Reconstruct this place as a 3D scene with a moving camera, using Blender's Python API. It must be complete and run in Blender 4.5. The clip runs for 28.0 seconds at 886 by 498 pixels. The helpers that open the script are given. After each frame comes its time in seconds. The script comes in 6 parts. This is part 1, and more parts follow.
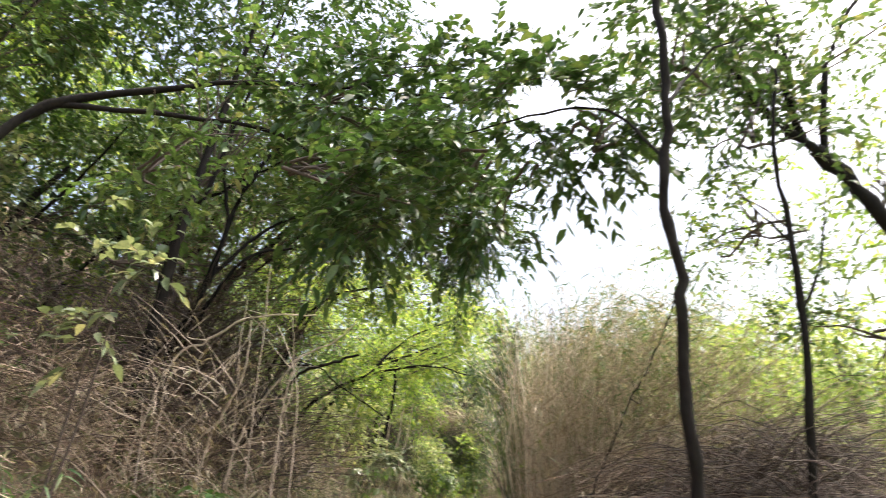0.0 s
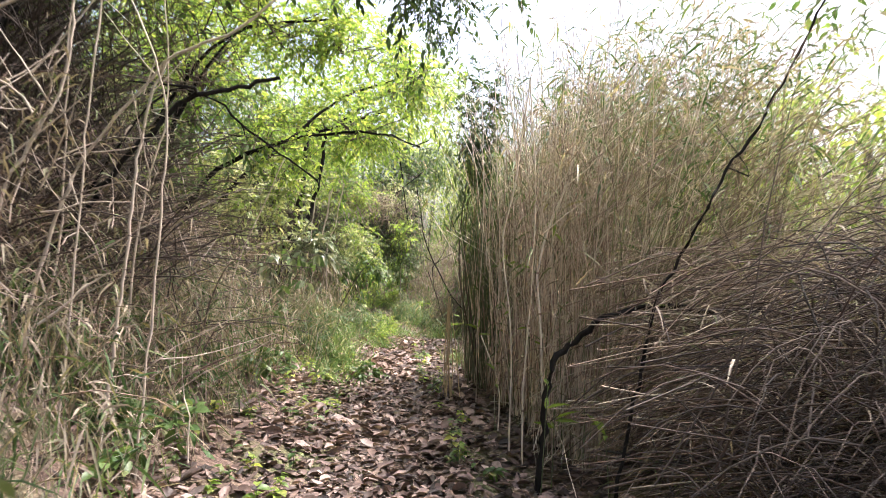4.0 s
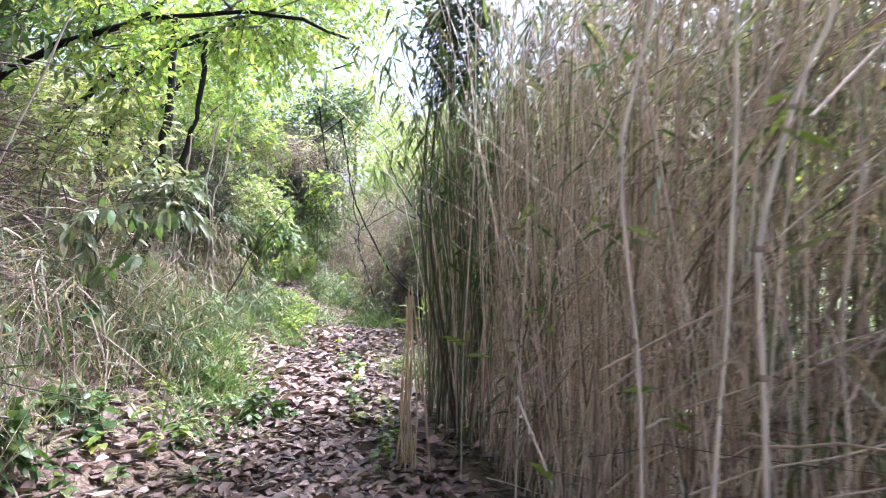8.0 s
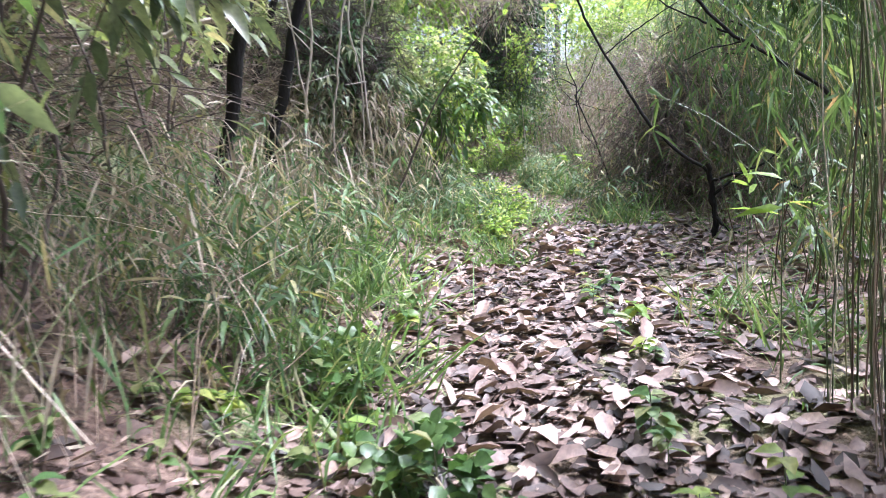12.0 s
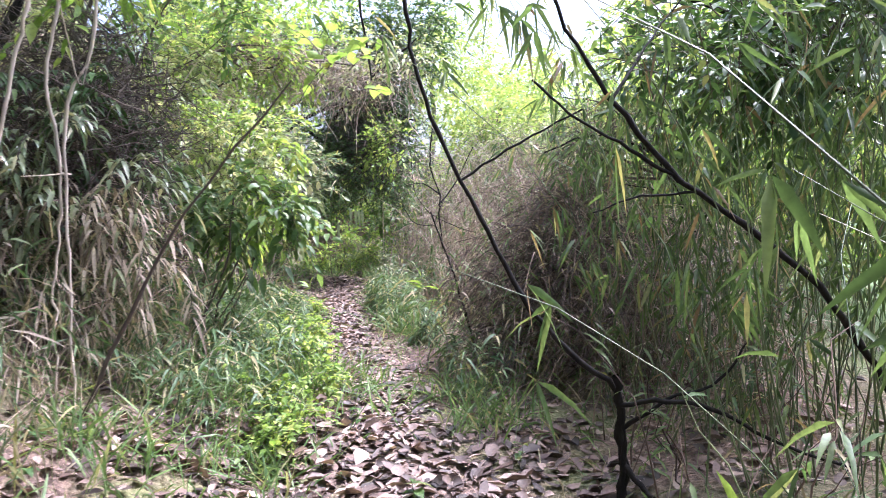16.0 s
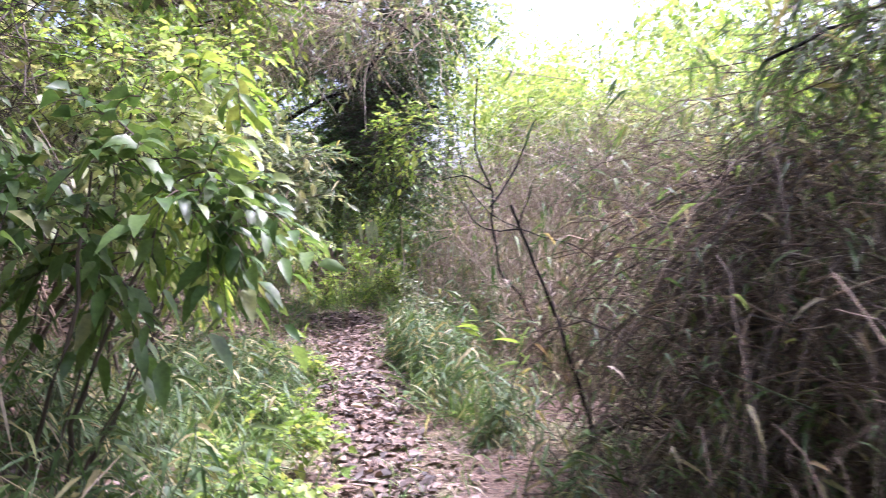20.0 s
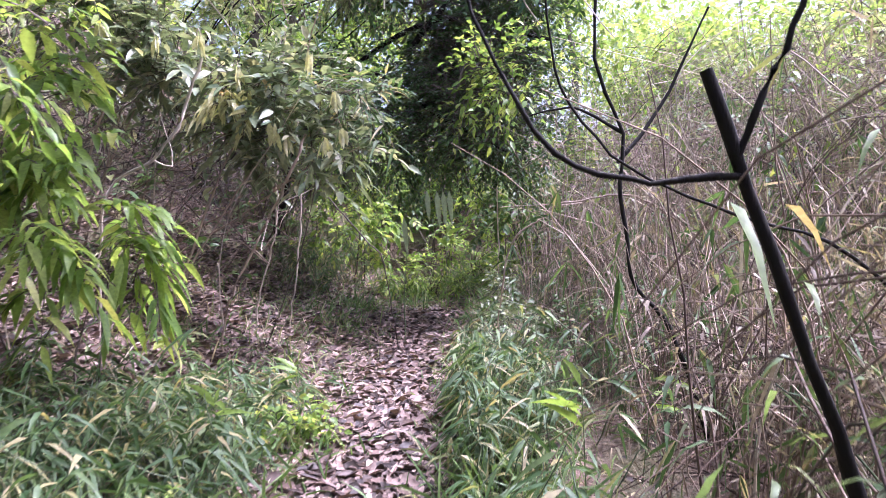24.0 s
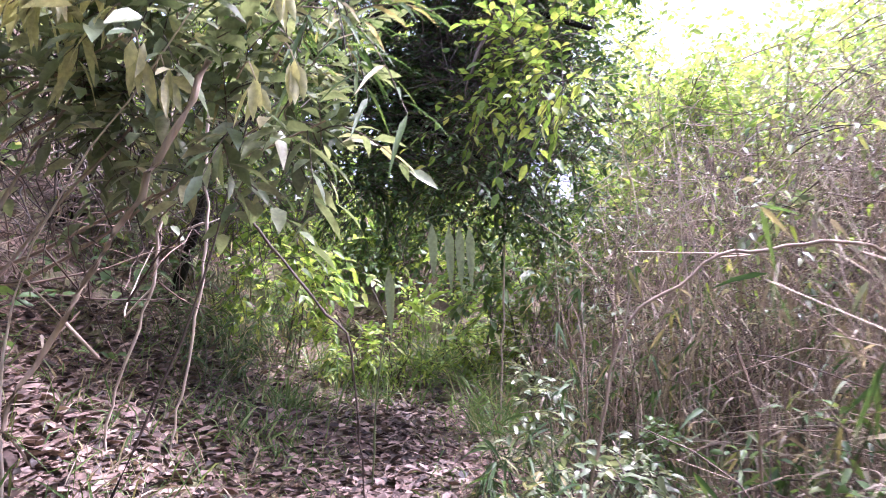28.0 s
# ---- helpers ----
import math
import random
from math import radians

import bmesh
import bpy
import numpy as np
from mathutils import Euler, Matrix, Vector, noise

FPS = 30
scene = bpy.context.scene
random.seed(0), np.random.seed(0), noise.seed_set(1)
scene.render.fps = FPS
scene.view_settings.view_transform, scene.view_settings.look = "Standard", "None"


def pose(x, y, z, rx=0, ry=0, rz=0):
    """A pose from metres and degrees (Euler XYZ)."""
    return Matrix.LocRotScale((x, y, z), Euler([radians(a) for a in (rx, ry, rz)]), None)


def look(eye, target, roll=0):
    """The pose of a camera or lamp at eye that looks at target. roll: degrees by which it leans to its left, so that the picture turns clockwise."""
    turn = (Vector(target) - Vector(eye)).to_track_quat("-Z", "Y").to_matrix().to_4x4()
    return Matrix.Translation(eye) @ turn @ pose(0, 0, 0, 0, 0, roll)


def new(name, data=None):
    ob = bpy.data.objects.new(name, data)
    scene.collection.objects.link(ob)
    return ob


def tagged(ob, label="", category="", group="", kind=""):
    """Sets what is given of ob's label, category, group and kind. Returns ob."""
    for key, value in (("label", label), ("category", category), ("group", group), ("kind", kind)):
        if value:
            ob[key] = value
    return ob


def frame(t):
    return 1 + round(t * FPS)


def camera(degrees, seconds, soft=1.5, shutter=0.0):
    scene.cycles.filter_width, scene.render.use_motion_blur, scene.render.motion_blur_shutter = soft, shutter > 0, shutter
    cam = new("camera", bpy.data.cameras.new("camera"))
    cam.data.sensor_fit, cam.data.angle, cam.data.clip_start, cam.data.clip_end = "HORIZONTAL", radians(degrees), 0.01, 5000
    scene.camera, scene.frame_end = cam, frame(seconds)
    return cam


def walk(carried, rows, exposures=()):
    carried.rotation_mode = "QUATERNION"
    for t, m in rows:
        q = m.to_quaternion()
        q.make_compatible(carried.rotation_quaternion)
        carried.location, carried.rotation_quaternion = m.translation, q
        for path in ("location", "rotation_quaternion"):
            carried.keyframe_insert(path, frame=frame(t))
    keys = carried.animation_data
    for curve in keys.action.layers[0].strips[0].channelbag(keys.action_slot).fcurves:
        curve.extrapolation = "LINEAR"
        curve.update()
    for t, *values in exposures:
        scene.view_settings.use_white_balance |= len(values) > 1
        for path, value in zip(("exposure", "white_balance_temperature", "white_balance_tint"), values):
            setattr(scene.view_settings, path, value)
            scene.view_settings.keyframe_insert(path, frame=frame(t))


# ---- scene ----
cam = camera(66.3, 28.0, soft=0.9, shutter=0.35)

# seconds, eye x y z, yaw to the left of +y, pitch up, roll
PATH = [
    (0.0, 0.354, -0.053, 1.348, 5.75, 18.69, -1.29),
    (0.5, 0.222, 0.297, 1.348, 11.11, 19.36, -1.98),
    (1.0, 0.193, 0.544, 1.373, 6.61, 19.41, 0.31),
    (1.5, 0.141, 0.866, 1.389, -0.18, 19.55, 1.91),
    (2.0, -0.037, 1.201, 1.366, -0.71, 18.94, 1.62),
    (2.5, -0.096, 1.493, 1.471, -0.30, 17.06, 1.87),
    (3.0, -0.122, 1.847, 1.414, -0.94, 12.81, 1.89),
    (3.5, -0.294, 2.279, 1.342, -0.83, 6.07, 1.43),
    (5.5, -0.328, 4.283, 1.590, -4.13, -1.24, 0.46),
    (6.0, -0.236, 4.653, 1.529, -6.58, -0.61, 0.80),
    (6.5, -0.296, 4.966, 1.488, -3.80, -0.40, -0.43),
    (7.0, -0.340, 5.338, 1.516, -5.28, 0.01, 0.93),
    (7.5, -0.346, 5.736, 1.458, -9.79, -0.15, 2.31),
    (8.0, -0.463, 6.188, 1.391, -7.92, -1.00, 1.33),
    (8.5, -0.497, 6.665, 1.300, -6.49, -1.91, 1.07),
    (9.0, -0.517, 7.140, 1.268, -6.60, -3.06, 1.21),
    (9.5, -0.604, 7.500, 1.264, -6.20, -3.94, 1.25),
    (10.0, -0.518, 7.838, 1.195, -6.26, -4.89, 1.15),
    (10.5, -0.606, 8.320, 1.202, -1.54, -5.88, -1.19),
    (11.0, -0.689, 8.803, 1.243, 7.58, -6.96, -4.70),
    (11.5, -0.601, 9.266, 1.099, 10.38, -7.86, -6.32),
    (12.0, -0.668, 9.657, 1.007, 9.92, -9.41, -5.40),
    (12.5, -0.613, 10.136, 1.151, 4.10, -10.80, -3.11),
    (14.5, -0.285, 11.655, 1.381, 3.24, -6.01, -2.16),
    (15.0, -0.279, 11.741, 1.409, 3.77, -4.74, -1.63),
    (15.5, -0.305, 11.871, 1.388, 0.51, -3.82, -0.41),
    (16.0, -0.374, 12.066, 1.357, -1.09, -3.08, 0.38),
    (16.5, -0.345, 12.304, 1.310, -5.27, -2.03, 1.85),
    (17.0, -0.343, 12.651, 1.359, -6.29, -0.90, 1.59),
    (17.5, -0.458, 12.977, 1.372, -6.03, 0.13, 1.61),
    (18.0, -0.447, 13.326, 1.259, -7.87, 0.94, 2.29),
    (18.5, -0.546, 13.775, 1.209, -8.06, 1.22, 1.69),
    (19.0, -0.626, 14.126, 1.188, -8.97, 1.25, 2.38),
    (19.5, -0.625, 14.546, 1.193, -7.80, -0.02, 0.95),
    (20.0, -0.733, 15.022, 1.236, -0.28, -1.35, -2.30),
    (20.5, -0.769, 15.427, 1.289, 5.03, -2.16, -4.06),
    (21.0, -0.646, 15.764, 1.220, 6.87, -2.65, -4.19),
    (21.5, -0.633, 15.946, 1.239, 4.98, -3.15, -3.00),
    (23.5, -0.568, 17.226, 1.115, 12.28, -3.37, -0.74),
    (24.0, -0.526, 17.589, 1.200, 10.24, -2.83, -0.70),
    (24.5, -0.508, 17.920, 1.250, 13.42, -2.32, -1.84),
    (25.0, -0.643, 18.231, 1.209, 17.40, -1.63, -2.91),
    (25.5, -0.685, 18.551, 1.218, 15.13, -0.49, -1.46),
    (26.0, -0.780, 18.820, 1.219, 13.04, 1.42, -0.82),
    (26.5, -1.003, 19.058, 1.210, 10.68, 3.13, 0.39),
    (27.0, -1.055, 19.316, 1.209, 5.66, 3.82, 1.94),
    (27.5, -1.194, 19.641, 1.151, 3.95, 3.47, 2.23),
    (28.0, -1.380, 20.025, 1.143, 4.49, 2.61, 2.07),
]


def aim(x, y, z, yaw, pitch, roll):
    a, b = radians(yaw), radians(pitch)
    return look((x, y, z), (x - math.sin(a) * math.cos(b), y + math.cos(a) * math.cos(b), z + math.sin(b)), roll)


EXPOSURE = 1.9
walk(cam, [(row[0], aim(*row[1:])) for row in PATH], [(0.0, EXPOSURE - 0.16, 6700, 11), (3.5, EXPOSURE + 0.0, 6500, 14), (6.0, EXPOSURE + 0.42, 5500, 22), (10.0, EXPOSURE + 0.46, 5300, 21), (12.0, EXPOSURE + 0.22, 5250, 17), (15.0, EXPOSURE + 0.26, 5350, 24), (16.5, EXPOSURE + 0.26, 5450, 24), (18.0, EXPOSURE + 0.32, 5750, 28), (20.0, EXPOSURE + 0.22, 5500, 32), (24.0, EXPOSURE + 0.06, 5300, 35), (26.0, EXPOSURE + 0.12, 5200, 33), (28.0, EXPOSURE + 0.42, 5450, 37)])

# ---- light ----
SUN_ELEVATION, SUN_AZIMUTH = radians(62), radians(62)   # azimuth clockwise from +y
world = bpy.data.worlds.new("sky")
world.use_nodes = True
sky = world.node_tree.nodes.new("ShaderNodeTexSky")
sky.sky_type = "NISHITA"
sky.sun_disc = False
sky.sun_elevation, sky.sun_rotation = SUN_ELEVATION, SUN_AZIMUTH
sky.air_density, sky.dust_density, sky.ozone_density = 1.0, 8.0, 1.0
background = world.node_tree.nodes["Background"]
background.inputs["Strength"].default_value = 0.15
world.node_tree.links.new(sky.outputs[0], background.inputs["Color"])
scene.world = world
sun = new("sun", bpy.data.lights.new("sun", "SUN"))
sun.data.energy, sun.data.angle, sun.data.color = 2.5, radians(7), (1.0, 0.97, 0.92)
sun.matrix_world = look((0, 0, 0), (-math.sin(SUN_AZIMUTH) * math.cos(SUN_ELEVATION), -math.cos(SUN_AZIMUTH) * math.cos(SUN_ELEVATION), -math.sin(SUN_ELEVATION)))

# ---- materials ----
rng = np.random.default_rng(7)


def material(name):
    m = bpy.data.materials.new(name)
    m.use_nodes = True
    t = m.node_tree
    return m, t, t.nodes["Principled BSDF"], t.nodes["Material Output"]


def ramp(t, source, stops):
    node = t.nodes.new("ShaderNodeValToRGB")
    e = node.color_ramp.elements
    while len(e) < len(stops):
        e.new(0.5)
    for k, (at, col) in enumerate(stops):
        e[k].position, e[k].color = at, (*col, 1)
    t.links.new(source, node.inputs[0])
    return node.outputs[0]


def noise_of(t, scale, detail=4.0, stretch=None):
    tc = t.nodes.new("ShaderNodeNewGeometry").outputs["Position"]
    if stretch:
        mp = t.nodes.new("ShaderNodeMapping")
        mp.inputs["Scale"].default_value = stretch
        t.links.new(tc, mp.inputs[0])
        tc = mp.outputs[0]
    n = t.nodes.new("ShaderNodeTexNoise")
    n.inputs["Scale"].default_value, n.inputs["Detail"].default_value = scale, detail
    t.links.new(tc, n.inputs["Vector"])
    return n.outputs[0]


def mixed(t, fac, a, b, mode="MIX"):
    n = t.nodes.new("ShaderNodeMix")
    n.data_type, n.blend_type = "RGBA", mode
    for s, v in ((n.inputs[0], fac), (n.inputs[6], a), (n.inputs[7], b)):
        if isinstance(v, (int, float)):
            s.default_value = v
        elif isinstance(v, tuple):
            s.default_value = (*v, 1)
        else:
            t.links.new(v, s)
    return n.outputs[2]


def bumped(t, shader, height, strength, distance):
    b = t.nodes.new("ShaderNodeBump")
    b.inputs["Strength"].default_value, b.inputs["Distance"].default_value = strength, distance
    t.links.new(height, b.inputs["Height"])
    t.links.new(b.outputs[0], shader.inputs["Normal"])


def leaf_material(name, stops, through_light=0.4, rough=0.45, piece=False):
    """Leaf tissue: colour by leaf, blotches, gloss on the face and light through the blade."""
    m, t, p, out = material(name)
    stops = [(at, tuple(0.8 * v + 0.2 * (0.3 * c[0] + 0.6 * c[1] + 0.1 * c[2]) for v in c)) for at, c in stops]
    if piece:
        pick = t.nodes.new("ShaderNodeObjectInfo").outputs["Random"]
    else:
        pick = t.nodes.new("ShaderNodeNewGeometry").outputs["Random Per Island"]
    col = ramp(t, pick, stops)
    blot = ramp(t, noise_of(t, 60, 3), [(0.3, (0.72, 0.72, 0.72)), (0.7, (1.15, 1.15, 1.1))])
    col = mixed(t, 1.0, col, blot, "MULTIPLY")
    t.links.new(col, p.inputs["Base Color"])
    p.inputs["Roughness"].default_value = rough
    tr = t.nodes.new("ShaderNodeBsdfTranslucent")
    warm = mixed(t, 1.0, col, (1.25, 1.2, 0.7), "MULTIPLY")
    t.links.new(warm, tr.inputs[0])
    mx = t.nodes.new("ShaderNodeMixShader")
    mx.inputs[0].default_value = through_light
    t.links.new(p.outputs[0], mx.inputs[1])
    t.links.new(tr.outputs[0], mx.inputs[2])
    t.links.new(mx.outputs[0], out.inputs[0])
    return m


def stem_material(name, stops, rough=0.7, piece=False, grain=(60, 60, 8)):
    m, t, p, out = material(name)
    if piece:
        pick = t.nodes.new("ShaderNodeObjectInfo").outputs["Random"]
    else:
        pick = t.nodes.new("ShaderNodeNewGeometry").outputs["Random Per Island"]
    col = ramp(t, pick, stops)
    n = noise_of(t, 1.0, 5, grain)
    col = mixed(t, 1.0, col, ramp(t, n, [(0.3, (0.78, 0.78, 0.78)), (0.7, (1.3, 1.28, 1.26))]), "MULTIPLY")
    t.links.new(col, p.inputs["Base Color"])
    p.inputs["Roughness"].default_value = rough
    bumped(t, p, n, 0.5, 0.004)
    return m


def bark_material(name, dark, light, lichen=0.15):
    m, t, p, out = material(name)
    n = noise_of(t, 1.0, 6, (45, 45, 12))
    big = noise_of(t, 5.0, 4)
    col = mixed(t, n, dark, light)
    col = mixed(t, ramp(t, big, [(0.55, (0, 0, 0)), (0.72, (lichen,) * 3)]), col, (0.42, 0.43, 0.38))
    t.links.new(col, p.inputs["Base Color"])
    p.inputs["Roughness"].default_value = 0.85
    p.inputs["Specular IOR Level"].default_value = 0.2
    bumped(t, p, n, 0.8, 0.012)
    return m


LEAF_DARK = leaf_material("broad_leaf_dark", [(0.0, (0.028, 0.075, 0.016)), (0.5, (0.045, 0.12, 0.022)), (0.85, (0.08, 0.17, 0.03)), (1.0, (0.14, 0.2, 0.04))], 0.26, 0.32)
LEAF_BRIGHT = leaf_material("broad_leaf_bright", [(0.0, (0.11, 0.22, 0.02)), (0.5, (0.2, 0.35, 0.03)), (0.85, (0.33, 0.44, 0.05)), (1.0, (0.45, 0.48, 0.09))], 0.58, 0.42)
LEAF_MID = leaf_material("broad_leaf_mid", [(0.0, (0.05, 0.12, 0.025)), (0.5, (0.085, 0.18, 0.035)), (0.85, (0.14, 0.23, 0.05)), (1.0, (0.26, 0.26, 0.09))], 0.42, 0.4)
LEAF_GREY = leaf_material("broad_leaf_grey", [(0.0, (0.09, 0.14, 0.07)), (0.5, (0.17, 0.23, 0.12)), (0.85, (0.28, 0.33, 0.19)), (1.0, (0.45, 0.42, 0.25))], 0.35, 0.28)
LEAF_PALE = leaf_material("withered_leaf_pale", [(0.0, (0.5, 0.52, 0.26)), (0.75, (0.6, 0.58, 0.34)), (1.0, (0.55, 0.33, 0.2))], 0.45, 0.6)
LEAF_FAR = leaf_material("far_foliage", [(0.0, (0.14, 0.26, 0.03)), (0.5, (0.25, 0.36, 0.06)), (1.0, (0.4, 0.45, 0.11))], 0.52, 0.55)
BAMBOO_LEAF = leaf_material("bamboo_leaf", [(0.0, (0.04, 0.1, 0.025)), (0.5, (0.075, 0.15, 0.035)), (0.82, (0.13, 0.21, 0.05)), (0.93, (0.33, 0.29, 0.1)), (1.0, (0.42, 0.35, 0.22))], 0.42, 0.55)
BAMBOO_DRY = leaf_material("dry_bamboo_leaf", [(0.0, (0.17, 0.125, 0.095)), (0.4, (0.34, 0.27, 0.205)), (0.75, (0.52, 0.44, 0.34)), (0.82, (0.17, 0.2, 0.09)), (1.0, (0.2, 0.26, 0.1))], 0.35, 0.7)
GRASS = leaf_material("grass_blade", [(0.0, (0.07, 0.15, 0.035)), (0.55, (0.13, 0.24, 0.05)), (0.85, (0.2, 0.3, 0.08)), (1.0, (0.42, 0.36, 0.2))], 0.4, 0.5)
LITTER = leaf_material("fallen_leaf", [(0.0, (0.026, 0.016, 0.013)), (0.3, (0.08, 0.046, 0.036)), (0.55, (0.165, 0.1, 0.081)), (0.82, (0.26, 0.167, 0.138)), (1.0, (0.42, 0.29, 0.245))], 0.1, 0.6)
LITTER_PIECE = leaf_material("fallen_leaf_large", [(0.0, (0.08, 0.046, 0.036)), (0.35, (0.22, 0.13, 0.102)), (0.7, (0.35, 0.23, 0.19)), (1.0, (0.5, 0.36, 0.305))], 0.12, 0.55, True)
CANE_DRY = stem_material("dry_reed_cane", [(0.0, (0.1, 0.068, 0.054)), (0.3, (0.28, 0.2, 0.155)), (0.6, (0.52, 0.405, 0.325)), (0.9, (0.76, 0.67, 0.55)), (0.94, (0.28, 0.27, 0.14)), (1.0, (0.16, 0.19, 0.08))], 0.6)
CANE_PIECE = stem_material("dry_reed_cane_single", [(0.0, (0.1, 0.066, 0.052)), (0.2, (0.32, 0.225, 0.175)), (0.45, (0.6, 0.475, 0.38)), (0.84, (0.82, 0.73, 0.61)), (0.92, (0.28, 0.29, 0.14)), (1.0, (0.12, 0.17, 0.07))], 0.6, True)
LEAF_SAGE = leaf_material("sage_leaf", [(0.0, (0.16, 0.24, 0.07)), (0.5, (0.3, 0.38, 0.13)), (0.85, (0.42, 0.46, 0.22)), (1.0, (0.55, 0.5, 0.3))], 0.45, 0.4)
BAMBOO_MIXED = leaf_material("hanging_bamboo_leaf", [(0.0, (0.05, 0.1, 0.03)), (0.5, (0.1, 0.18, 0.05)), (0.84, (0.16, 0.24, 0.07)), (0.92, (0.28, 0.26, 0.1)), (0.96, (0.3, 0.2, 0.1)), (1.0, (0.16, 0.1, 0.06))], 0.5, 0.5)
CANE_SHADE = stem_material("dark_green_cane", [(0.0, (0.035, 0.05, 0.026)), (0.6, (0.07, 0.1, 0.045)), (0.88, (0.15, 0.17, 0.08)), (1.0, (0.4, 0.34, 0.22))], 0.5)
CANE_GREEN = stem_material("green_bamboo_cane", [(0.0, (0.05, 0.075, 0.035)), (0.5, (0.09, 0.12, 0.05)), (0.85, (0.15, 0.17, 0.08)), (1.0, (0.4, 0.32, 0.2))], 0.5)
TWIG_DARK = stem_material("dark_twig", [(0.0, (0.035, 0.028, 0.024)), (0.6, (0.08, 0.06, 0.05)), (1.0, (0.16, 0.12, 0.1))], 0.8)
TWIG_DRY = stem_material("dry_twig", [(0.0, (0.085, 0.056, 0.044)), (0.5, (0.23, 0.165, 0.125)), (0.85, (0.42, 0.34, 0.265)), (1.0, (0.6, 0.52, 0.42))], 0.75)
TWIG_STRAW = stem_material("straw_cane", [(0.0, (0.5, 0.36, 0.2)), (1.0, (0.66, 0.53, 0.34))], 0.6)
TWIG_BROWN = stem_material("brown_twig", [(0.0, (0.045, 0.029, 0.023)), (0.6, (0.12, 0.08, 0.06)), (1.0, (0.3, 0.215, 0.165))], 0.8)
TWIG_PALE = stem_material("pale_dead_branch", [(0.0, (0.36, 0.29, 0.24)), (1.0, (0.52, 0.45, 0.38))], 0.75)
CULM_PALE = stem_material("bleached_culm", [(0.0, (0.52, 0.44, 0.35)), (1.0, (0.76, 0.69, 0.58))], 0.55)
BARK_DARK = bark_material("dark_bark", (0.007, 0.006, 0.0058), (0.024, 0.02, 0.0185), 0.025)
BARK_GREY = bark_material("grey_bark", (0.06, 0.05, 0.042), (0.2, 0.17, 0.145), 0.4)


def soil_material():
    m, t, p, out = material("leafy_soil")
    fine, big = noise_of(t, 38, 6), noise_of(t, 1.3, 5)
    col = ramp(t, fine, [(0.25, (0.045, 0.03, 0.024)), (0.5, (0.14, 0.092, 0.07)), (0.75, (0.27, 0.19, 0.15))])
    far = ramp(t, noise_of(t, 0.8, 6), [(0.35, (0.06, 0.11, 0.03)), (0.65, (0.16, 0.2, 0.06))])
    col = mixed(t, ramp(t, big, [(0.45, (0, 0, 0)), (0.65, (0.55,) * 3)]), col, far)
    sep = t.nodes.new("ShaderNodeSeparateXYZ")
    t.links.new(t.nodes.new("ShaderNodeNewGeometry").outputs["Position"], sep.inputs[0])
    span = t.nodes.new("ShaderNodeMapRange")
    span.inputs["From Min"].default_value, span.inputs["From Max"].default_value = 2.0, 5.0
    t.links.new(sep.outputs[0], span.inputs[0])
    meadow = ramp(t, noise_of(t, 3.0, 6), [(0.3, (0.05, 0.09, 0.03)), (0.7, (0.12, 0.17, 0.06))])
    col = mixed(t, span.outputs[0], col, meadow)
    t.links.new(col, p.inputs["Base Color"])
    p.inputs["Roughness"].default_value = 0.95
    bumped(t, p, fine, 0.9, 0.03)
    return m


SOIL = soil_material()


# ---- mesh builders ----
def mesh_of(name, verts, faces, mat, smooth=False):
    """A mesh from a vertex array and one array of faces that all have the same number of corners."""
    verts, faces = np.ascontiguousarray(verts, np.float32), np.ascontiguousarray(faces, np.int32)
    me = bpy.data.meshes.new(name)
    n, k = faces.shape
    me.vertices.add(len(verts))
    me.vertices.foreach_set("co", verts.ravel())
    me.loops.add(n * k)
    me.loops.foreach_set("vertex_index", faces.ravel())
    me.polygons.add(n)
    me.polygons.foreach_set("loop_start", np.arange(0, n * k, k, dtype=np.int32))
    me.polygons.foreach_set("loop_total", np.full(n, k, np.int32))
    if smooth:
        me.polygons.foreach_set("use_smooth", np.ones(n, bool))
    me.update(calc_edges=True)
    me.materials.append(mat)
    return me


def part(name, data, parent, label=""):
    ob = new(name, data)
    ob.parent = parent
    return tagged(ob, label) if label else ob


def thing(name, place, label, category, group="", kind=""):
    ob = new(name)
    ob.empty_display_size = 0.2
    ob.location = place
    return tagged(ob, label, category, group, kind)


def unit(v):
    return v / np.maximum(np.linalg.norm(v, axis=-1, keepdims=True), 1e-9)


def tubes(lines, radii, sides=5):
    """Tapered stems: lines (n, stations, 3), radii (n, stations). Returns vertices and quads."""
    n, s, _ = lines.shape
    tang = unit(np.gradient(lines, axis=1))
    ref = np.where(np.abs(tang[..., 2:3]) > 0.9, np.array([1.0, 0, 0]), np.array([0, 0, 1.0]))
    a = unit(np.cross(tang, ref))
    b = np.cross(tang, a)
    ang = np.linspace(0, 2 * np.pi, sides, endpoint=False)
    ring = a[:, :, None] * np.cos(ang)[:, None] + b[:, :, None] * np.sin(ang)[:, None]
    v = lines[:, :, None] + ring * radii[:, :, None, None]
    base = (np.arange(n)[:, None, None] * s + np.arange(s - 1)[:, None]) * sides
    k = np.arange(sides)
    q = np.stack([base + k, base + (k + 1) % sides, base + sides + (k + 1) % sides, base + sides + k], -1)
    return v.reshape(-1, 3), q.reshape(-1, 4)


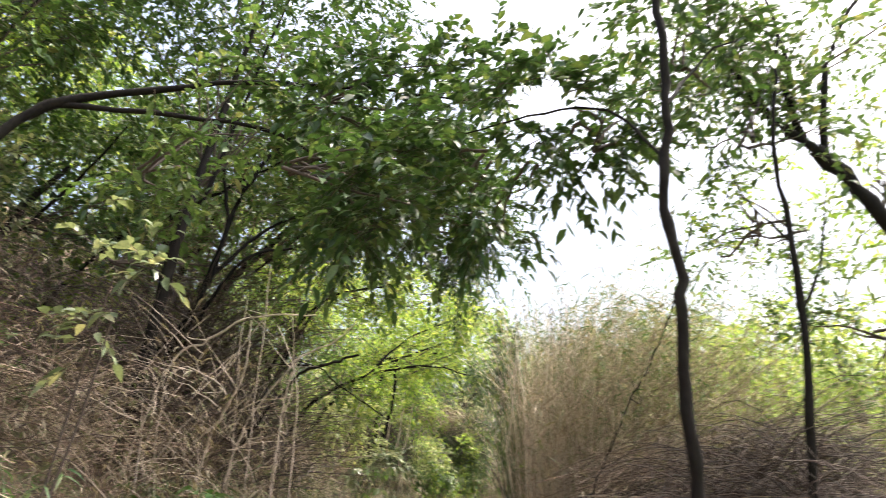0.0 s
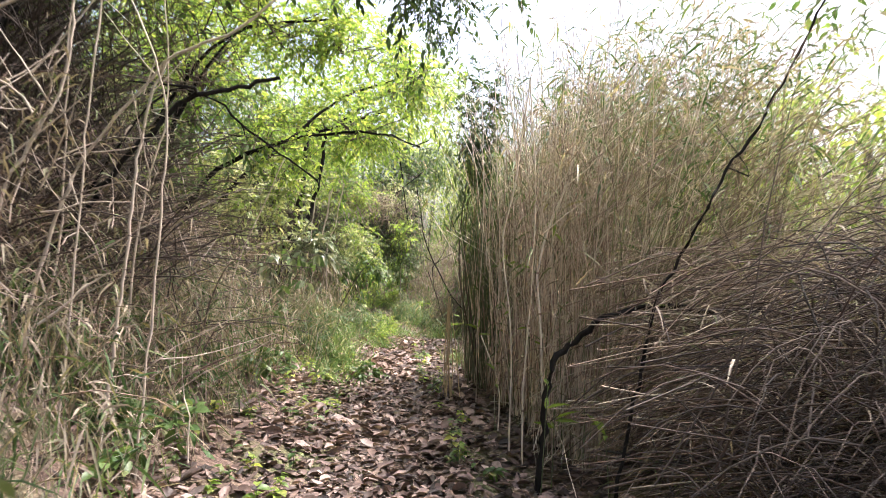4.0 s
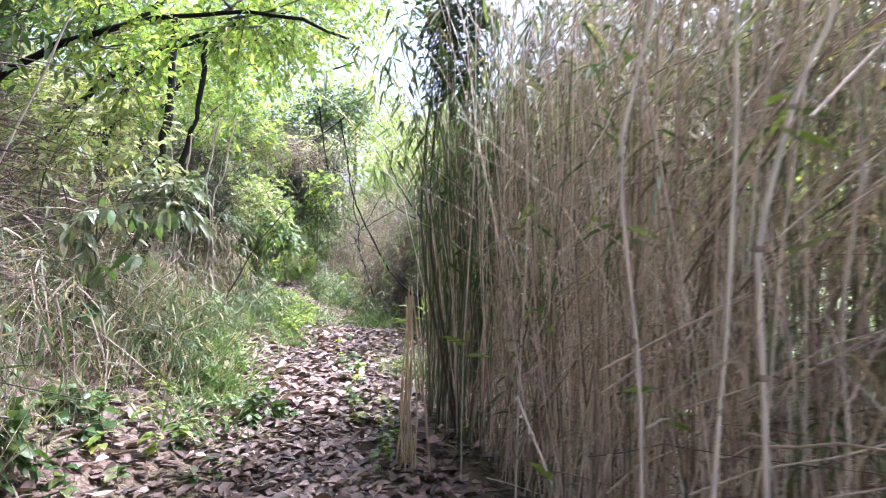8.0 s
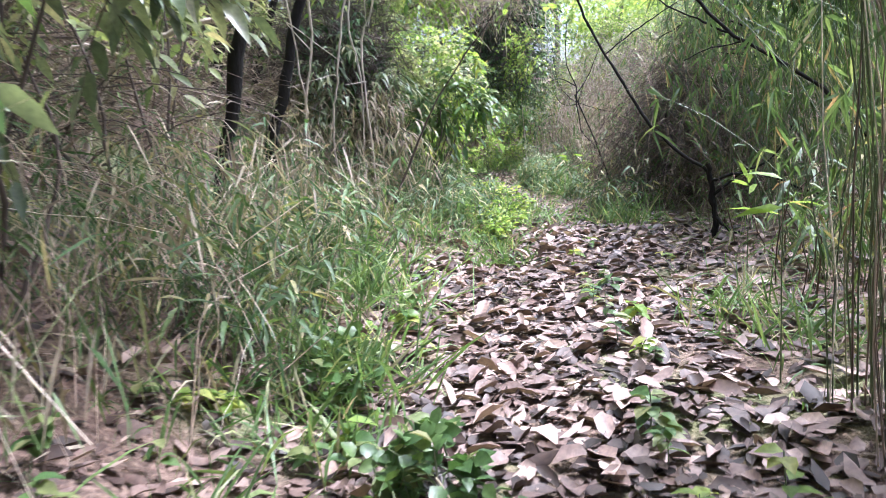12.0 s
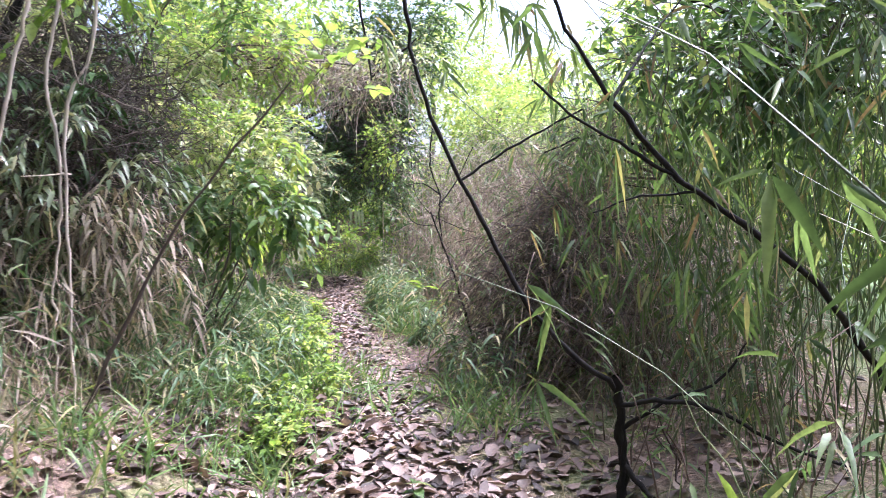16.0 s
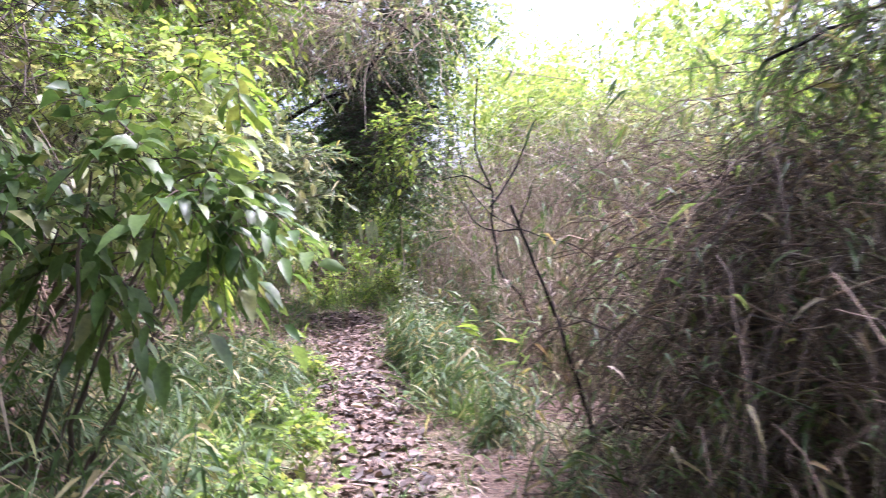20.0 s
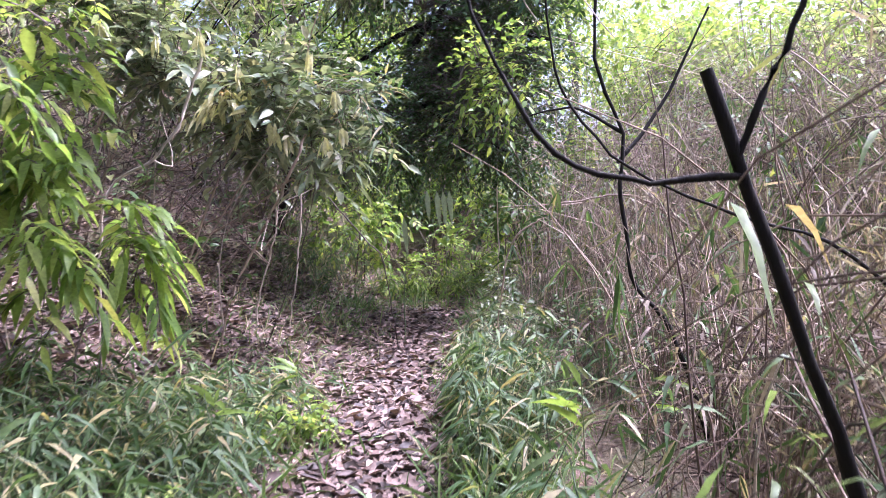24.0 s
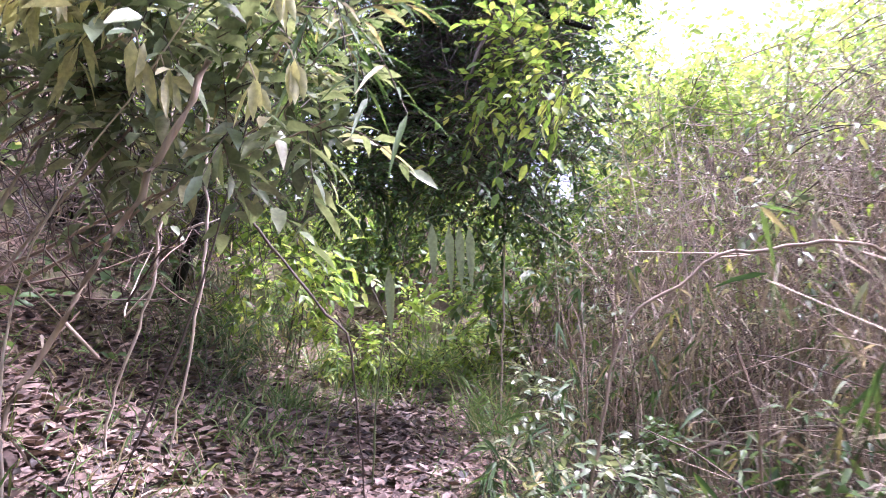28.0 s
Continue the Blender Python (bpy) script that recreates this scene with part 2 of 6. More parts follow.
def stem(points, r0, r1, sides=8, wobble=0.02, steps=5, flare=0.0):
    """One limb through the given points, smoothed and slightly uneven."""
    p = np.array(points, float)
    t = np.concatenate([[0], np.cumsum(np.linalg.norm(np.diff(p, axis=0), axis=1))])
    u = np.linspace(0, t[-1], (len(p) - 1) * steps + 1)
    pad = np.vstack([2 * p[0] - p[1], p, 2 * p[-1] - p[-2]])
    out = []
    for x in u:
        i = min(np.searchsorted(t, x, side="right") - 1, len(p) - 2)
        f = (x - t[i]) / max(t[i + 1] - t[i], 1e-9)
        p0, p1, p2, p3 = pad[i], pad[i + 1], pad[i + 2], pad[i + 3]
        out.append(0.5 * (2 * p1 + (p2 - p0) * f + (2 * p0 - 5 * p1 + 4 * p2 - p3) * f * f + (3 * p1 - p0 - 3 * p2 + p3) * f ** 3))
    line = np.array(out)
    line[1:-1] += rng.normal(0, wobble, (len(line) - 2, 3)) * (r0 / 0.05) ** 0.5
    f = np.linspace(0, 1, len(line))
    r = r0 + (r1 - r0) * f
    r *= 1 + rng.normal(0, 0.09, len(r)) + flare * np.exp(-f * 18)
    return tubes(line[None], r[None], sides)


def joined(pieces):
    """Several (vertices, faces) as one."""
    vs, fs, o = [], [], 0
    for v, f in pieces:
        vs.append(v)
        fs.append(f + o)
        o += len(v)
    return np.concatenate(vs), np.concatenate(fs)


def blades(base, way, normal, length, width, droop=0.25, fold=0.18, shape="leaf"):
    """Leaves: each a folded blade of eight triangles, or of three pairs for long ones."""
    n = len(base)
    way, side = unit(way), None
    side = unit(np.cross(normal, way))
    up = unit(np.cross(way, side))
    L, Wd = np.broadcast_to(length, n)[:, None], np.broadcast_to(width, n)[:, None]
    at, half = {"leaf": ((0.33, 0.68), (0.5, 0.42)), "lance": ((0.25, 0.62), (0.5, 0.36)), "grass": ((0.35, 0.72), (0.5, 0.38)), "oak": ((0.24, 0.7), (0.4, 0.47))}[shape]
    D = np.broadcast_to(droop, n)[:, None]
    F = np.broadcast_to(fold, n)[:, None]
    down = np.array([0, 0, -1.0])

    def spot(f, w, lift):
        return base + way * L * f + side * Wd * w + up * Wd * lift * F + down * L * D * f * f

    v = [spot(0, 0, 0)]
    for f, w in zip(at, half):
        v += [spot(f, -w, 1), spot(f, 0, 0), spot(f, w, 1)]
    v.append(spot(1.0, 0, 0))
    v = np.stack(v, 1)
    tri = np.array([[0, 2, 1], [0, 3, 2], [1, 2, 5], [1, 5, 4], [2, 3, 6], [2, 6, 5], [4, 5, 7], [5, 6, 7]])
    f = (np.arange(n)[:, None, None] * 8 + tri).reshape(-1, 3)
    return v.reshape(-1, 3), f


def randdir(n, zmin=-1.0, zmax=1.0):
    z = rng.uniform(zmin, zmax, n)
    a = rng.uniform(0, 2 * np.pi, n)
    r = np.sqrt(1 - z * z)
    return np.stack([r * np.cos(a), r * np.sin(a), z], -1)


def in_ball(n, centre, radii, hollow=0.35):
    d = randdir(n)
    r = rng.uniform(hollow ** 3, 1, n) ** (1 / 3)
    return np.array(centre) + d * r[:, None] * np.array(radii)


def sprays(starts, ways, length, per, leaf, width, shape="leaf", droop=0.3, spread=0.9, sag=0.35):
    """Twigs that leave the given starts, each with leaves to both sides. Returns leaf mesh data and twig mesh data."""
    n = len(starts)
    ways = unit(ways)
    length = rng.uniform(0.6, 1.25, n) * length
    s = np.linspace(0, 1, 4)
    line = starts[:, None] + ways[:, None] * (length[:, None] * s)[..., None]
    line[..., 2] -= sag * length[:, None] * s ** 2
    rad = np.linspace(1, 0.4, 4)[None] * 0.004 * np.ones((n, 1))
    tw = tubes(line, rad, 3)
    f = np.linspace(0.18, 1.0, per)
    at = starts[:, None] + ways[:, None] * (length[:, None] * f)[..., None]
    at[..., 2] -= sag * length[:, None] * f ** 2
    side = unit(np.cross(ways, np.array([0, 0, 1.0])) + 1e-6)
    sign = np.where(np.arange(per) % 2 == 0, 1.0, -1.0)
    way = ways[:, None] + side[:, None] * sign[None, :, None] * spread + rng.normal(0, 0.35, (n, per, 3))
    nor = np.array([0, 0, 1.0]) + rng.normal(0, 0.45, (n, per, 3))
    k = n * per
    size = rng.uniform(0.65, 1.25, k)
    lv = blades(at.reshape(-1, 3), way.reshape(-1, 3), nor.reshape(-1, 3), leaf * size, width * size, droop, 0.15, shape)
    return lv, tw


# ---- ground ----
TRAIL = np.array([(-40, 0.3), (-3, 0.1), (2, -0.2), (5, -0.35), (7, -0.48), (9, -0.56), (11, -0.7), (13, -0.92), (14, -0.95), (15.3, -0.76), (16.5, -0.72), (18, -1.0), (19.4, -1.3), (21, -1.52), (22.5, -1.8), (24, -1.98), (26.5, -2.2), (28, -2.5), (31, -3.4), (36, -6.0), (60, -14)])


def trail(y):
    return np.interp(y, TRAIL[:, 0], TRAIL[:, 1])


def rough(x, y):
    return 0.05 * np.sin(1.7 * x + 0.6 * y) * np.cos(1.1 * y - 0.4 * x) + 0.03 * np.sin(4.1 * x - 2.3 * y + 1.0) + 0.018 * np.sin(9.7 * y + 6.1 * x)


def height(x, y):
    x, y = np.asarray(x, float), np.asarray(y, float)
    c = trail(y)
    u = np.clip(c - 0.55 - x, 0, None)
    bank = np.where(u < 3.0, 0.2 * u + 0.12 * u * u, 1.68 + 0.92 * (u - 3.0))
    bank = np.where(u > 9, 7.2 + 0.12 * (u - 9), bank)
    v = np.clip(x - c - 1.3, 0, None)
    side = 0.12 * np.clip(v, 0, 1.5) - 0.05 * np.clip(v - 3, 0, 8)
    end = np.clip(y - 29 - 0.3 * (x + 2), 0, 14) * 0.28 * np.clip(1 - (x - 4) / 10, 0, 1)
    near = np.exp(-((x - c) / 0.45) ** 2)
    return bank + side + end + rough(x, y) * (1 - 0.6 * near) - 0.035 * near


def lines_of(edges):
    out = []
    for a, b, step in edges:
        out += list(np.arange(a, b, step))
    return np.array(out + [edges[-1][1]], float)


gx = lines_of([(-900, -60, 140), (-60, -12, 6), (-12, -4.5, 0.5), (-4.5, 3.0, 0.11), (3.0, 10, 0.5), (10, 60, 6), (60, 900, 140)])
gy = lines_of([(-600, -30, 95), (-30, -4, 2.5), (-4, 4, 0.25), (4, 30, 0.11), (30, 44, 0.5), (44, 100, 7), (100, 1300, 150)])
X, Y = np.meshgrid(gx, gy)
Zs = height(X, Y)
idx = np.arange(X.size).reshape(X.shape)
quads = np.stack([idx[:-1, :-1], idx[:-1, 1:], idx[1:, 1:], idx[1:, :-1]], -1).reshape(-1, 4)
ground = new("ground", mesh_of("ground", np.stack([X, Y, Zs], -1).reshape(-1, 3), quads, SOIL, True))
tagged(ground, "brown forest soil rising to a wooded bank beside a trodden trail", "ground", kind="structure")


def on_ground(xy, lift=0.0):
    return np.column_stack([xy, height(xy[:, 0], xy[:, 1]) + lift])


def piece(name, vf, mat, parent, label="", smooth=True, origin=None):
    """World-space mesh data as one part of a thing that stands at its own place."""
    v, f = vf
    o = np.array(parent.location if origin is None else origin)
    return part(name, mesh_of(name, v - o, f, mat, smooth), parent, label)


def foot(x, y, lift=0.0):
    return (x, y, float(height(x, y)) + lift)


# ---- woody plants ----
def tree(name, label, limbs, bark, crowns=(), category="tree", group=""):
    """limbs: (part name, points, radius at the start, at the end). crowns: keyword sets for one mass of foliage each."""
    base = limbs[0][1][0]
    top = thing(name, tuple(base), label, category, group)
    for k, (part_name, pts, r0, r1) in enumerate(limbs):
        piece(part_name, stem(pts, r0, r1, 9 if r0 > 0.03 else 8, 0.012 if r0 > 0.03 else 0.009, 5, 0.5 if k == 0 else 0.0), bark, top)
    for c in crowns:
        foliage(top, **c)
    return top


def foliage(top, centre, radii, twigs, per=9, leaf=0.09, width=0.036, mat=None, shape="leaf", length=0.45, wood=None, up=0.2, droop=0.3, label="", hollow=0.35, sag=0.35, boughs=5, root=None, singles=0):
    mat, wood = mat or LEAF_MID, wood or TWIG_DARK
    c, r = np.array(centre, float), np.array(radii, float)
    knots = in_ball(max(4, twigs // 14), c, r * 0.9, hollow)
    starts = knots[rng.integers(0, len(knots), twigs)] + rng.normal(0, 0.16, (twigs, 3)) * r
    ways = (starts - c) / r * 0.6 + randdir(twigs) + np.array([0, 0, up])
    lv, tw = sprays(starts, ways, length, per, leaf, width, shape, droop, 0.9, sag)
    if boughs:
        origin = np.array(root if root is not None else top.location, float)
        mid = origin * 0.45 + c * 0.55
        host = top.children[0] if len(top.children) else top
        for k in knots[rng.permutation(len(knots))[:boughs]]:
            piece("bough", stem([mid + rng.normal(0, 0.05, 3), (mid + k) / 2 + rng.normal(0, 0.12, 3), k], 0.016, 0.004, 5, 0.01, 4), wood, host, origin=top.location)
    tagged(piece("twig_tangle", tw, wood, top), kind="stuff")
    lv = some_leaves(lv, top, mat, singles)
    return tagged(piece("crown", lv, mat, top, label, False), kind="stuff")


def shrub(name, label, base, crown, radii, twigs, stems=4, category="shrub", group="", bark=None, r=0.012, **kw):
    top = thing(name, base, label, category, group)
    c = np.array(crown, float)
    for k in range(stems):
        tip = c + rng.normal(0, 0.4, 3) * np.array(radii)
        b = np.array(base) + np.array([rng.normal(0, 0.05), rng.normal(0, 0.05), -0.04])
        bend = (b + tip) / 2 + rng.normal(0, 0.12, 3)
        piece("stem", stem([b, bend, tip], r, r * 0.35, 6, 0.012, 5), bark or TWIG_DARK, top)
    foliage(top, centre=crown, radii=radii, twigs=twigs, boughs=0, **kw)
    return top


def clear(lines, half=0.42):
    """Which stems keep out of the trodden line."""
    y = lines[..., 1]
    off = lines[..., 0] - trail(y)
    right = np.where((y > 15.5) & (y < 19.5), 0.6, half)
    return ~((off > -half) & (off < right) & (lines[..., 2] < 2.0)).any(axis=1)


def some_leaves(lv, top, mat, singles, label=""):
    """The first leaves as parts of their own, the rest as one mass."""
    v, f = lv
    for i in range(singles):
        piece("leaf", (v[8 * i:8 * i + 8], f[:8]), mat, top, "", False)
    return v[8 * singles:], f[:len(f) - 8 * singles]


def tangle(top, centre, radii, n, mat=None, length=0.5, r=0.0035):
    """Bare fine twigs that fill a crown."""
    st = in_ball(n, centre, radii, 0.1)
    d = randdir(n) + np.array([0, 0, -0.25])
    t = np.linspace(0, 1, 5)
    ln = st[:, None] + unit(d)[:, None] * (rng.uniform(0.4, 1.3, n)[:, None] * length * t)[..., None]
    ln = ln + np.cumsum(rng.normal(0, 0.02, ln.shape), axis=1)
    tagged(piece("twig_tangle", tubes(ln, np.linspace(1, 0.3, 5)[None] * (r * rng.uniform(0.6, 1.6, n))[:, None], 3), mat or TWIG_DARK, top), kind="stuff")


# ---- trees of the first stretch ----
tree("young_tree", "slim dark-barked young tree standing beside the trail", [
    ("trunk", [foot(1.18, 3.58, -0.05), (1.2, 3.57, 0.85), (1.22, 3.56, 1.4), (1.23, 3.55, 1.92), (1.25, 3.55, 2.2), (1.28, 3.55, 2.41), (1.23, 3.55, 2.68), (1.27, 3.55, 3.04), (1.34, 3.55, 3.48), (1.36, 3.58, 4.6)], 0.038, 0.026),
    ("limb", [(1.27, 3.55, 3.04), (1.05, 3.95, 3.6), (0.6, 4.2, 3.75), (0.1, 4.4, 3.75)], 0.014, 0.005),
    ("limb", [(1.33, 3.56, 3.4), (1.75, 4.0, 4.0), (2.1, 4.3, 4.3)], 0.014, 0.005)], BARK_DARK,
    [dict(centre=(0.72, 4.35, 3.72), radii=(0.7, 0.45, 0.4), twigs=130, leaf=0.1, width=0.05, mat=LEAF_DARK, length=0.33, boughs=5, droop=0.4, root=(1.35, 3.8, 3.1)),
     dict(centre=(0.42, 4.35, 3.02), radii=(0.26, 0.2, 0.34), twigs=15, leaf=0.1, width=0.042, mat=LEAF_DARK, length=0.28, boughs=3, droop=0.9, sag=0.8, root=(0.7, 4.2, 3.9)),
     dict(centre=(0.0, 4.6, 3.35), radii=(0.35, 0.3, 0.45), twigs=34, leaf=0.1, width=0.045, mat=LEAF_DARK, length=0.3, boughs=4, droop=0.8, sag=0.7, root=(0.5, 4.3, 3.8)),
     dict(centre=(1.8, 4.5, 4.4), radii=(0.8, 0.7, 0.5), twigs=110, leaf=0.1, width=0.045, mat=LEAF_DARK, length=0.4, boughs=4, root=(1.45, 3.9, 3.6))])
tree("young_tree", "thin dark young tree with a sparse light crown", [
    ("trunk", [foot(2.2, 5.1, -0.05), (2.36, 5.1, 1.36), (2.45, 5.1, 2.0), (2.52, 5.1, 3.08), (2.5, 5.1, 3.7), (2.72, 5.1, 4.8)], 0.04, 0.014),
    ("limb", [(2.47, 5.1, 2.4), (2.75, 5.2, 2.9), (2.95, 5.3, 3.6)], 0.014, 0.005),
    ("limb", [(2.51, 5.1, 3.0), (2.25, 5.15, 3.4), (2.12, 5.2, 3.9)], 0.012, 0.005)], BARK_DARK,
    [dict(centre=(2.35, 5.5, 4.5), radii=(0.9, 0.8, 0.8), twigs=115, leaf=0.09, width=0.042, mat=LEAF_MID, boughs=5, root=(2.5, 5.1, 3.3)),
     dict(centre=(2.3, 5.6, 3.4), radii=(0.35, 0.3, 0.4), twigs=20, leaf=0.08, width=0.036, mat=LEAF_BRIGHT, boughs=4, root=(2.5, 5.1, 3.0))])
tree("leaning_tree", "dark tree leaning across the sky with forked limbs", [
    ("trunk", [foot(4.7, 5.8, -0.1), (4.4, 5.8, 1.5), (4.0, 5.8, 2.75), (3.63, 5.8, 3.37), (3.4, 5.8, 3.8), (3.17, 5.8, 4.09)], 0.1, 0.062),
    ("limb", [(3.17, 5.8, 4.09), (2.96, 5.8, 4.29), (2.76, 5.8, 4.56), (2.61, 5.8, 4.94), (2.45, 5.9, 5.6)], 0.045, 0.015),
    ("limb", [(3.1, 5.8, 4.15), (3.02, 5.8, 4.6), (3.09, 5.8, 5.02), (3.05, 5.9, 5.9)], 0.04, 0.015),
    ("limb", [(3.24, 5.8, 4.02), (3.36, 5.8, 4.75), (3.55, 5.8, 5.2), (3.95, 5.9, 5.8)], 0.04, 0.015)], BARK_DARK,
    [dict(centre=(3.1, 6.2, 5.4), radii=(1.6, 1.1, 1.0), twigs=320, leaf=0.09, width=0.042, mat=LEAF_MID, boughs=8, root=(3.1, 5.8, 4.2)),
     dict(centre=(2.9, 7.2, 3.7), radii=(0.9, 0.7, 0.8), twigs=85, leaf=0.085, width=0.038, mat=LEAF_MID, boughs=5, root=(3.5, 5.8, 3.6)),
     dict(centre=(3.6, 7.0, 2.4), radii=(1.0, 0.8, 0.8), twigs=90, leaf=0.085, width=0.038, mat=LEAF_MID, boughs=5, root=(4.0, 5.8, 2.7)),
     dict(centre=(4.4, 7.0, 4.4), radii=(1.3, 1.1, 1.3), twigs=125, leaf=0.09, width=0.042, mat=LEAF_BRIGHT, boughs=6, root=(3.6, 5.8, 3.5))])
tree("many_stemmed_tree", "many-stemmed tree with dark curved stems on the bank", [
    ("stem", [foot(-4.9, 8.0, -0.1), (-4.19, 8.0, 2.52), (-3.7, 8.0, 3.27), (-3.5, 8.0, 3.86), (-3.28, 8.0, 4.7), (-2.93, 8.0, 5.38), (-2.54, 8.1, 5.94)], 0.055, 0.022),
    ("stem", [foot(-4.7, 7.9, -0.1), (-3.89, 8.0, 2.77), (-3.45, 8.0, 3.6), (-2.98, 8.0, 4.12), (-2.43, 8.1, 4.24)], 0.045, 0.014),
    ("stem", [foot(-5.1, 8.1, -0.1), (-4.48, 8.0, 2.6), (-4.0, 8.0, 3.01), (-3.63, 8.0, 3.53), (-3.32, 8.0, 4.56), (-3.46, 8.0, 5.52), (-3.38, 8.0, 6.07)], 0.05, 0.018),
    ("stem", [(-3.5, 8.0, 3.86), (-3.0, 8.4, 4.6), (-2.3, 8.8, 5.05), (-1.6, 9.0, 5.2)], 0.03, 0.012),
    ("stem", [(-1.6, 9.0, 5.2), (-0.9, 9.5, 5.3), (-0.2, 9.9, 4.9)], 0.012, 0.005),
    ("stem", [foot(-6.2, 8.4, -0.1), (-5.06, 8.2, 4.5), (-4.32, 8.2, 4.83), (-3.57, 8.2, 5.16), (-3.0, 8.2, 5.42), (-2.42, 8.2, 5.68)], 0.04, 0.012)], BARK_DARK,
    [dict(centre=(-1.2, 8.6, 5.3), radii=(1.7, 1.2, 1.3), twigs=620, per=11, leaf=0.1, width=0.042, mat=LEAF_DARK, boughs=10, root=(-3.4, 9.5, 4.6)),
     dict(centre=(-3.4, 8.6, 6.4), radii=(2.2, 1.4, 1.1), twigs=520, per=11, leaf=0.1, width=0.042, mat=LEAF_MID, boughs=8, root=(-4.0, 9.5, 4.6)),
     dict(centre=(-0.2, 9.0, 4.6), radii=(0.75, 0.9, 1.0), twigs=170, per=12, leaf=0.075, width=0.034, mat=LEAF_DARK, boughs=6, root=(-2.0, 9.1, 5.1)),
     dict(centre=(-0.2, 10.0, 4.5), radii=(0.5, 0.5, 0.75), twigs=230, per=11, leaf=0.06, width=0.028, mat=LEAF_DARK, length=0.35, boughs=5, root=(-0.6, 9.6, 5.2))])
tree("overhanging_tree", "broad-leaved tree with drooping leafy boughs over the trail", [
    ("trunk", [foot(-4.6, 4.2, -0.1), (-4.4, 4.4, 3.4), (-3.6, 4.9, 4.6), (-2.0, 5.4, 5.0)], 0.07, 0.025),
    ("limb", [(-3.6, 4.9, 4.6), (-1.9, 5.4, 4.5), (-1.0, 5.6, 3.95), (-0.3, 5.7, 3.6)], 0.03, 0.006),
    ("limb", [(-2.0, 5.4, 5.0), (-0.9, 5.5, 4.9), (0.2, 5.6, 4.7)], 0.025, 0.006)], BARK_DARK,
    [dict(centre=(-0.6, 4.55, 3.35), radii=(0.8, 0.4, 0.55), twigs=150, per=9, leaf=0.11, width=0.052, mat=LEAF_DARK, boughs=7, droop=0.5, sag=0.6, root=(-2.2, 4.9, 4.2)),
     dict(centre=(-0.85, 5.6, 3.95), radii=(0.9, 0.6, 0.6), twigs=110, per=9, leaf=0.11, width=0.05, mat=LEAF_MID, boughs=5, droop=0.4, sag=0.5, root=(-2.6, 5.1, 4.2)),
     dict(centre=(-0.6, 5.6, 4.7), radii=(1.6, 0.8, 0.6), twigs=300, per=9, leaf=0.12, width=0.06, mat=LEAF_DARK, boughs=7, droop=0.3, root=(-2.2, 5.3, 4.7)),
     dict(centre=(-4.2, 8.9, 4.4), radii=(1.8, 1.0, 1.6), twigs=120, per=10, leaf=0.08, width=0.03, mat=LEAF_MID, boughs=7, root=(-4.4, 5.0, 3.2)),
     dict(centre=(-2.6, 5.4, 4.6), radii=(1.2, 1.0, 0.9), twigs=70, per=9, leaf=0.12, width=0.05, mat=LEAF_MID, boughs=6, root=(-3.2, 4.8, 3.2))])

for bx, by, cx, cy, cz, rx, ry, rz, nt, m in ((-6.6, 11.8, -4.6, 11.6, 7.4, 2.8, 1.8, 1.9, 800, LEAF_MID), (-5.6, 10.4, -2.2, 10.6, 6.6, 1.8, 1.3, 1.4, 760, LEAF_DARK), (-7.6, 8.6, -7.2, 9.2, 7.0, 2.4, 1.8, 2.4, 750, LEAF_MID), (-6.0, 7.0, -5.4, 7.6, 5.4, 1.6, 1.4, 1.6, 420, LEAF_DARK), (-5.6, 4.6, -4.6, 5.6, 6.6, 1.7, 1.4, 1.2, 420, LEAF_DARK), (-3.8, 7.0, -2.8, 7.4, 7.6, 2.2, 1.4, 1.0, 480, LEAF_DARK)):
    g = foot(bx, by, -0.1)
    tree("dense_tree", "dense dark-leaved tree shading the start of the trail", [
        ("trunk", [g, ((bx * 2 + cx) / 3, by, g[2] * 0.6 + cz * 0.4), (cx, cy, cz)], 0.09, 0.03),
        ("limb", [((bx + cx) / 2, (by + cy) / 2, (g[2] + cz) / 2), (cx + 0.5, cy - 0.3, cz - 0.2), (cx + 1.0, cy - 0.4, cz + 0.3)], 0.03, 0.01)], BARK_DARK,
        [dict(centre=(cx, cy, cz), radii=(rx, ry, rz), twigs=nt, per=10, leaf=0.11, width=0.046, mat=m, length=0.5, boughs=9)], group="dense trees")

stems = bpy.data.objects["many_stemmed_tree"]
tangle(stems, (-3.6, 9.4, 4.3), (1.7, 0.7, 1.5), 900, TWIG_BROWN, 0.8, 0.005)
tangle(stems, (-4.6, 8.6, 3.4), (1.4, 0.7, 1.1), 600, TWIG_BROWN, 0.8, 0.004)

# ---- trees along the bank ----
bank_trees = [(-6.2, 12.5, 6.4, 1.9), (-5.9, 10.6, 6.8, 2.2), (-6.8, 5.6, 7.6, 2.3), (-5.0, 15.2, 5.6, 1.6), (-9.5, 10.5, 9.2, 2.5), (-5.4, 27.2, 5.6, 1.8), (-9.6, 3.0, 9.0, 2.5), (-4.6, 13.2, 5.0, 1.5), (-7.8, 7.5, 7.4, 2.2), (-6.6, 17.2, 6.4, 2.0), (-4.4, 19.6, 5.2, 1.6), (-8.5, 14.5, 8.6, 2.4), (-6.4, 23.5, 6.8, 2.1), (-8.8, 20.0, 8.8, 2.5), (-6.5, 2.5, 6.5, 2.0), (-4.9, -1.5, 5.6, 2.0), (-9.5, 26.0, 8.6, 2.5), (-5.4, 28.5, 6.2, 2.0), (-8.2, 31.5, 8.4, 2.5)]
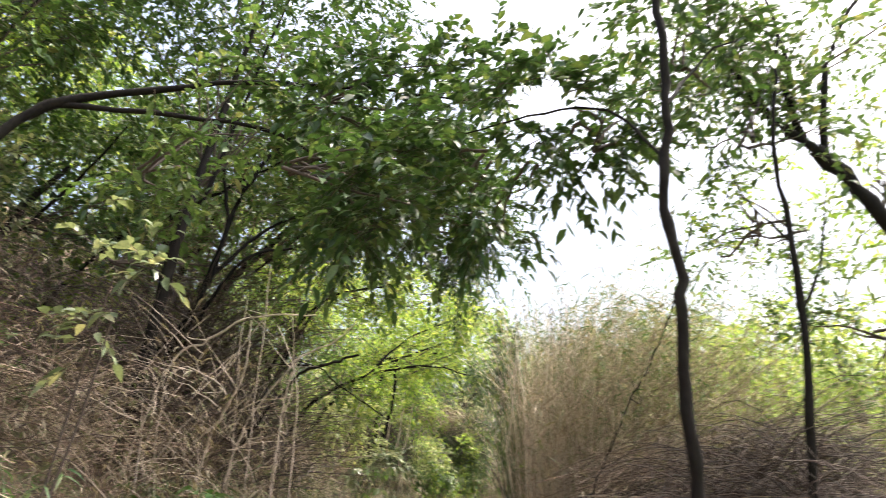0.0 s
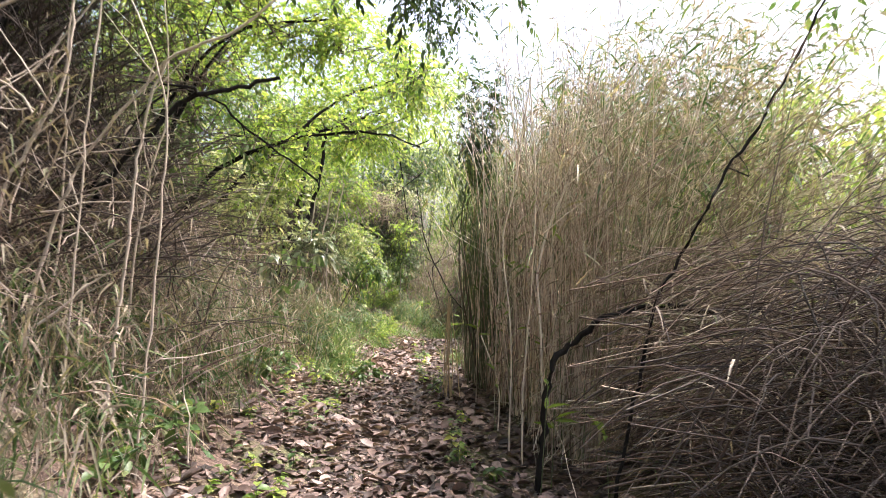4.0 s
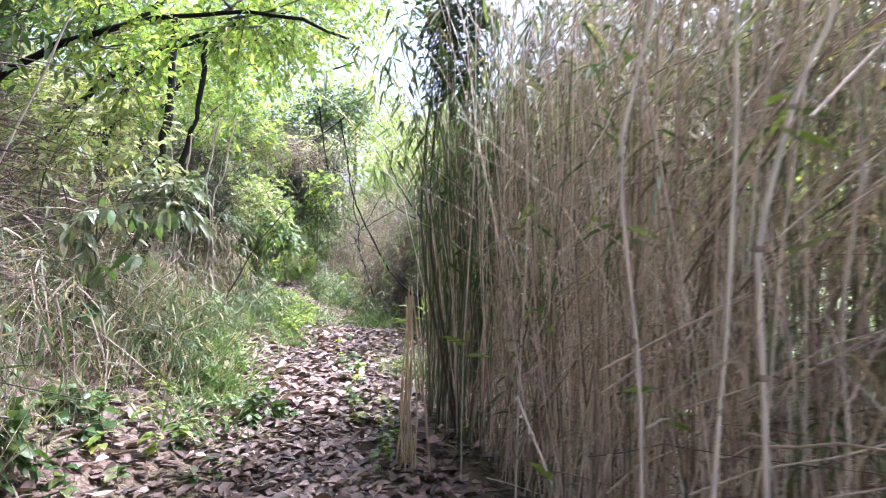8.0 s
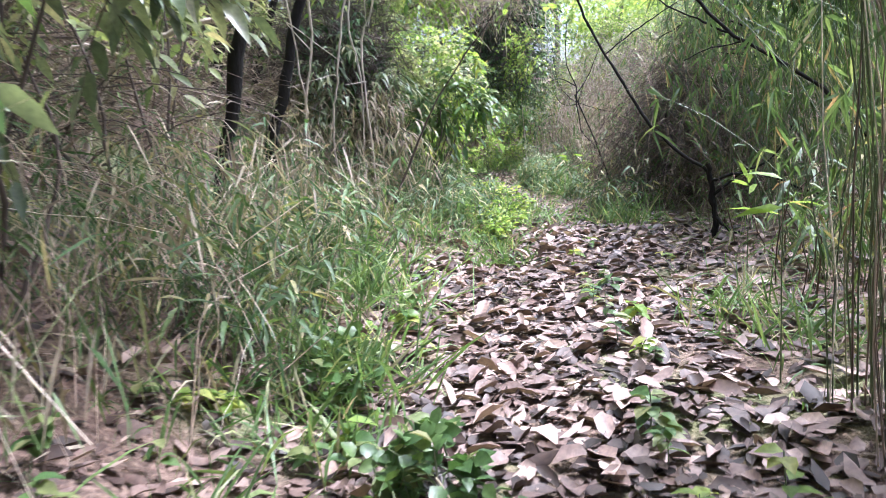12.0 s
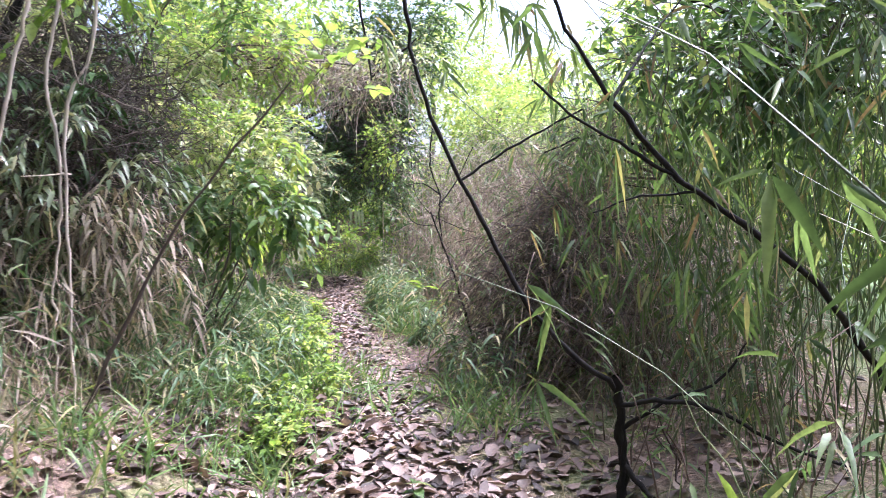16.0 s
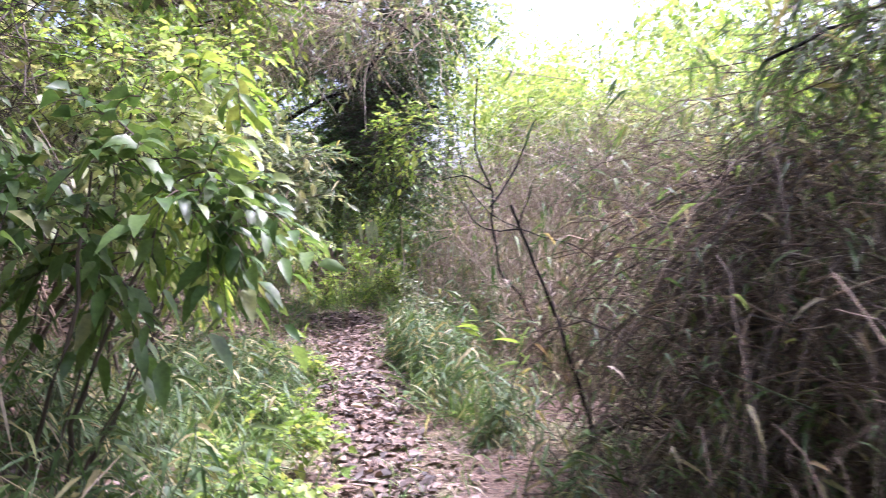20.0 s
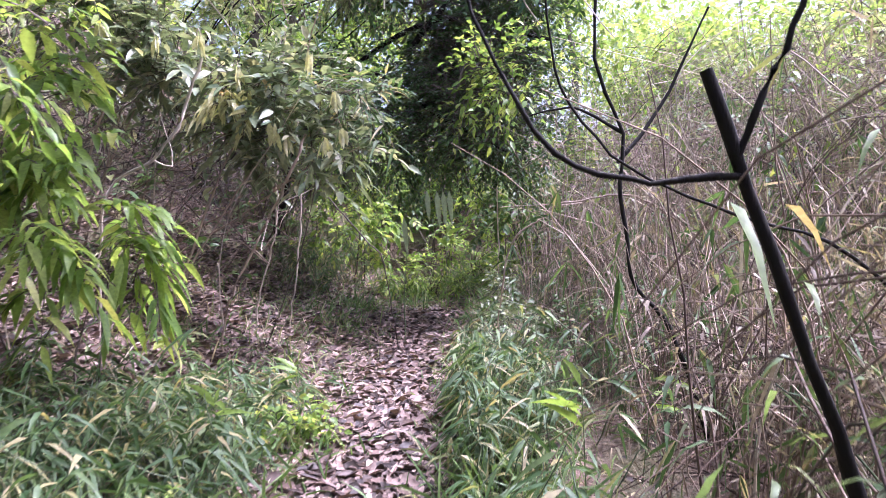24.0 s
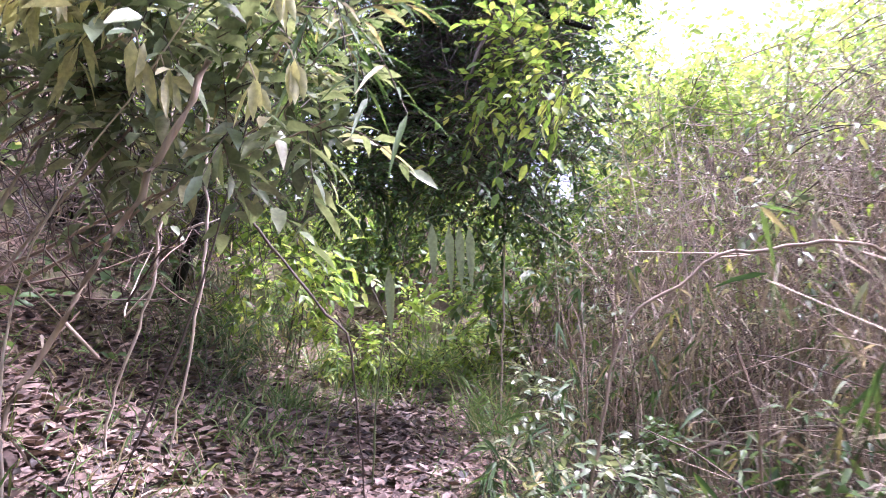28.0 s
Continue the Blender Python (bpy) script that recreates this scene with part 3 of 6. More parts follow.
for bx, by, bz, br in bank_trees:
    g = foot(bx, by, -0.1)
    cx = bx + rng.uniform(0.4, 1.0)
    tree("bank_tree", "slender broad-leaved tree rooted on the wooded bank", [
        ("trunk", [g, (bx + 0.15, by + rng.normal(0, 0.15), g[2] + (bz - g[2]) * 0.4), (bx + 0.5, by, bz - 0.5)], 0.075, 0.03),
        ("limb", [(bx + 0.2, by, g[2] + (bz - g[2]) * 0.5), (bx + 0.9, by - 0.3, bz - 0.6), (bx + 1.6, by - 0.5, bz + 0.1)], 0.035, 0.01),
        ("limb", [(bx + 0.1, by, g[2] + (bz - g[2]) * 0.45), (bx - 0.4, by + 0.5, bz - 0.5), (bx - 0.7, by + 0.8, bz + 0.3)], 0.03, 0.01)], BARK_GREY if by > 15 else BARK_DARK,
        [dict(centre=(cx, by, bz), radii=(br, br * 0.85, br * 0.7), twigs=int(120 * br), per=10, leaf=0.12, width=0.05, mat=LEAF_BRIGHT if rng.random() < 0.6 else LEAF_MID, length=0.55, boughs=7, root=(bx + 0.2, by, g[2] + 1.2)),
         dict(centre=(cx + 0.4, by - 0.4, (bz + g[2]) / 2 + 0.2), radii=(br * 0.8, br * 0.7, (bz - g[2]) * 0.3), twigs=int(70 * br), per=9, leaf=0.11, width=0.045, mat=LEAF_MID, length=0.5, boughs=4, root=(bx + 0.1, by, g[2] + 0.8))],
        group="trees on the bank")
tree("pale_trunk_tree", "pale grey tree with bare lower trunk on the bank", [
    ("trunk", [foot(-6.15, 18.0, -0.1), (-6.05, 18.0, 4.0), (-5.78, 18.0, 5.0), (-5.62, 18.0, 6.2)], 0.1, 0.05)], BARK_GREY,
    [dict(centre=(-5.2, 18.2, 6.6), radii=(1.6, 1.4, 1.1), twigs=170, leaf=0.12, width=0.05, mat=LEAF_BRIGHT, boughs=5, root=(-5.7, 18, 5.4))])
tree("forked_tree", "thin dark tree whose forked boughs cross above the trail", [
    ("trunk", [foot(-4.4, 17.0, -0.1), (-3.9, 17.0, 3.4), (-3.1, 17.0, 4.2), (-2.09, 17.0, 4.35)], 0.06, 0.035),
    ("limb", [(-2.09, 17.0, 4.35), (-1.4, 17.0, 4.31), (-1.03, 17.0, 3.92), (-0.41, 17.0, 4.12)], 0.03, 0.01),
    ("hanging_limb", [(-1.03, 17.0, 3.92), (-0.91, 17.0, 3.02), (-0.8, 17.0, 2.3)], 0.014, 0.006)], BARK_DARK,
    [dict(centre=(-1.7, 17.2, 4.9), radii=(1.6, 1.2, 0.7), twigs=150, leaf=0.11, width=0.05, mat=LEAF_BRIGHT, boughs=6, root=(-2.2, 17, 4.3)),
     dict(centre=(-2.6, 16.2, 3.6), radii=(0.9, 0.9, 0.8), twigs=70, leaf=0.11, width=0.05, mat=LEAF_BRIGHT, boughs=3, root=(-3.1, 17, 3.9))])
# dark leaves and twigs put the arch's backlit shade into colour
arching = tree("arching_tree", "tree arching low across the trail, coloured dark for its backlit shade", [
    ("trunk", [foot(-4.60, 26.57, -0.1), (-4.02, 26.37, 2.35), (-2.86, 25.85, 3.25), (-1.81, 25.44, 3.47), (-0.67, 25.27, 3.12)], 0.05, 0.02),
    ("limb", [(-2.73, 25.40, 2.90), (-1.92, 25.32, 2.33), (-1.12, 25.25, 1.87)], 0.035, 0.01),
    ("limb", [(-2.26, 25.31, 3.12), (-1.46, 25.12, 3.92), (-0.65, 24.93, 4.60)], 0.04, 0.012)], BARK_DARK,
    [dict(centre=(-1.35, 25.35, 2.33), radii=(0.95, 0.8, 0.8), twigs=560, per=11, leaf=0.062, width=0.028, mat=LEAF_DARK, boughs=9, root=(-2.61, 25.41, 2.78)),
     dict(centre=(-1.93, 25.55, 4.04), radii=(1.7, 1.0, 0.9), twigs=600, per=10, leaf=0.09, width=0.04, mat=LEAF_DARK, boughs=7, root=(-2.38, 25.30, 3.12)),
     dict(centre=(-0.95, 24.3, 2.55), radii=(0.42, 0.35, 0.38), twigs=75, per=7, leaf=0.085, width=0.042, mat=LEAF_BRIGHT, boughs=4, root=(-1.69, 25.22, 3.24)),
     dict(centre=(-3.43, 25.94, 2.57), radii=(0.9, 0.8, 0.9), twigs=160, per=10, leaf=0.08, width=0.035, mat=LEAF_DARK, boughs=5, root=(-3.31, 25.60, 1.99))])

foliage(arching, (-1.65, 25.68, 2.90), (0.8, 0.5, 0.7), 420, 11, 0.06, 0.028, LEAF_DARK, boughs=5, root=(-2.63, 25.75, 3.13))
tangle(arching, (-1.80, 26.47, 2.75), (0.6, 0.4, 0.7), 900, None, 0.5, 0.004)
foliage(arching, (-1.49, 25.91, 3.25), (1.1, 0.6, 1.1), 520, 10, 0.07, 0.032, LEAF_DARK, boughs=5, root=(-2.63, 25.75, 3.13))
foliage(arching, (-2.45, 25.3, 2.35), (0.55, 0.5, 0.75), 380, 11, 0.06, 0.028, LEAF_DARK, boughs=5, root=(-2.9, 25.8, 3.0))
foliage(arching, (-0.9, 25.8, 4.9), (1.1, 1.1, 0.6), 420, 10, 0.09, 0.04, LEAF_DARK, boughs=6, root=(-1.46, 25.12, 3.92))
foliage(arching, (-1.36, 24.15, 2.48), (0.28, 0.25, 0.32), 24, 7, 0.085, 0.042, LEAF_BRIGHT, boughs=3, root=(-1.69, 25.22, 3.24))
canopy = tree("vine_draped_tree", "sunlit light-green tree draped with hanging vines above the trail", [
    ("trunk", [foot(-4.6, 20.6, -0.1), (-4.1, 20.6, 2.6), (-3.3, 20.7, 3.2), (-2.2, 20.9, 3.3), (-1.2, 21.1, 3.1)], 0.06, 0.02),
    ("limb", [(-3.3, 20.7, 3.2), (-2.7, 21.4, 3.7), (-2.0, 22.0, 3.9)], 0.03, 0.01)], BARK_GREY, [
    dict(centre=(-2.7, 20.4, 3.45), radii=(0.9, 0.8, 0.6), twigs=230, leaf=0.09, width=0.042, mat=LEAF_BRIGHT, boughs=6, root=(-3.2, 20.7, 3.2))])
tangle(canopy, (-2.3, 20.6, 3.1), (1.2, 0.7, 0.5), 600, TWIG_DRY, 0.5, 0.003)
# more dark twig fill, deepening the shade of the arch by colour
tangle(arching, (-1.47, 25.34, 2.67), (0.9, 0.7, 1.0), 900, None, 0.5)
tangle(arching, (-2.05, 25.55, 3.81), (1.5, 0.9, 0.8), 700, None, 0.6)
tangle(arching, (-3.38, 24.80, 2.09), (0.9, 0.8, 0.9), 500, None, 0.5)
# roots and twigs whose dark colour stands for a hollow's shade
hollow = thing("root_tangle", foot(-3.2, 18.0), "bare roots and twigs coloured dark for the shade of a bank hollow", "roots")
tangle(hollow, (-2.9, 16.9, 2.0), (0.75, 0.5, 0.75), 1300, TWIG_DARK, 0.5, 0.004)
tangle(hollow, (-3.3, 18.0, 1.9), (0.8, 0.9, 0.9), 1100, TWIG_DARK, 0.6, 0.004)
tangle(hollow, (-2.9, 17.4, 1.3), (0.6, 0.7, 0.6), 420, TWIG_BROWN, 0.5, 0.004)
# second tangle, again darkened in colour for shade below the bank top
hollow = thing("root_tangle", foot(-3.6, 22.6), "bare hanging roots coloured dark for the shade under the bank", "roots")
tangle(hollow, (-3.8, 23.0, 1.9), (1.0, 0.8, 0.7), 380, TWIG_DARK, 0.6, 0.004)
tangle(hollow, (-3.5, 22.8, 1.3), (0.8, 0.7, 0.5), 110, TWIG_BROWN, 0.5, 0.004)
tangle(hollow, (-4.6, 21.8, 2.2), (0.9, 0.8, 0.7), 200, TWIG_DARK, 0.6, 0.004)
tree("bare_tree", "dark bare trunk leaning out of the bank", [
    ("trunk", [foot(-3.15, 15.2, -0.1), (-2.86, 15.2, 1.5), (-2.62, 15.2, 2.2), (-2.4, 15.2, 2.9), (-2.3, 15.2, 3.8)], 0.05, 0.03)], BARK_DARK)
tree("bare_tree", "dark rough trunk on the upper bank", [
    ("trunk", [foot(-3.1, 14.2, -0.1), (-2.84, 14.2, 1.43), (-2.67, 14.2, 1.94), (-2.5, 14.2, 2.7), (-2.45, 14.2, 3.8)], 0.055, 0.035)], BARK_DARK)
fronds = thing("hanging_fronds", foot(-2.02, 23.78), "long grey-green bamboo leaves hanging over the trail", "bamboo")
piece("stem", stem([foot(-2.02, 23.78, -0.03), (-1.99, 23.72, 0.70), (-1.85, 23.67, 1.39), (-1.60, 23.63, 1.50)], 0.006, 0.003, 5, 0.005, 5), CANE_GREEN, fronds)
for k, fx in enumerate((-1.9, -1.7, -1.62, -1.57, -1.52)):
    piece("leaf", blades(np.array([[fx, 23.3 + 0.03 * k, 1.42 if k else 1.2]]), np.array([[0.08, 0, -1.0]]), np.array([[0.3, -1.0, 0]]), np.array([rng.uniform(0.26, 0.38)]), 0.05, 0.0, 0.1, "lance"), LEAF_GREY, fronds, "", False)

for limbs, crowns in (
    ([("trunk", [foot(-4.2, 12.6, -0.1), (-3.6, 12.6, 2.6), (-2.4, 12.5, 3.2), (-1.2, 12.3, 3.3), (-0.5, 12.2, 3.1)], 0.045, 0.012), ("limb", [(-2.4, 12.5, 3.2), (-1.7, 12.8, 3.9), (-0.8, 13.0, 4.3)], 0.025, 0.008)],
     [((-1.3, 12.6, 3.5), (0.9, 0.7, 0.55), 150), ((-0.4, 12.9, 4.2), (0.8, 0.7, 0.5), 120), ((-2.5, 12.6, 3.2), (0.7, 0.6, 0.6), 110)]),
    ([("trunk", [foot(-4.6, 15.4, -0.1), (-3.9, 15.4, 3.0), (-2.7, 15.3, 3.8), (-1.2, 15.2, 4.3)], 0.05, 0.012)],
     [((-2.0, 15.6, 4.0), (1.0, 0.8, 0.7), 170), ((-0.9, 15.6, 4.9), (1.0, 0.8, 0.6), 140), ((-1.9, 15.0, 5.7), (1.2, 0.8, 0.7), 190)]),
    ([("trunk", [foot(-4.3, 17.6, -0.1), (-3.5, 17.7, 3.4), (-1.9, 17.8, 5.0), (-0.2, 17.9, 5.6)], 0.05, 0.012)],
     [((-0.3, 17.9, 5.6), (1.0, 0.8, 0.8), 190), ((-1.6, 18.0, 6.2), (1.2, 0.8, 0.8), 190), ((-2.2, 17.6, 4.7), (0.9, 0.8, 0.8), 140)]),
    ([("trunk", [foot(-4.8, 12.3, -0.1), (-4.2, 12.3, 3.4), (-3.2, 12.2, 4.6), (-1.7, 12.0, 4.8)], 0.045, 0.012)],
     [((-2.3, 12.1, 4.8), (0.9, 0.6, 0.5), 170), ((-1.4, 12.2, 4.6), (0.6, 0.5, 0.5), 110)])):
    tree("trailside_tree", "slim tree with fresh light-green leaves over the trail", limbs, BARK_DARK,
         [dict(centre=c, radii=r, twigs=k, leaf=0.085, width=0.042, mat=LEAF_BRIGHT, length=0.4, boughs=5, root=(c[0] - 0.6, c[1], c[2] - 0.3)) for c, r, k in crowns], group="trailside trees")

# ---- right-hand trees beyond the reeds ----
tree("forked_sapling", "dark forked sapling leaning over the bamboo", [
    ("trunk", [foot(1.95, 15.0, -0.05), (1.5, 14.8, 0.68), (1.15, 14.65, 1.06), (0.84, 14.6, 1.29), (0.56, 14.6, 1.48)], 0.018, 0.013),
    ("limb", [(0.56, 14.6, 1.48), (0.3, 14.6, 1.78), (0.1, 14.6, 2.08), (-0.05, 14.6, 2.5)], 0.012, 0.006),
    ("limb", [(0.57, 14.6, 1.48), (0.36, 14.6, 1.6), (0.17, 14.6, 1.71), (0.0, 14.6, 1.85)], 0.008, 0.004),
    ("limb", [(0.3, 14.6, 1.78), (0.5, 14.8, 2.05), (0.75, 15.0, 2.35)], 0.006, 0.003),
    ("limb", [(0.62, 14.6, 1.44), (0.4, 14.62, 1.42), (0.24, 14.62, 1.36)], 0.005, 0.003)], BARK_DARK,
    [dict(centre=(0.7, 15.0, 2.3), radii=(0.6, 0.4, 0.35), twigs=30, leaf=0.07, width=0.032, mat=LEAF_MID, boughs=0)])
tree("bent_pole", "thin dark bent sapling pole leaning over the trail edge", [
    ("trunk", [foot(0.52, 15.13, -0.05), (0.5, 15.13, 0.5), (0.26, 15.1, 0.72), (0.05, 15.1, 0.98), (-0.16, 15.1, 1.36), (-0.35, 15.1, 1.72), (-0.45, 15.1, 2.0), (-0.5, 15.1, 2.34), (-0.6, 15.1, 2.9)], 0.013, 0.008),
    ("limb", [(-0.24, 15.1, 1.5), (0.0, 15.1, 1.66), (0.3, 15.1, 1.82)], 0.006, 0.004)], BARK_DARK, category="sapling")
tree("crooked_stump", "dark crooked stump with low twisted limbs beside the trail", [
    ("trunk", [foot(0.54, 15.15, -0.05), (0.52, 15.15, 0.25), (0.5, 15.12, 0.5), (0.47, 15.1, 0.62)], 0.026, 0.018),
    ("limb", [(0.5, 15.12, 0.48), (0.73, 15.0, 0.53), (0.96, 15.0, 0.46), (1.15, 14.95, 0.36), (1.45, 14.9, 0.27)], 0.012, 0.006),
    ("limb", [(0.52, 15.14, 0.36), (0.68, 15.05, 0.52), (0.9, 15.0, 0.62), (1.05, 15.0, 0.85)], 0.01, 0.005),
    ("limb", [(0.52, 15.15, 0.2), (0.62, 15.0, 0.1), foot(0.78, 14.8, 0.0)], 0.014, 0.008)], BARK_DARK, category="stump")
tree("broken_stick", "broken dark dead stem slanting beside the trail", [
    ("trunk", [foot(0.1, 18.6, -0.05), (-0.1, 18.5, 0.62), (-0.22, 18.45, 0.96), (-0.3, 18.42, 1.17), (-0.37, 18.4, 1.36)], 0.012, 0.008),
    ("twig", [(-0.33, 18.41, 1.24), (-0.46, 18.4, 1.24), (-0.56, 18.4, 1.3), (-0.66, 18.4, 1.5)], 0.0045, 0.002),
    ("twig", [(-0.335, 18.41, 1.26), (-0.29, 18.4, 1.38), (-0.24, 18.4, 1.5)], 0.005, 0.003)], BARK_DARK, category="dead stem")
tree("curved_sapling", "dark crooked sapling with arching limbs", [
    ("trunk", [foot(0.21, 21.14, -0.05), (-0.01, 21.07, 0.61), (-0.19, 21.07, 0.85), (-0.22, 21.06, 1.02), (-0.26, 21.06, 1.34), (-0.25, 21.06, 1.60), (-0.38, 21.06, 1.97), (-0.34, 21.06, 2.59)], 0.013, 0.007),
    ("limb", [(-0.25, 21.06, 1.60), (-0.48, 21.17, 1.74), (-0.71, 21.16, 1.71)], 0.01, 0.004),
    ("limb", [(-0.27, 21.06, 1.45), (-0.05, 21.19, 1.74), (0.20, 21.31, 2.25)], 0.012, 0.005)], BARK_DARK, category="sapling")
tree("drooping_limb", "dark bent limb drooping towards the trail", [
    ("limb", [foot(1.02, 19.47, -0.05), (0.74, 19.51, 0.40), (0.28, 19.55, 1.03), (-0.07, 19.59, 1.20), (-0.26, 19.58, 1.28), (-0.38, 19.57, 1.35), (-0.45, 19.57, 1.43), (-0.52, 19.57, 1.52), (-0.57, 19.57, 1.71), (-0.61, 19.56, 2.22)], 0.006, 0.003)], BARK_DARK, category="dead branch")

tree("overhead_tree", "dark-limbed tree with fresh leaves reaching over the bamboo", [
    ("trunk", [foot(3.8, 17.2, -0.1), (3.2, 17.0, 1.7), (2.4, 16.8, 2.4), (1.5, 16.6, 2.7), (0.8, 16.5, 2.95)], 0.05, 0.012),
    ("limb", [(2.4, 16.8, 2.4), (1.9, 16.0, 2.7), (1.4, 15.4, 2.9)], 0.025, 0.008),
    ("limb", [(2.7, 16.9, 2.2), (2.0, 17.8, 2.7), (1.2, 18.6, 2.9)], 0.025, 0.008)], BARK_DARK,
    [dict(centre=c, radii=r, twigs=k, leaf=0.085, width=0.04, mat=m, length=0.4, boughs=5, root=(2.3, 16.8, 2.4)) for c, r, k, m in (
        ((1.6, 16.6, 2.6), (0.8, 0.7, 0.45), 230, LEAF_DARK), ((2.7, 16.6, 2.5), (0.8, 0.9, 0.6), 230, LEAF_MID), ((1.6, 15.5, 2.4), (0.65, 0.5, 0.4), 160, LEAF_DARK), ((1.7, 18.4, 2.9), (0.9, 0.7, 0.4), 90, LEAF_BRIGHT), ((3.0, 18.2, 2.6), (0.9, 0.9, 0.8), 120, LEAF_MID))])

# ---- dead wood and vines ----
def vine(points, r=0.008, name="vine", label="pale bare vine hanging down the bank", mat=None, category="vine", group="hanging vines"):
    top = thing(name, tuple(points[0]), label, category, group)
    main = piece("stem", stem(points, r, r * 0.6, 5, 0.012, 7), mat or TWIG_PALE, top)
    p = np.array(points, float)
    k = p[len(p) // 2]
    piece("side_twig", stem([k, k + rng.normal(0, 0.12, 3), k + rng.normal(0, 0.22, 3) + (0, 0, 0.12)], r * 0.5, r * 0.2, 4, 0.006, 4), mat or TWIG_PALE, main, origin=top.location)
    return top


def grounded(pts):
    x, y, z = pts[-1]
    return list(pts) + [foot(x + rng.normal(0, 0.05), y, -0.03)]


for pts in ([(-2.22, 15.7, 2.9), (-2.33, 15.67, 2.28), (-2.37, 15.67, 1.98), (-2.31, 15.67, 1.55), (-2.35, 15.67, 1.0)], [(-2.0, 15.7, 3.0), (-2.09, 15.67, 2.53), (-2.15, 15.67, 2.14), (-2.28, 15.67, 1.78)],
            [(-2.2, 15.3, 2.8), (-2.24, 15.3, 2.36), (-2.33, 15.3, 2.0), (-2.41, 15.3, 1.58), (-2.5, 15.3, 1.1)], [(-2.4, 14.9, 2.6), (-2.45, 14.9, 2.08), (-2.47, 14.9, 1.75), (-2.56, 14.9, 1.37)],
            [(-2.91, 23.23, 2.86), (-2.96, 23.22, 2.18), (-3.01, 23.22, 1.59), (-3.05, 23.22, 1.05), (-3.22, 23.21, 0.47)], [(-2.93, 23.57, 2.52), (-2.97, 23.56, 1.75), (-2.94, 23.57, 1.41), (-2.98, 23.56, 0.81)],
            [(-1.61, 26.02, 4.39), (-1.43, 25.80, 3.47), (-1.26, 25.70, 2.79), (-1.31, 25.58, 1.87)]):
    vine(grounded(pts), 0.011)
vine(grounded([(-2.62, 21.30, 2.14), (-2.77, 21.29, 1.77), (-2.94, 21.28, 1.55), (-3.26, 21.27, 1.32)]), 0.011, "dead_branch", "pale dead branch leaning on the bank shrubs", category="dead branch", group="")
vine(grounded([(-2.22, 21.89, 1.75), (-2.47, 21.88, 1.23), (-2.60, 21.87, 0.99), (-2.79, 21.86, 0.61)]), 0.011, "dead_branch", "grey dead branch slanting down to the leaf litter", TWIG_DRY, "dead branch", "")
vine([(-2.51, 23.01, 1.40), (-2.15, 23.03, 0.99), (-2.02, 23.05, 0.82), foot(-1.98, 23.4, -0.02)], 0.007, "dead_branch", "thin dark dead branch slanting to the ground", TWIG_DARK, "dead branch", "")
vine(grounded([(0.42, 22.69, 1.02), (-0.01, 22.56, 1.31), (-0.31, 22.54, 1.31), (-0.58, 22.53, 1.26), (-0.71, 22.53, 1.16), (-0.94, 22.52, 0.91)]), 0.008, "bent_branch", "brown branch arching over the dry grass", TWIG_DRY, "dead branch", "")
vine([foot(-3.5, 6.4, -0.03), (-3.07, 6.4, 2.46), (-2.69, 6.4, 2.71), (-2.25, 6.4, 2.92), (-1.58, 6.4, 2.92)], 0.014, "dead_branch", "bleached dead branch arching from the bank", category="dead branch", group="")
vine([foot(-2.7, 6.4, -0.03), (-2.63, 6.4, 1.6), (-2.35, 6.4, 2.21), (-2.26, 6.4, 2.53), (-2.25, 6.4, 2.9)], 0.013, "dead_branch", "bleached upright dead branch on the bank", category="dead branch", group="")
vine([foot(-3.2, 7.5, -0.03), (-2.6, 7.5, 1.9), (-2.2, 7.5, 2.39), (-2.03, 7.5, 2.54), (-1.75, 7.5, 2.61), (-1.4, 7.5, 2.7)], 0.025, "low_limb", "dark low limb reaching out from the bank", BARK_DARK, "branch", "")
vine([foot(-3.4, 8.0, -0.03), (-2.5, 8.0, 2.6), (-2.04, 8.0, 2.67), (-1.8, 8.0, 2.47), (-1.5, 8.0, 2.26), (-1.2, 8.0, 2.05)], 0.012, "low_limb", "thin dark limb drooping from the bank", BARK_DARK, "branch", "")
vine([foot(0.4, 7.1, -0.03), (0.47, 7.2, 0.68), (0.61, 7.3, 0.89), (0.8, 7.3, 1.05), (1.04, 7.3, 1.16), (1.29, 7.3, 1.19), (1.55, 7.3, 1.15), (1.92, 7.3, 1.22), (2.3, 7.2, 0.7), foot(2.5, 7.2, -0.03)], 0.024, "bowed_branch", "blackish bowed branch arching through the dry reeds", BARK_DARK, "dead branch", "")
vine([foot(0.8, 6.8, -0.03), (1.01, 6.8, 1.12), (1.16, 6.8, 1.46), (1.3, 6.8, 1.74), (1.46, 6.8, 2.04), (1.62, 6.8, 2.27), (2.0, 6.8, 3.0), (2.3, 6.8, 3.9)], 0.012, "thin_sapling", "thin bare sapling leaning out of the reeds", BARK_DARK, "sapling", "")
vine([foot(-3.6, 13.5, -0.03), (-3.4, 13.5, 1.37), (-3.15, 13.5, 1.65), (-2.8, 13.5, 1.77), (-2.45, 13.5, 1.78)], 0.024, "dead_branch", "thick bleached branch bent over the bank", category="dead branch", group="")
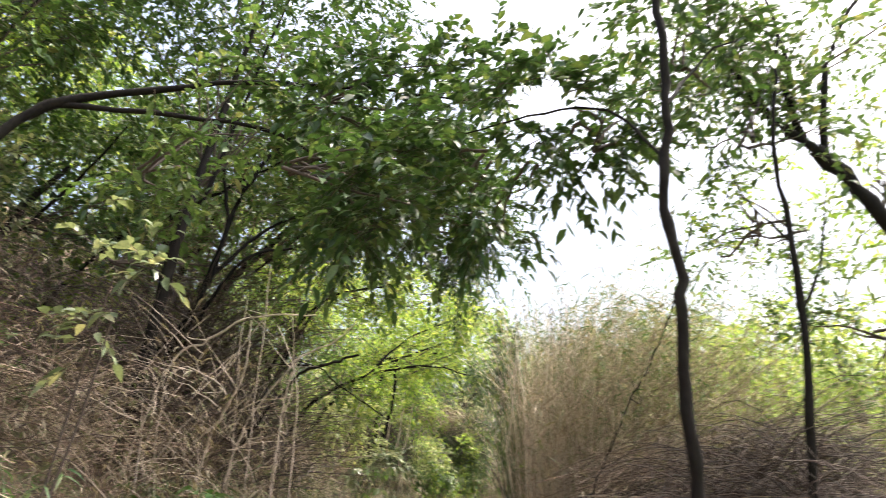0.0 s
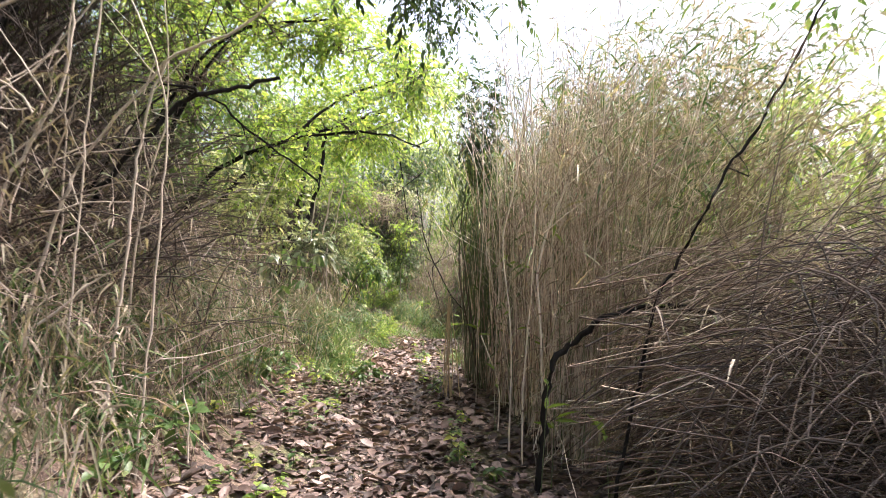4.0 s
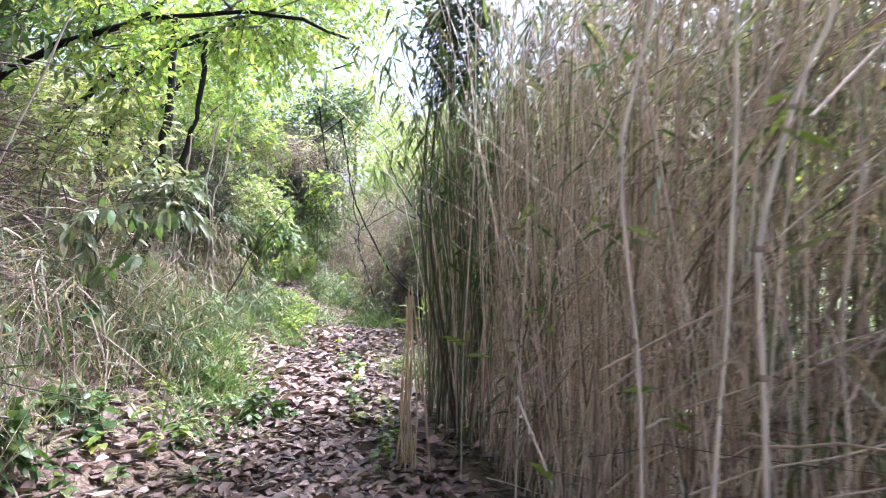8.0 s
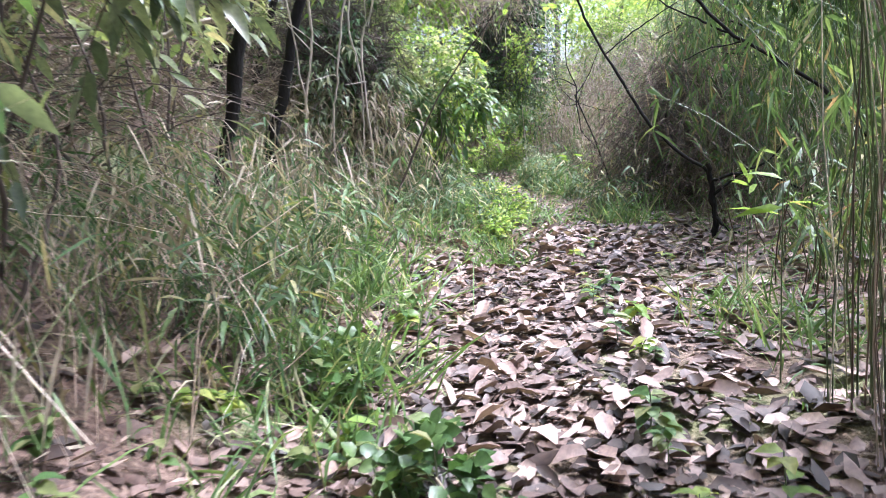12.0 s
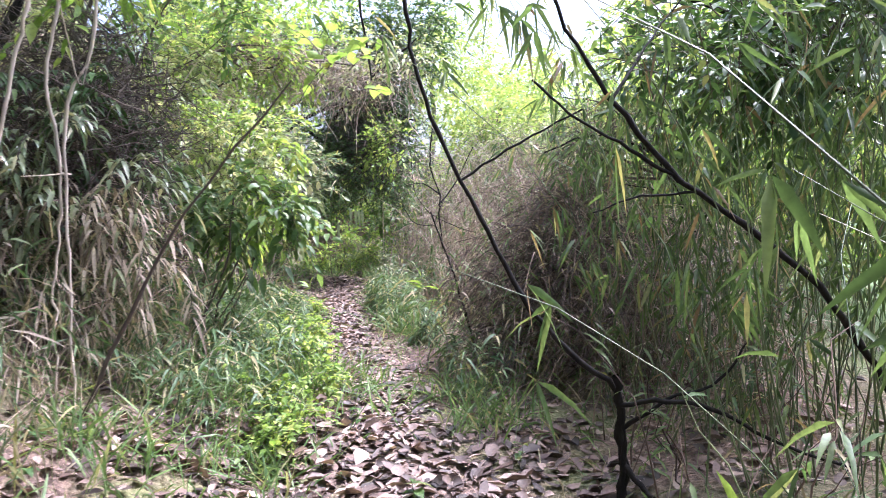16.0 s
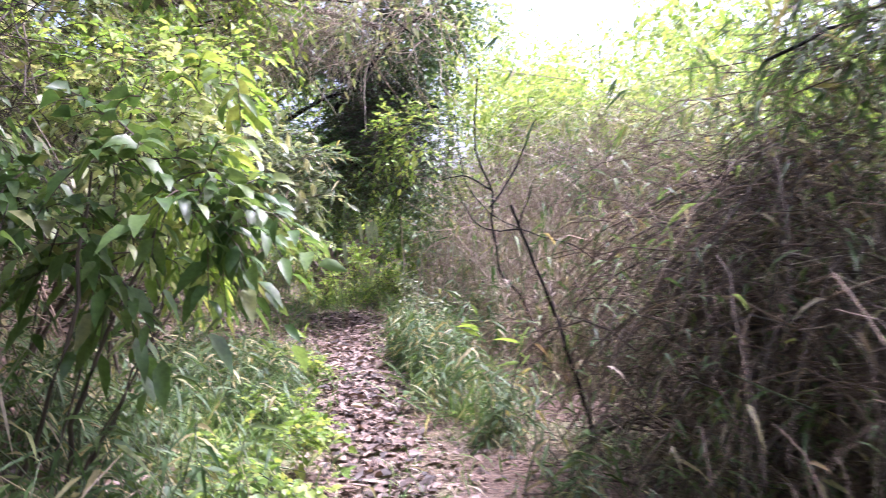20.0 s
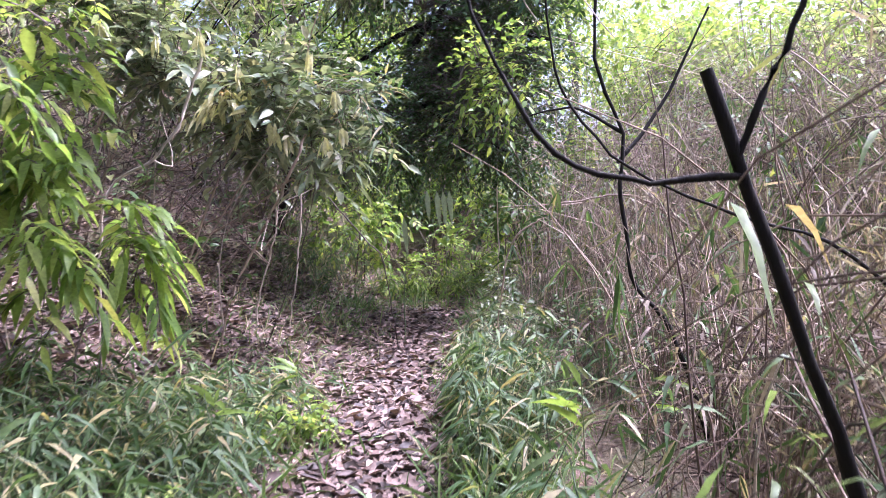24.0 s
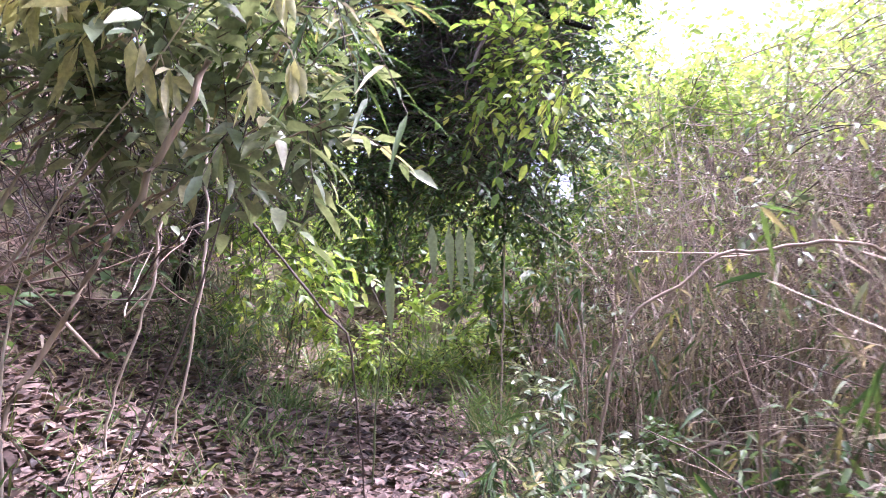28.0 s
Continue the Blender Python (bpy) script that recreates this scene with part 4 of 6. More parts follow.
for pts, r in (([(-1.93, 6.4, 1.4), (-1.9, 6.4, 1.81), (-1.85, 6.4, 2.19), (-1.75, 6.4, 2.47)], 0.011), ([(-2.15, 6.4, 2.2), (-2.1, 6.4, 2.94), (-2.08, 6.4, 3.46)], 0.007), ([(-3.05, 6.4, 2.36), (-2.59, 6.4, 2.32), (-2.45, 6.4, 2.17)], 0.01), ([(-1.74, 6.4, 1.93), (-1.81, 6.4, 2.47), (-1.97, 6.4, 2.83)], 0.008),
               ([(-2.5, 6.6, 1.3), (-2.3, 6.6, 1.9), (-1.81, 6.5, 2.47), (-1.4, 6.4, 2.64), (-1.18, 6.4, 2.82)], 0.012), ([(-2.6, 7.0, 1.6), (-2.6, 7.0, 2.7), (-2.55, 7.0, 3.3)], 0.008), ([(-2.2, 7.2, 1.7), (-2.05, 7.2, 2.4), (-2.1, 7.2, 3.2)], 0.008)):
    vine([foot(pts[0][0] - 0.1, pts[0][1], -0.03)] + pts, r, "dead_branch", "bleached dead branch standing on the bank", category="dead branch", group="bleached branches")
for k in range(9):
    yy, xx = rng.uniform(5.5, 24), 0
    xx = float(trail(yy)) - rng.uniform(1.2, 2.6)
    g = foot(xx, yy, -0.03)
    vine([g, (g[0] + rng.normal(0, 0.15), yy, g[2] + 0.8), (g[0] + rng.normal(0.1, 0.3), yy + rng.normal(0, 0.2), g[2] + rng.uniform(1.5, 2.4))], 0.009, "bare_sapling", "pale bare sapling stem on the bank", category="sapling", group="bare saplings")


# ---- reed thicket ----
CULMS = (([(0.5, 7.6, 0.5), (0.47, 7.6, 1.09), (0.45, 7.6, 1.38), (0.52, 7.6, 1.7), (0.65, 7.6, 2.05), (0.75, 7.6, 2.7)], 0.012), ([(0.37, 7.65, 0.6), (0.4, 7.65, 1.0), (0.44, 7.7, 1.9), (0.4, 7.8, 2.8)], 0.009),
         ([(0.27, 8.4, 0.45), (0.12, 8.45, 0.85)], 0.008), ([(0.32, 9.2, 0.6), (0.34, 9.2, 1.5), (0.3, 9.2, 2.3), (0.26, 9.2, 3.2)], 0.007), ([(0.6, 9.0, 0.7), (0.62, 9.0, 1.6), (0.56, 9.0, 2.1), (0.5, 9.0, 3.2)], 0.008),
         ([(0.3, 7.85, 0.9), (0.22, 7.85, 1.6), (0.3, 7.85, 2.0), (0.42, 7.9, 2.9)], 0.009), ([(0.2, 10.0, 0.8), (0.24, 10.0, 1.9), (0.2, 10.0, 3.3)], 0.006), ([(0.75, 8.1, 0.8), (0.72, 8.1, 1.7), (0.85, 8.1, 3.1)], 0.008))


def cane_lines(base, tall, lean, n_st=7, bend=0.35):
    """Upright canes whose tops bend over, from their feet."""
    n = len(base)
    s = np.linspace(0, 1, n_st)
    tall = np.broadcast_to(tall, n)
    line = base[:, None] + np.array([0, 0, 1.0]) * (tall[:, None] * s)[..., None]
    line = line + lean[:, None] * s[None, :, None] * tall[:, None, None]
    over = randdir(n, 0, 0.01) * (bend * tall * rng.uniform(0.1, 1, n))[:, None]
    line = line + over[:, None] * (s ** 3)[None, :, None]
    line[..., 2] -= (np.linalg.norm(over, axis=1) * 0.35)[:, None] * s ** 4
    line[:, 1:-1] += rng.normal(0, 1, (n, n_st - 2, 3)) * (0.006 + 0.022 * rng.random(n) ** 2)[:, None, None]
    return line


def cane_leaves(line, per, lo, hi, leaf, width, droop=0.7, shape="lance", out=0.7, hang=0.0):
    n, s, _ = line.shape
    f = rng.uniform(lo, hi, (n, per)) * (s - 1)
    i = np.minimum(f.astype(int), s - 2)
    r = np.arange(n)[:, None]
    at = line[r, i] + (line[r, i + 1] - line[r, i]) * (f - i)[..., None]
    way = randdir(n * per, -0.3, 0.6)
    way[:, 2] = way[:, 2] * out - hang
    return blades(at.reshape(-1, 3), way, np.array([0, 0, 1.0]) + rng.normal(0, 0.5, (n * per, 3)), rng.uniform(0.6, 1.3, n * per) * leaf, rng.uniform(0.7, 1.2, n * per) * width, droop, 0.12, shape)


def bunched_leaves(line, per, lo):
    """Narrow leaves that hang in bunches of three from the cane's nodes."""
    n, s, _ = line.shape
    k = max(1, per // 3)
    f = np.repeat(rng.uniform(lo, 1.0, (n, k)), 3, axis=1) * (s - 1)
    i = np.minimum(f.astype(int), s - 2)
    r = np.arange(n)[:, None]
    at = line[r, i] + (line[r, i + 1] - line[r, i]) * (f - i)[..., None]
    at = at + np.repeat(rng.normal(0, 0.09, (n, k, 3)), 3, axis=1)
    m = n * k * 3
    way = np.repeat(randdir(n * k, -0.2, 0.2), 3, axis=0) * 0.5 + rng.normal(0, 0.3, (m, 3)) + np.array([0, 0, -0.75])
    return blades(at.reshape(-1, 3), way, randdir(m, -0.2, 0.2), rng.uniform(0.08, 0.19, m), rng.uniform(0.012, 0.022, m), rng.uniform(0.0, 0.5, m), 0.12, "lance")


def edge_of_reeds(y):
    return np.interp(y, [7.4, 7.7, 8.2, 9.0, 10.2, 10.8, 11.2, 11.8], [0.78, 0.66, 0.56, 0.5, 0.44, 0.24, 0.1, 0.35])


variants = []
for k in range(14):
    ln = cane_lines(np.zeros((1, 3)), 3.2, rng.normal(0, 0.03, (1, 3)) * (1, 1, 0), 8, rng.uniform(0.05, 0.4))
    rad = np.linspace(0.0036, 0.0014, 8)[None] * (1 + 0.18 * (np.arange(8) % 2))[None]
    variants.append(mesh_of("cane", *tubes(ln, rad, 5), CANE_PIECE, True))


def reed_clump(y0, y1, singles, mass, deep, tops=(3.0, 4.2), green=0.3):
    ym = (y0 + y1) / 2
    top = thing("reed_clump", foot(float(edge_of_reeds(ym)) + 0.5, ym), "dense clump of tall dry reed canes beside the trail", "reeds", "reed thicket")
    o = np.array(top.location)
    for k in range(singles):
        y = rng.uniform(y0, y1)
        x = float(edge_of_reeds(y)) + abs(rng.normal(0, 0.2))
        ob = part("cane", variants[rng.integers(0, len(variants))], top)
        ob.location = np.array(foot(x, y, -0.03)) - o
        s = rng.uniform(*tops) / 3.2
        ob.scale = (1.0, 1.0, s) if rng.random() < 0.75 else (1.1, 1.1, s * 0.55)
        ob.rotation_euler = (rng.normal(0, 0.14), rng.normal(0.04, 0.1), 0) if k % 5 else (rng.normal(0, 0.2), abs(rng.normal(0.12, 0.15)), 0)
        if k % 5:
            ob.rotation_euler.rotate_axis('Z', rng.uniform(0, 6.28))
    y = rng.uniform(y0, y1, mass)
    x = edge_of_reeds(y) + rng.uniform(0.05, 1, mass) ** 1.3 * deep
    tall = rng.uniform(*tops, mass) * np.where(rng.random(mass) < 0.2, rng.uniform(0.3, 0.8, mass), 1)
    ln = cane_lines(on_ground(np.column_stack([x, y]), -0.03), tall, np.column_stack([rng.normal(0.06, 0.12, mass), rng.normal(0, 0.15, mass), np.zeros(mass)]))
    rad = np.linspace(1, 0.3, 7)[None] * rng.uniform(0.0015, 0.0036, mass)[:, None]
    tagged(piece("cane_mass", tubes(ln, rad, 4), CANE_DRY, top), kind="stuff")
    # inner canes in dark brown: shade between the reeds put into colour
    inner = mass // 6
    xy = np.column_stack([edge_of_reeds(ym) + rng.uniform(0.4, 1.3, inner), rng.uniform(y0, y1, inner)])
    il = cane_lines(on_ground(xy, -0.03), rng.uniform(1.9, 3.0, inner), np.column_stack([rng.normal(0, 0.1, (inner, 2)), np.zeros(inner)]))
    tagged(piece("cane_mass", tubes(il, np.linspace(1, 0.4, 7)[None] * rng.uniform(0.003, 0.006, inner)[:, None], 3), TWIG_BROWN, top, "dead canes coloured dark brown for the shade deep in the thicket"), kind="stuff")
    back = mass // 3
    xy = np.column_stack([edge_of_reeds(ym) + rng.uniform(1.2, 3.0, back), rng.uniform(y0, y1, back)])
    bl = cane_lines(on_ground(xy, -0.03), rng.uniform(2.2, 3.3, back), np.column_stack([rng.normal(0, 0.14, (back, 2)), np.zeros(back)]))
    tagged(piece("cane_mass", tubes(bl, np.linspace(1, 0.4, 7)[None] * rng.uniform(0.004, 0.007, back)[:, None], 3), TWIG_DRY, top), kind="stuff")
    bits = mass * 7
    ys = rng.uniform(y0, y1, bits)
    st = on_ground(np.column_stack([edge_of_reeds(ys) + 0.12 + rng.uniform(0, 1, bits) ** 1.6 * 1.0, ys]), 0.0)
    st[:, 2] += rng.uniform(0.05, 2.9, bits)
    s = np.linspace(0, 1, 4)
    way = unit(randdir(bits, -0.7, 0.9) * (0.7, 1.0, 1.0))
    tw = st[:, None] + way[:, None] * (rng.uniform(0.15, 0.8, bits)[:, None] * s)[..., None]
    tw[:, 1:] += np.cumsum(rng.normal(0, 0.015, (bits, 3, 3)), axis=1)
    tw = tw[(tw[..., 0] > edge_of_reeds(tw[..., 1]) - 0.05).all(axis=1)]
    tagged(piece("side_twig", tubes(tw, np.linspace(1, 0.4, 4)[None] * rng.uniform(0.0012, 0.0034, len(tw))[:, None], 3), CANE_DRY, top, "thin broken side twigs crossing the canes"), kind="stuff")
    m = 900
    xy = np.column_stack([rng.uniform(0.3, 1, m) ** 0.8 * 2.3, rng.uniform(y0, y1, m)])
    tips = on_ground(np.column_stack([edge_of_reeds(xy[:, 1]) + xy[:, 0] - 0.3, xy[:, 1]]), 0.0)
    tips[:, 2] += 3.45 - 0.9 * rng.random(m) ** 1.5 - 0.12 * xy[:, 0] ** 2
    for part_of, mat, tint in ((slice(0, 560), BAMBOO_DRY, "tawny withered leaves crowning the canes"), (slice(560, m), BAMBOO_LEAF, "green leaves crowning the canes")):
        k = len(tips[part_of])
        tagged(piece("top_leaves", blades(tips[part_of], randdir(k, -0.5, 0.9), randdir(k), rng.uniform(0.09, 0.22, k), rng.uniform(0.009, 0.018, k), rng.uniform(0.1, 0.6, k), 0.12, "lance"), mat, top, tint, False), kind="stuff")
    slim = rng.random(mass) < 0.9
    tagged(piece("dry_leaves", cane_leaves(ln[slim], 10, 0.08, 1.0, 0.17, 0.012), BAMBOO_DRY, top, "withered straw-coloured reed leaves", False), kind="stuff")
    g = rng.random(mass) < green * 2.5
    tagged(piece("green_leaves", cane_leaves(ln[g], 20, 0.5, 1.0, 0.17, 0.017), BAMBOO_LEAF, top, "green reed leaves near the tops", False), kind="stuff")
    return top


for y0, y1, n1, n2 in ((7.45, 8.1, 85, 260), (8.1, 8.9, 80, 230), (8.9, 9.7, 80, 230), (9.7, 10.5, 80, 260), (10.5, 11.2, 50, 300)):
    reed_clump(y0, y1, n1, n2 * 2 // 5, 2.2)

def fallen_canes(name, label, x0, x1, y0, y1, zmax, n, singles, way, spread, length, mat, r=0.004):
    """Canes that lie slantwise across one another."""
    top = thing(name, foot((x0 + x1) / 2, (y0 + y1) / 2), label, "dead canes")
    st = on_ground(np.column_stack([rng.uniform(x0, x1, n), rng.uniform(y0, y1, n)]), 0.0)
    st[:, 2] += rng.uniform(0, 1, n) ** 1.4 * zmax
    d = unit(np.array(way) + rng.normal(0, 1, (n, 3)) * np.array(spread))
    L = rng.uniform(*length, n)
    t = np.linspace(-0.25, 1, 7)
    ln = st[:, None] + d[:, None] * (L[:, None] * t)[..., None]
    ln[..., 2] -= 0.12 * L[:, None] * t ** 2
    ln[..., 2] = np.maximum(ln[..., 2], height(ln[..., 0], ln[..., 1]) + 0.005)
    ln[:, 1:-1] += rng.normal(0, 0.01, (n, 5, 3))
    ln = ln[(ln[..., 0] > 0.32).all(axis=1)]
    n = len(ln)
    rad = np.linspace(1, 0.4, 7)[None] * (r * rng.uniform(0.6, 1.6, n))[:, None]
    for i in range(min(singles, n)):
        piece("cane", tubes(ln[i:i + 1], rad[i:i + 1], 5), mat, top)
    tagged(piece("cane_mass", tubes(ln[singles:], rad[singles:], 4), mat, top), kind="stuff")
    tagged(piece("dry_leaves", cane_leaves(ln, 3, 0.1, 1.0, 0.18, 0.012), BAMBOO_DRY, top, "", False), kind="stuff")
    return top


fallen_canes("fallen_reeds", "sheaf of fallen grey-brown reeds leaning to one side", 0.9, 3.2, 6.3, 7.6, 1.5, 900, 60, (0.9, -0.15, 0.3), (0.25, 0.4, 0.24), (0.8, 2.2), TWIG_DRY, 0.0028)
fallen_canes("leaning_reeds", "grey-brown reeds pushed over beside the standing thicket", 0.8, 2.9, 7.1, 8.3, 2.3, 700, 50, (0.45, -0.2, 0.6), (0.4, 0.4, 0.3), (0.7, 1.8), TWIG_DRY, 0.003)
fallen_canes("fallen_branches", "dark tangle of fallen branches among the reeds", 0.9, 3.2, 5.6, 7.4, 1.2, 260, 50, (0.9, -0.1, 0.25), (0.5, 0.5, 0.35), (0.8, 2.2), TWIG_DARK, 0.004)
fallen_canes("slanting_canes", "dry canes slanting across the reed thicket", 0.4, 1.3, 7.5, 11.0, 2.2, 220, 40, (0.3, -0.5, 0.6), (0.5, 0.5, 0.3), (0.8, 2.0), CANE_DRY)
fallen_canes("crossing_canes", "pale broken canes lying across the standing reeds", 0.45, 1.0, 7.4, 10.8, 2.4, 420, 60, (0.1, -0.35, 0.8), (0.35, 0.5, 0.3), (0.5, 1.4), CULM_PALE, 0.0026)
# dark ivy-clad pillar at the corner of the thicket
shrub("climbing_plant", "dark small-leaved climber wrapping the reed corner", foot(0.3, 10.8), (0.27, 10.85, 3.0), (0.2, 0.22, 1.0), 330, 3, "climber", mat=LEAF_DARK, leaf=0.055, width=0.024, length=0.17, per=9)


def culm(points, r, name="dead_culm", label="thick pale dead bamboo culm among the reeds"):
    top = thing(name, tuple(points[0]), label, "bamboo culm", "dead culms")
    p = [np.array(q, float) for q in points]
    cane = piece("culm", stem(p, r * 0.85, r * 0.62, 8, 0.004, 4), CULM_PALE, top)
    for k in range(1, 6):
        f = k / 6 * (len(p) - 1)
        i = int(f)
        c = p[i] + (p[min(i + 1, len(p) - 1)] - p[i]) * (f - i)
        d = unit(p[min(i + 1, len(p) - 1)] - p[i])
        piece("node", tubes(np.stack([c - d * 0.008, c, c + d * 0.008])[None], np.array([[r * 0.9, r * 1.2, r * 0.9]]), 8), TWIG_DRY, cane, origin=top.location)


for pts, r in CULMS:
    culm([foot(pts[0][0], pts[0][1], -0.03)] + pts, r * 0.85)
straw = thing("straw_bundle", foot(-0.06, 10.12), "bundle of bent pale straw-coloured canes at the thicket corner", "dead canes")
for k in range(11):
    tip = np.array([-0.1 + rng.normal(0, 0.02), 10.1, 1.0 + rng.normal(0, 0.08)])
    b0 = np.array(foot(-0.03 + rng.normal(0, 0.06), 10.14 + rng.normal(0, 0.06), -0.02))
    piece("cane", stem([b0, (b0 + tip) / 2 + rng.normal(0, 0.02, 3), tip], 0.006, 0.004, 5, 0.004, 4), TWIG_STRAW, straw)


def bamboo_clump(x0, x1, y0, y1, n, tall, leaves, name="bamboo_clump", label="clump of thin green bamboo with drooping leaves", lean=0.08, lo=0.35, cane=None, leafmat=None, singles=0, group="bamboo clumps", thick=(0.003, 0.0065)):
    top = thing(name, foot((x0 + x1) / 2, (y0 + y1) / 2), label, "bamboo", group)
    xy = np.column_stack([rng.uniform(x0, x1, n), rng.uniform(y0, y1, n)])
    ln = cane_lines(on_ground(xy, -0.03), rng.uniform(*tall, n), np.column_stack([rng.normal(0, lean, (n, 2)), np.zeros(n)]), 8, 0.5)
    ln = ln[clear(ln)]
    n = len(ln)
    rad = np.linspace(1, 0.3, 8)[None] * rng.uniform(*thick, n)[:, None]
    k = min(singles, n)
    for i in range(k):
        piece("cane", tubes(ln[i:i + 1], rad[i:i + 1], 5), cane or CANE_GREEN, top)
    if n > k:
        tagged(piece("cane_mass", tubes(ln[k:], rad[k:], 4), cane or CANE_GREEN, top), kind="stuff")
    if leaves:
        tagged(piece("leaves", bunched_leaves(ln, leaves, lo) if tall[1] > 1.8 else cane_leaves(ln, leaves, lo, 1.0, 0.145, 0.02, 0.6, hang=0.1), leafmat or BAMBOO_LEAF, top, "", False), kind="stuff")
    return top


bamboo_clump(0.14, 0.5, 10.5, 11.2, 64, (3.0, 4.2), 12, label="dense stand of blackish green bamboo canes beside the reeds", lean=0.035, lo=0.3, leafmat=BAMBOO_MIXED, cane=CANE_SHADE, singles=40)
bamboo_clump(0.5, 1.3, 12.3, 13.4, 50, (1.1, 2.0), 15, lean=0.2, lo=0.3, leafmat=BAMBOO_MIXED, thick=(0.002, 0.004), label="low leaning bamboo with dark hanging leaves")
bamboo_clump(0.12, 0.8, 11.2, 11.95, 90, (2.4, 3.4), 0, label="dense sheaf of straw-coloured canes among green bamboo", lean=0.03, cane=CANE_DRY, thick=(0.002, 0.004))
bamboo_clump(0.12, 0.8, 11.2, 11.95, 110, (2.4, 3.4), 9, leafmat=BAMBOO_MIXED, thick=(0.002, 0.004), label="dense stand of dark green and straw-coloured bamboo canes", lean=0.03, lo=0.6, singles=50)
bamboo_clump(0.85, 2.6, 12.1, 13.4, 50, (2.2, 3.6), 24, lean=0.12, lo=0.3, singles=30, leafmat=BAMBOO_MIXED)
bamboo_clump(1.5, 3.6, 12.6, 15.2, 70, (2.8, 4.4), 24, lean=0.12, lo=0.25, leafmat=BAMBOO_MIXED, label="tall leafy bamboo closing the view beyond the trail")
bamboo_clump(1.5, 3.8, 15.2, 18.0, 70, (2.8, 4.2), 24, lean=0.12, lo=0.25, leafmat=BAMBOO_MIXED, label="tall leafy bamboo closing the view beyond the trail")
bamboo_clump(0.75, 1.9, 13.6, 15.2, 34, (1.9, 3.2), 30, lean=0.18, lo=0.25, singles=35, leafmat=BAMBOO_MIXED)
bamboo_clump(0.45, 2.0, 13.2, 16.8, 50, (0.5, 1.2), 7, lean=0.25, lo=0.1, cane=TWIG_BROWN, leafmat=BAMBOO_MIXED, singles=20, label="thin dry canes and dead leaves under the bamboo")
bamboo_clump(0.85, 2.0, 15.2, 17.0, 36, (1.9, 3.3), 42, lean=0.2, lo=0.2, singles=25, leafmat=BAMBOO_MIXED)
bamboo_clump(1.8, 4.0, 18.0, 20.5, 110, (2.0, 3.2), 18, lean=0.16)


def dead_grass(x0, x1, y0, y1, n, tall, label, mat=None, long=0.22, group="withered grass"):
    """Withered blades that cling to the slope and hang down over one another."""
    top = thing("withered_grass", foot((x0 + x1) / 2, (y0 + y1) / 2), label, "dry grass", group)
    p = on_ground(np.column_stack([rng.uniform(x0, x1, n), rng.uniform(y0, y1, n)]), 0.0)
    p[:, 2] += rng.uniform(0.05, 1, n) ** 1.2 * tall
    way = unit(np.column_stack([rng.normal(0.2, 0.45, n), rng.normal(-0.15, 0.45, n), rng.normal(-0.45, 0.6, n)]))
    lv = blades(p, way, randdir(n), long * rng.uniform(0.4, 1.4, n), rng.uniform(0.006, 0.014, n), rng.uniform(0, 0.6, n), 0.1, "grass")
    tagged(piece("blade_mass", lv, mat or BAMBOO_DRY, top, "", False), kind="stuff")
    m = n // 9
    b = on_ground(np.column_stack([rng.uniform(x0, x1, m), rng.uniform(y0, y1, m)]), -0.02)
    ln = cane_lines(b, rng.uniform(0.5, 1.15, m) * tall, np.column_stack([rng.normal(0.1, 0.25, (m, 2)), np.zeros(m)]), 5, 0.6)
    rad = np.linspace(1, 0.4, 5)[None] * rng.uniform(0.0015, 0.003, m)[:, None]
    for i in range(12):
        piece("stalk", tubes(ln[i:i + 1], rad[i:i + 1] * 1.2, 4), CANE_DRY, top)
    tagged(piece("stalk_mass", tubes(ln[12:], rad[12:], 3), CANE_DRY, top), kind="stuff")
    return top


for x0, x1, y0, y1, n, tl in ((-2.7, -1.8, 5.6, 7.4, 1500, 0.9), (-2.8, -1.9, 7.4, 9.4, 1500, 1.0), (-2.9, -1.9, 9.4, 11.4, 1300, 1.0), (-2.9, -1.8, 11.4, 13.4, 1300, 0.9), (-3.0, -1.9, 13.4, 15.0, 1000, 0.9), (-3.2, -2.2, 15.2, 16.6, 1300, 0.8), (-2.9, -1.9, 16.2, 17.2, 900, 0.7), (-2.4, -1.4, 4.0, 5.6, 800, 0.7)):
    dead_grass(x0, x1, y0, y1, n * 2 // 5, tl, "withered straw-coloured bamboo grass hanging down the bank")
    dead_grass(x0 - 0.1, x1 + 0.15, y0, y1, n // 4, tl * 0.8, "half-green bamboo grass hanging down the bank", BAMBOO_LEAF, 0.2)
for x0, x1, y0, y1, n, tl in ((0.1, 1.6, 19.6, 21.4, 1100, 1.3), (-0.1, 1.5, 21.4, 23.4, 1200, 1.4), (-0.5, 1.2, 23.4, 25.4, 1200, 1.3), (-0.9, 1.0, 25.4, 27.4, 1000, 1.1), (0.9, 2.2, 21.0, 24.0, 1100, 2.3)):
    dead_grass(x0, x1, y0, y1, n // 2, tl * 0.8, "half-green grass among withered stalks", BAMBOO_LEAF, 0.18)
    dead_grass(x0, x1, y0, y1, n * 2 // 3, tl, "thick withered grass and stalks edging the trail")


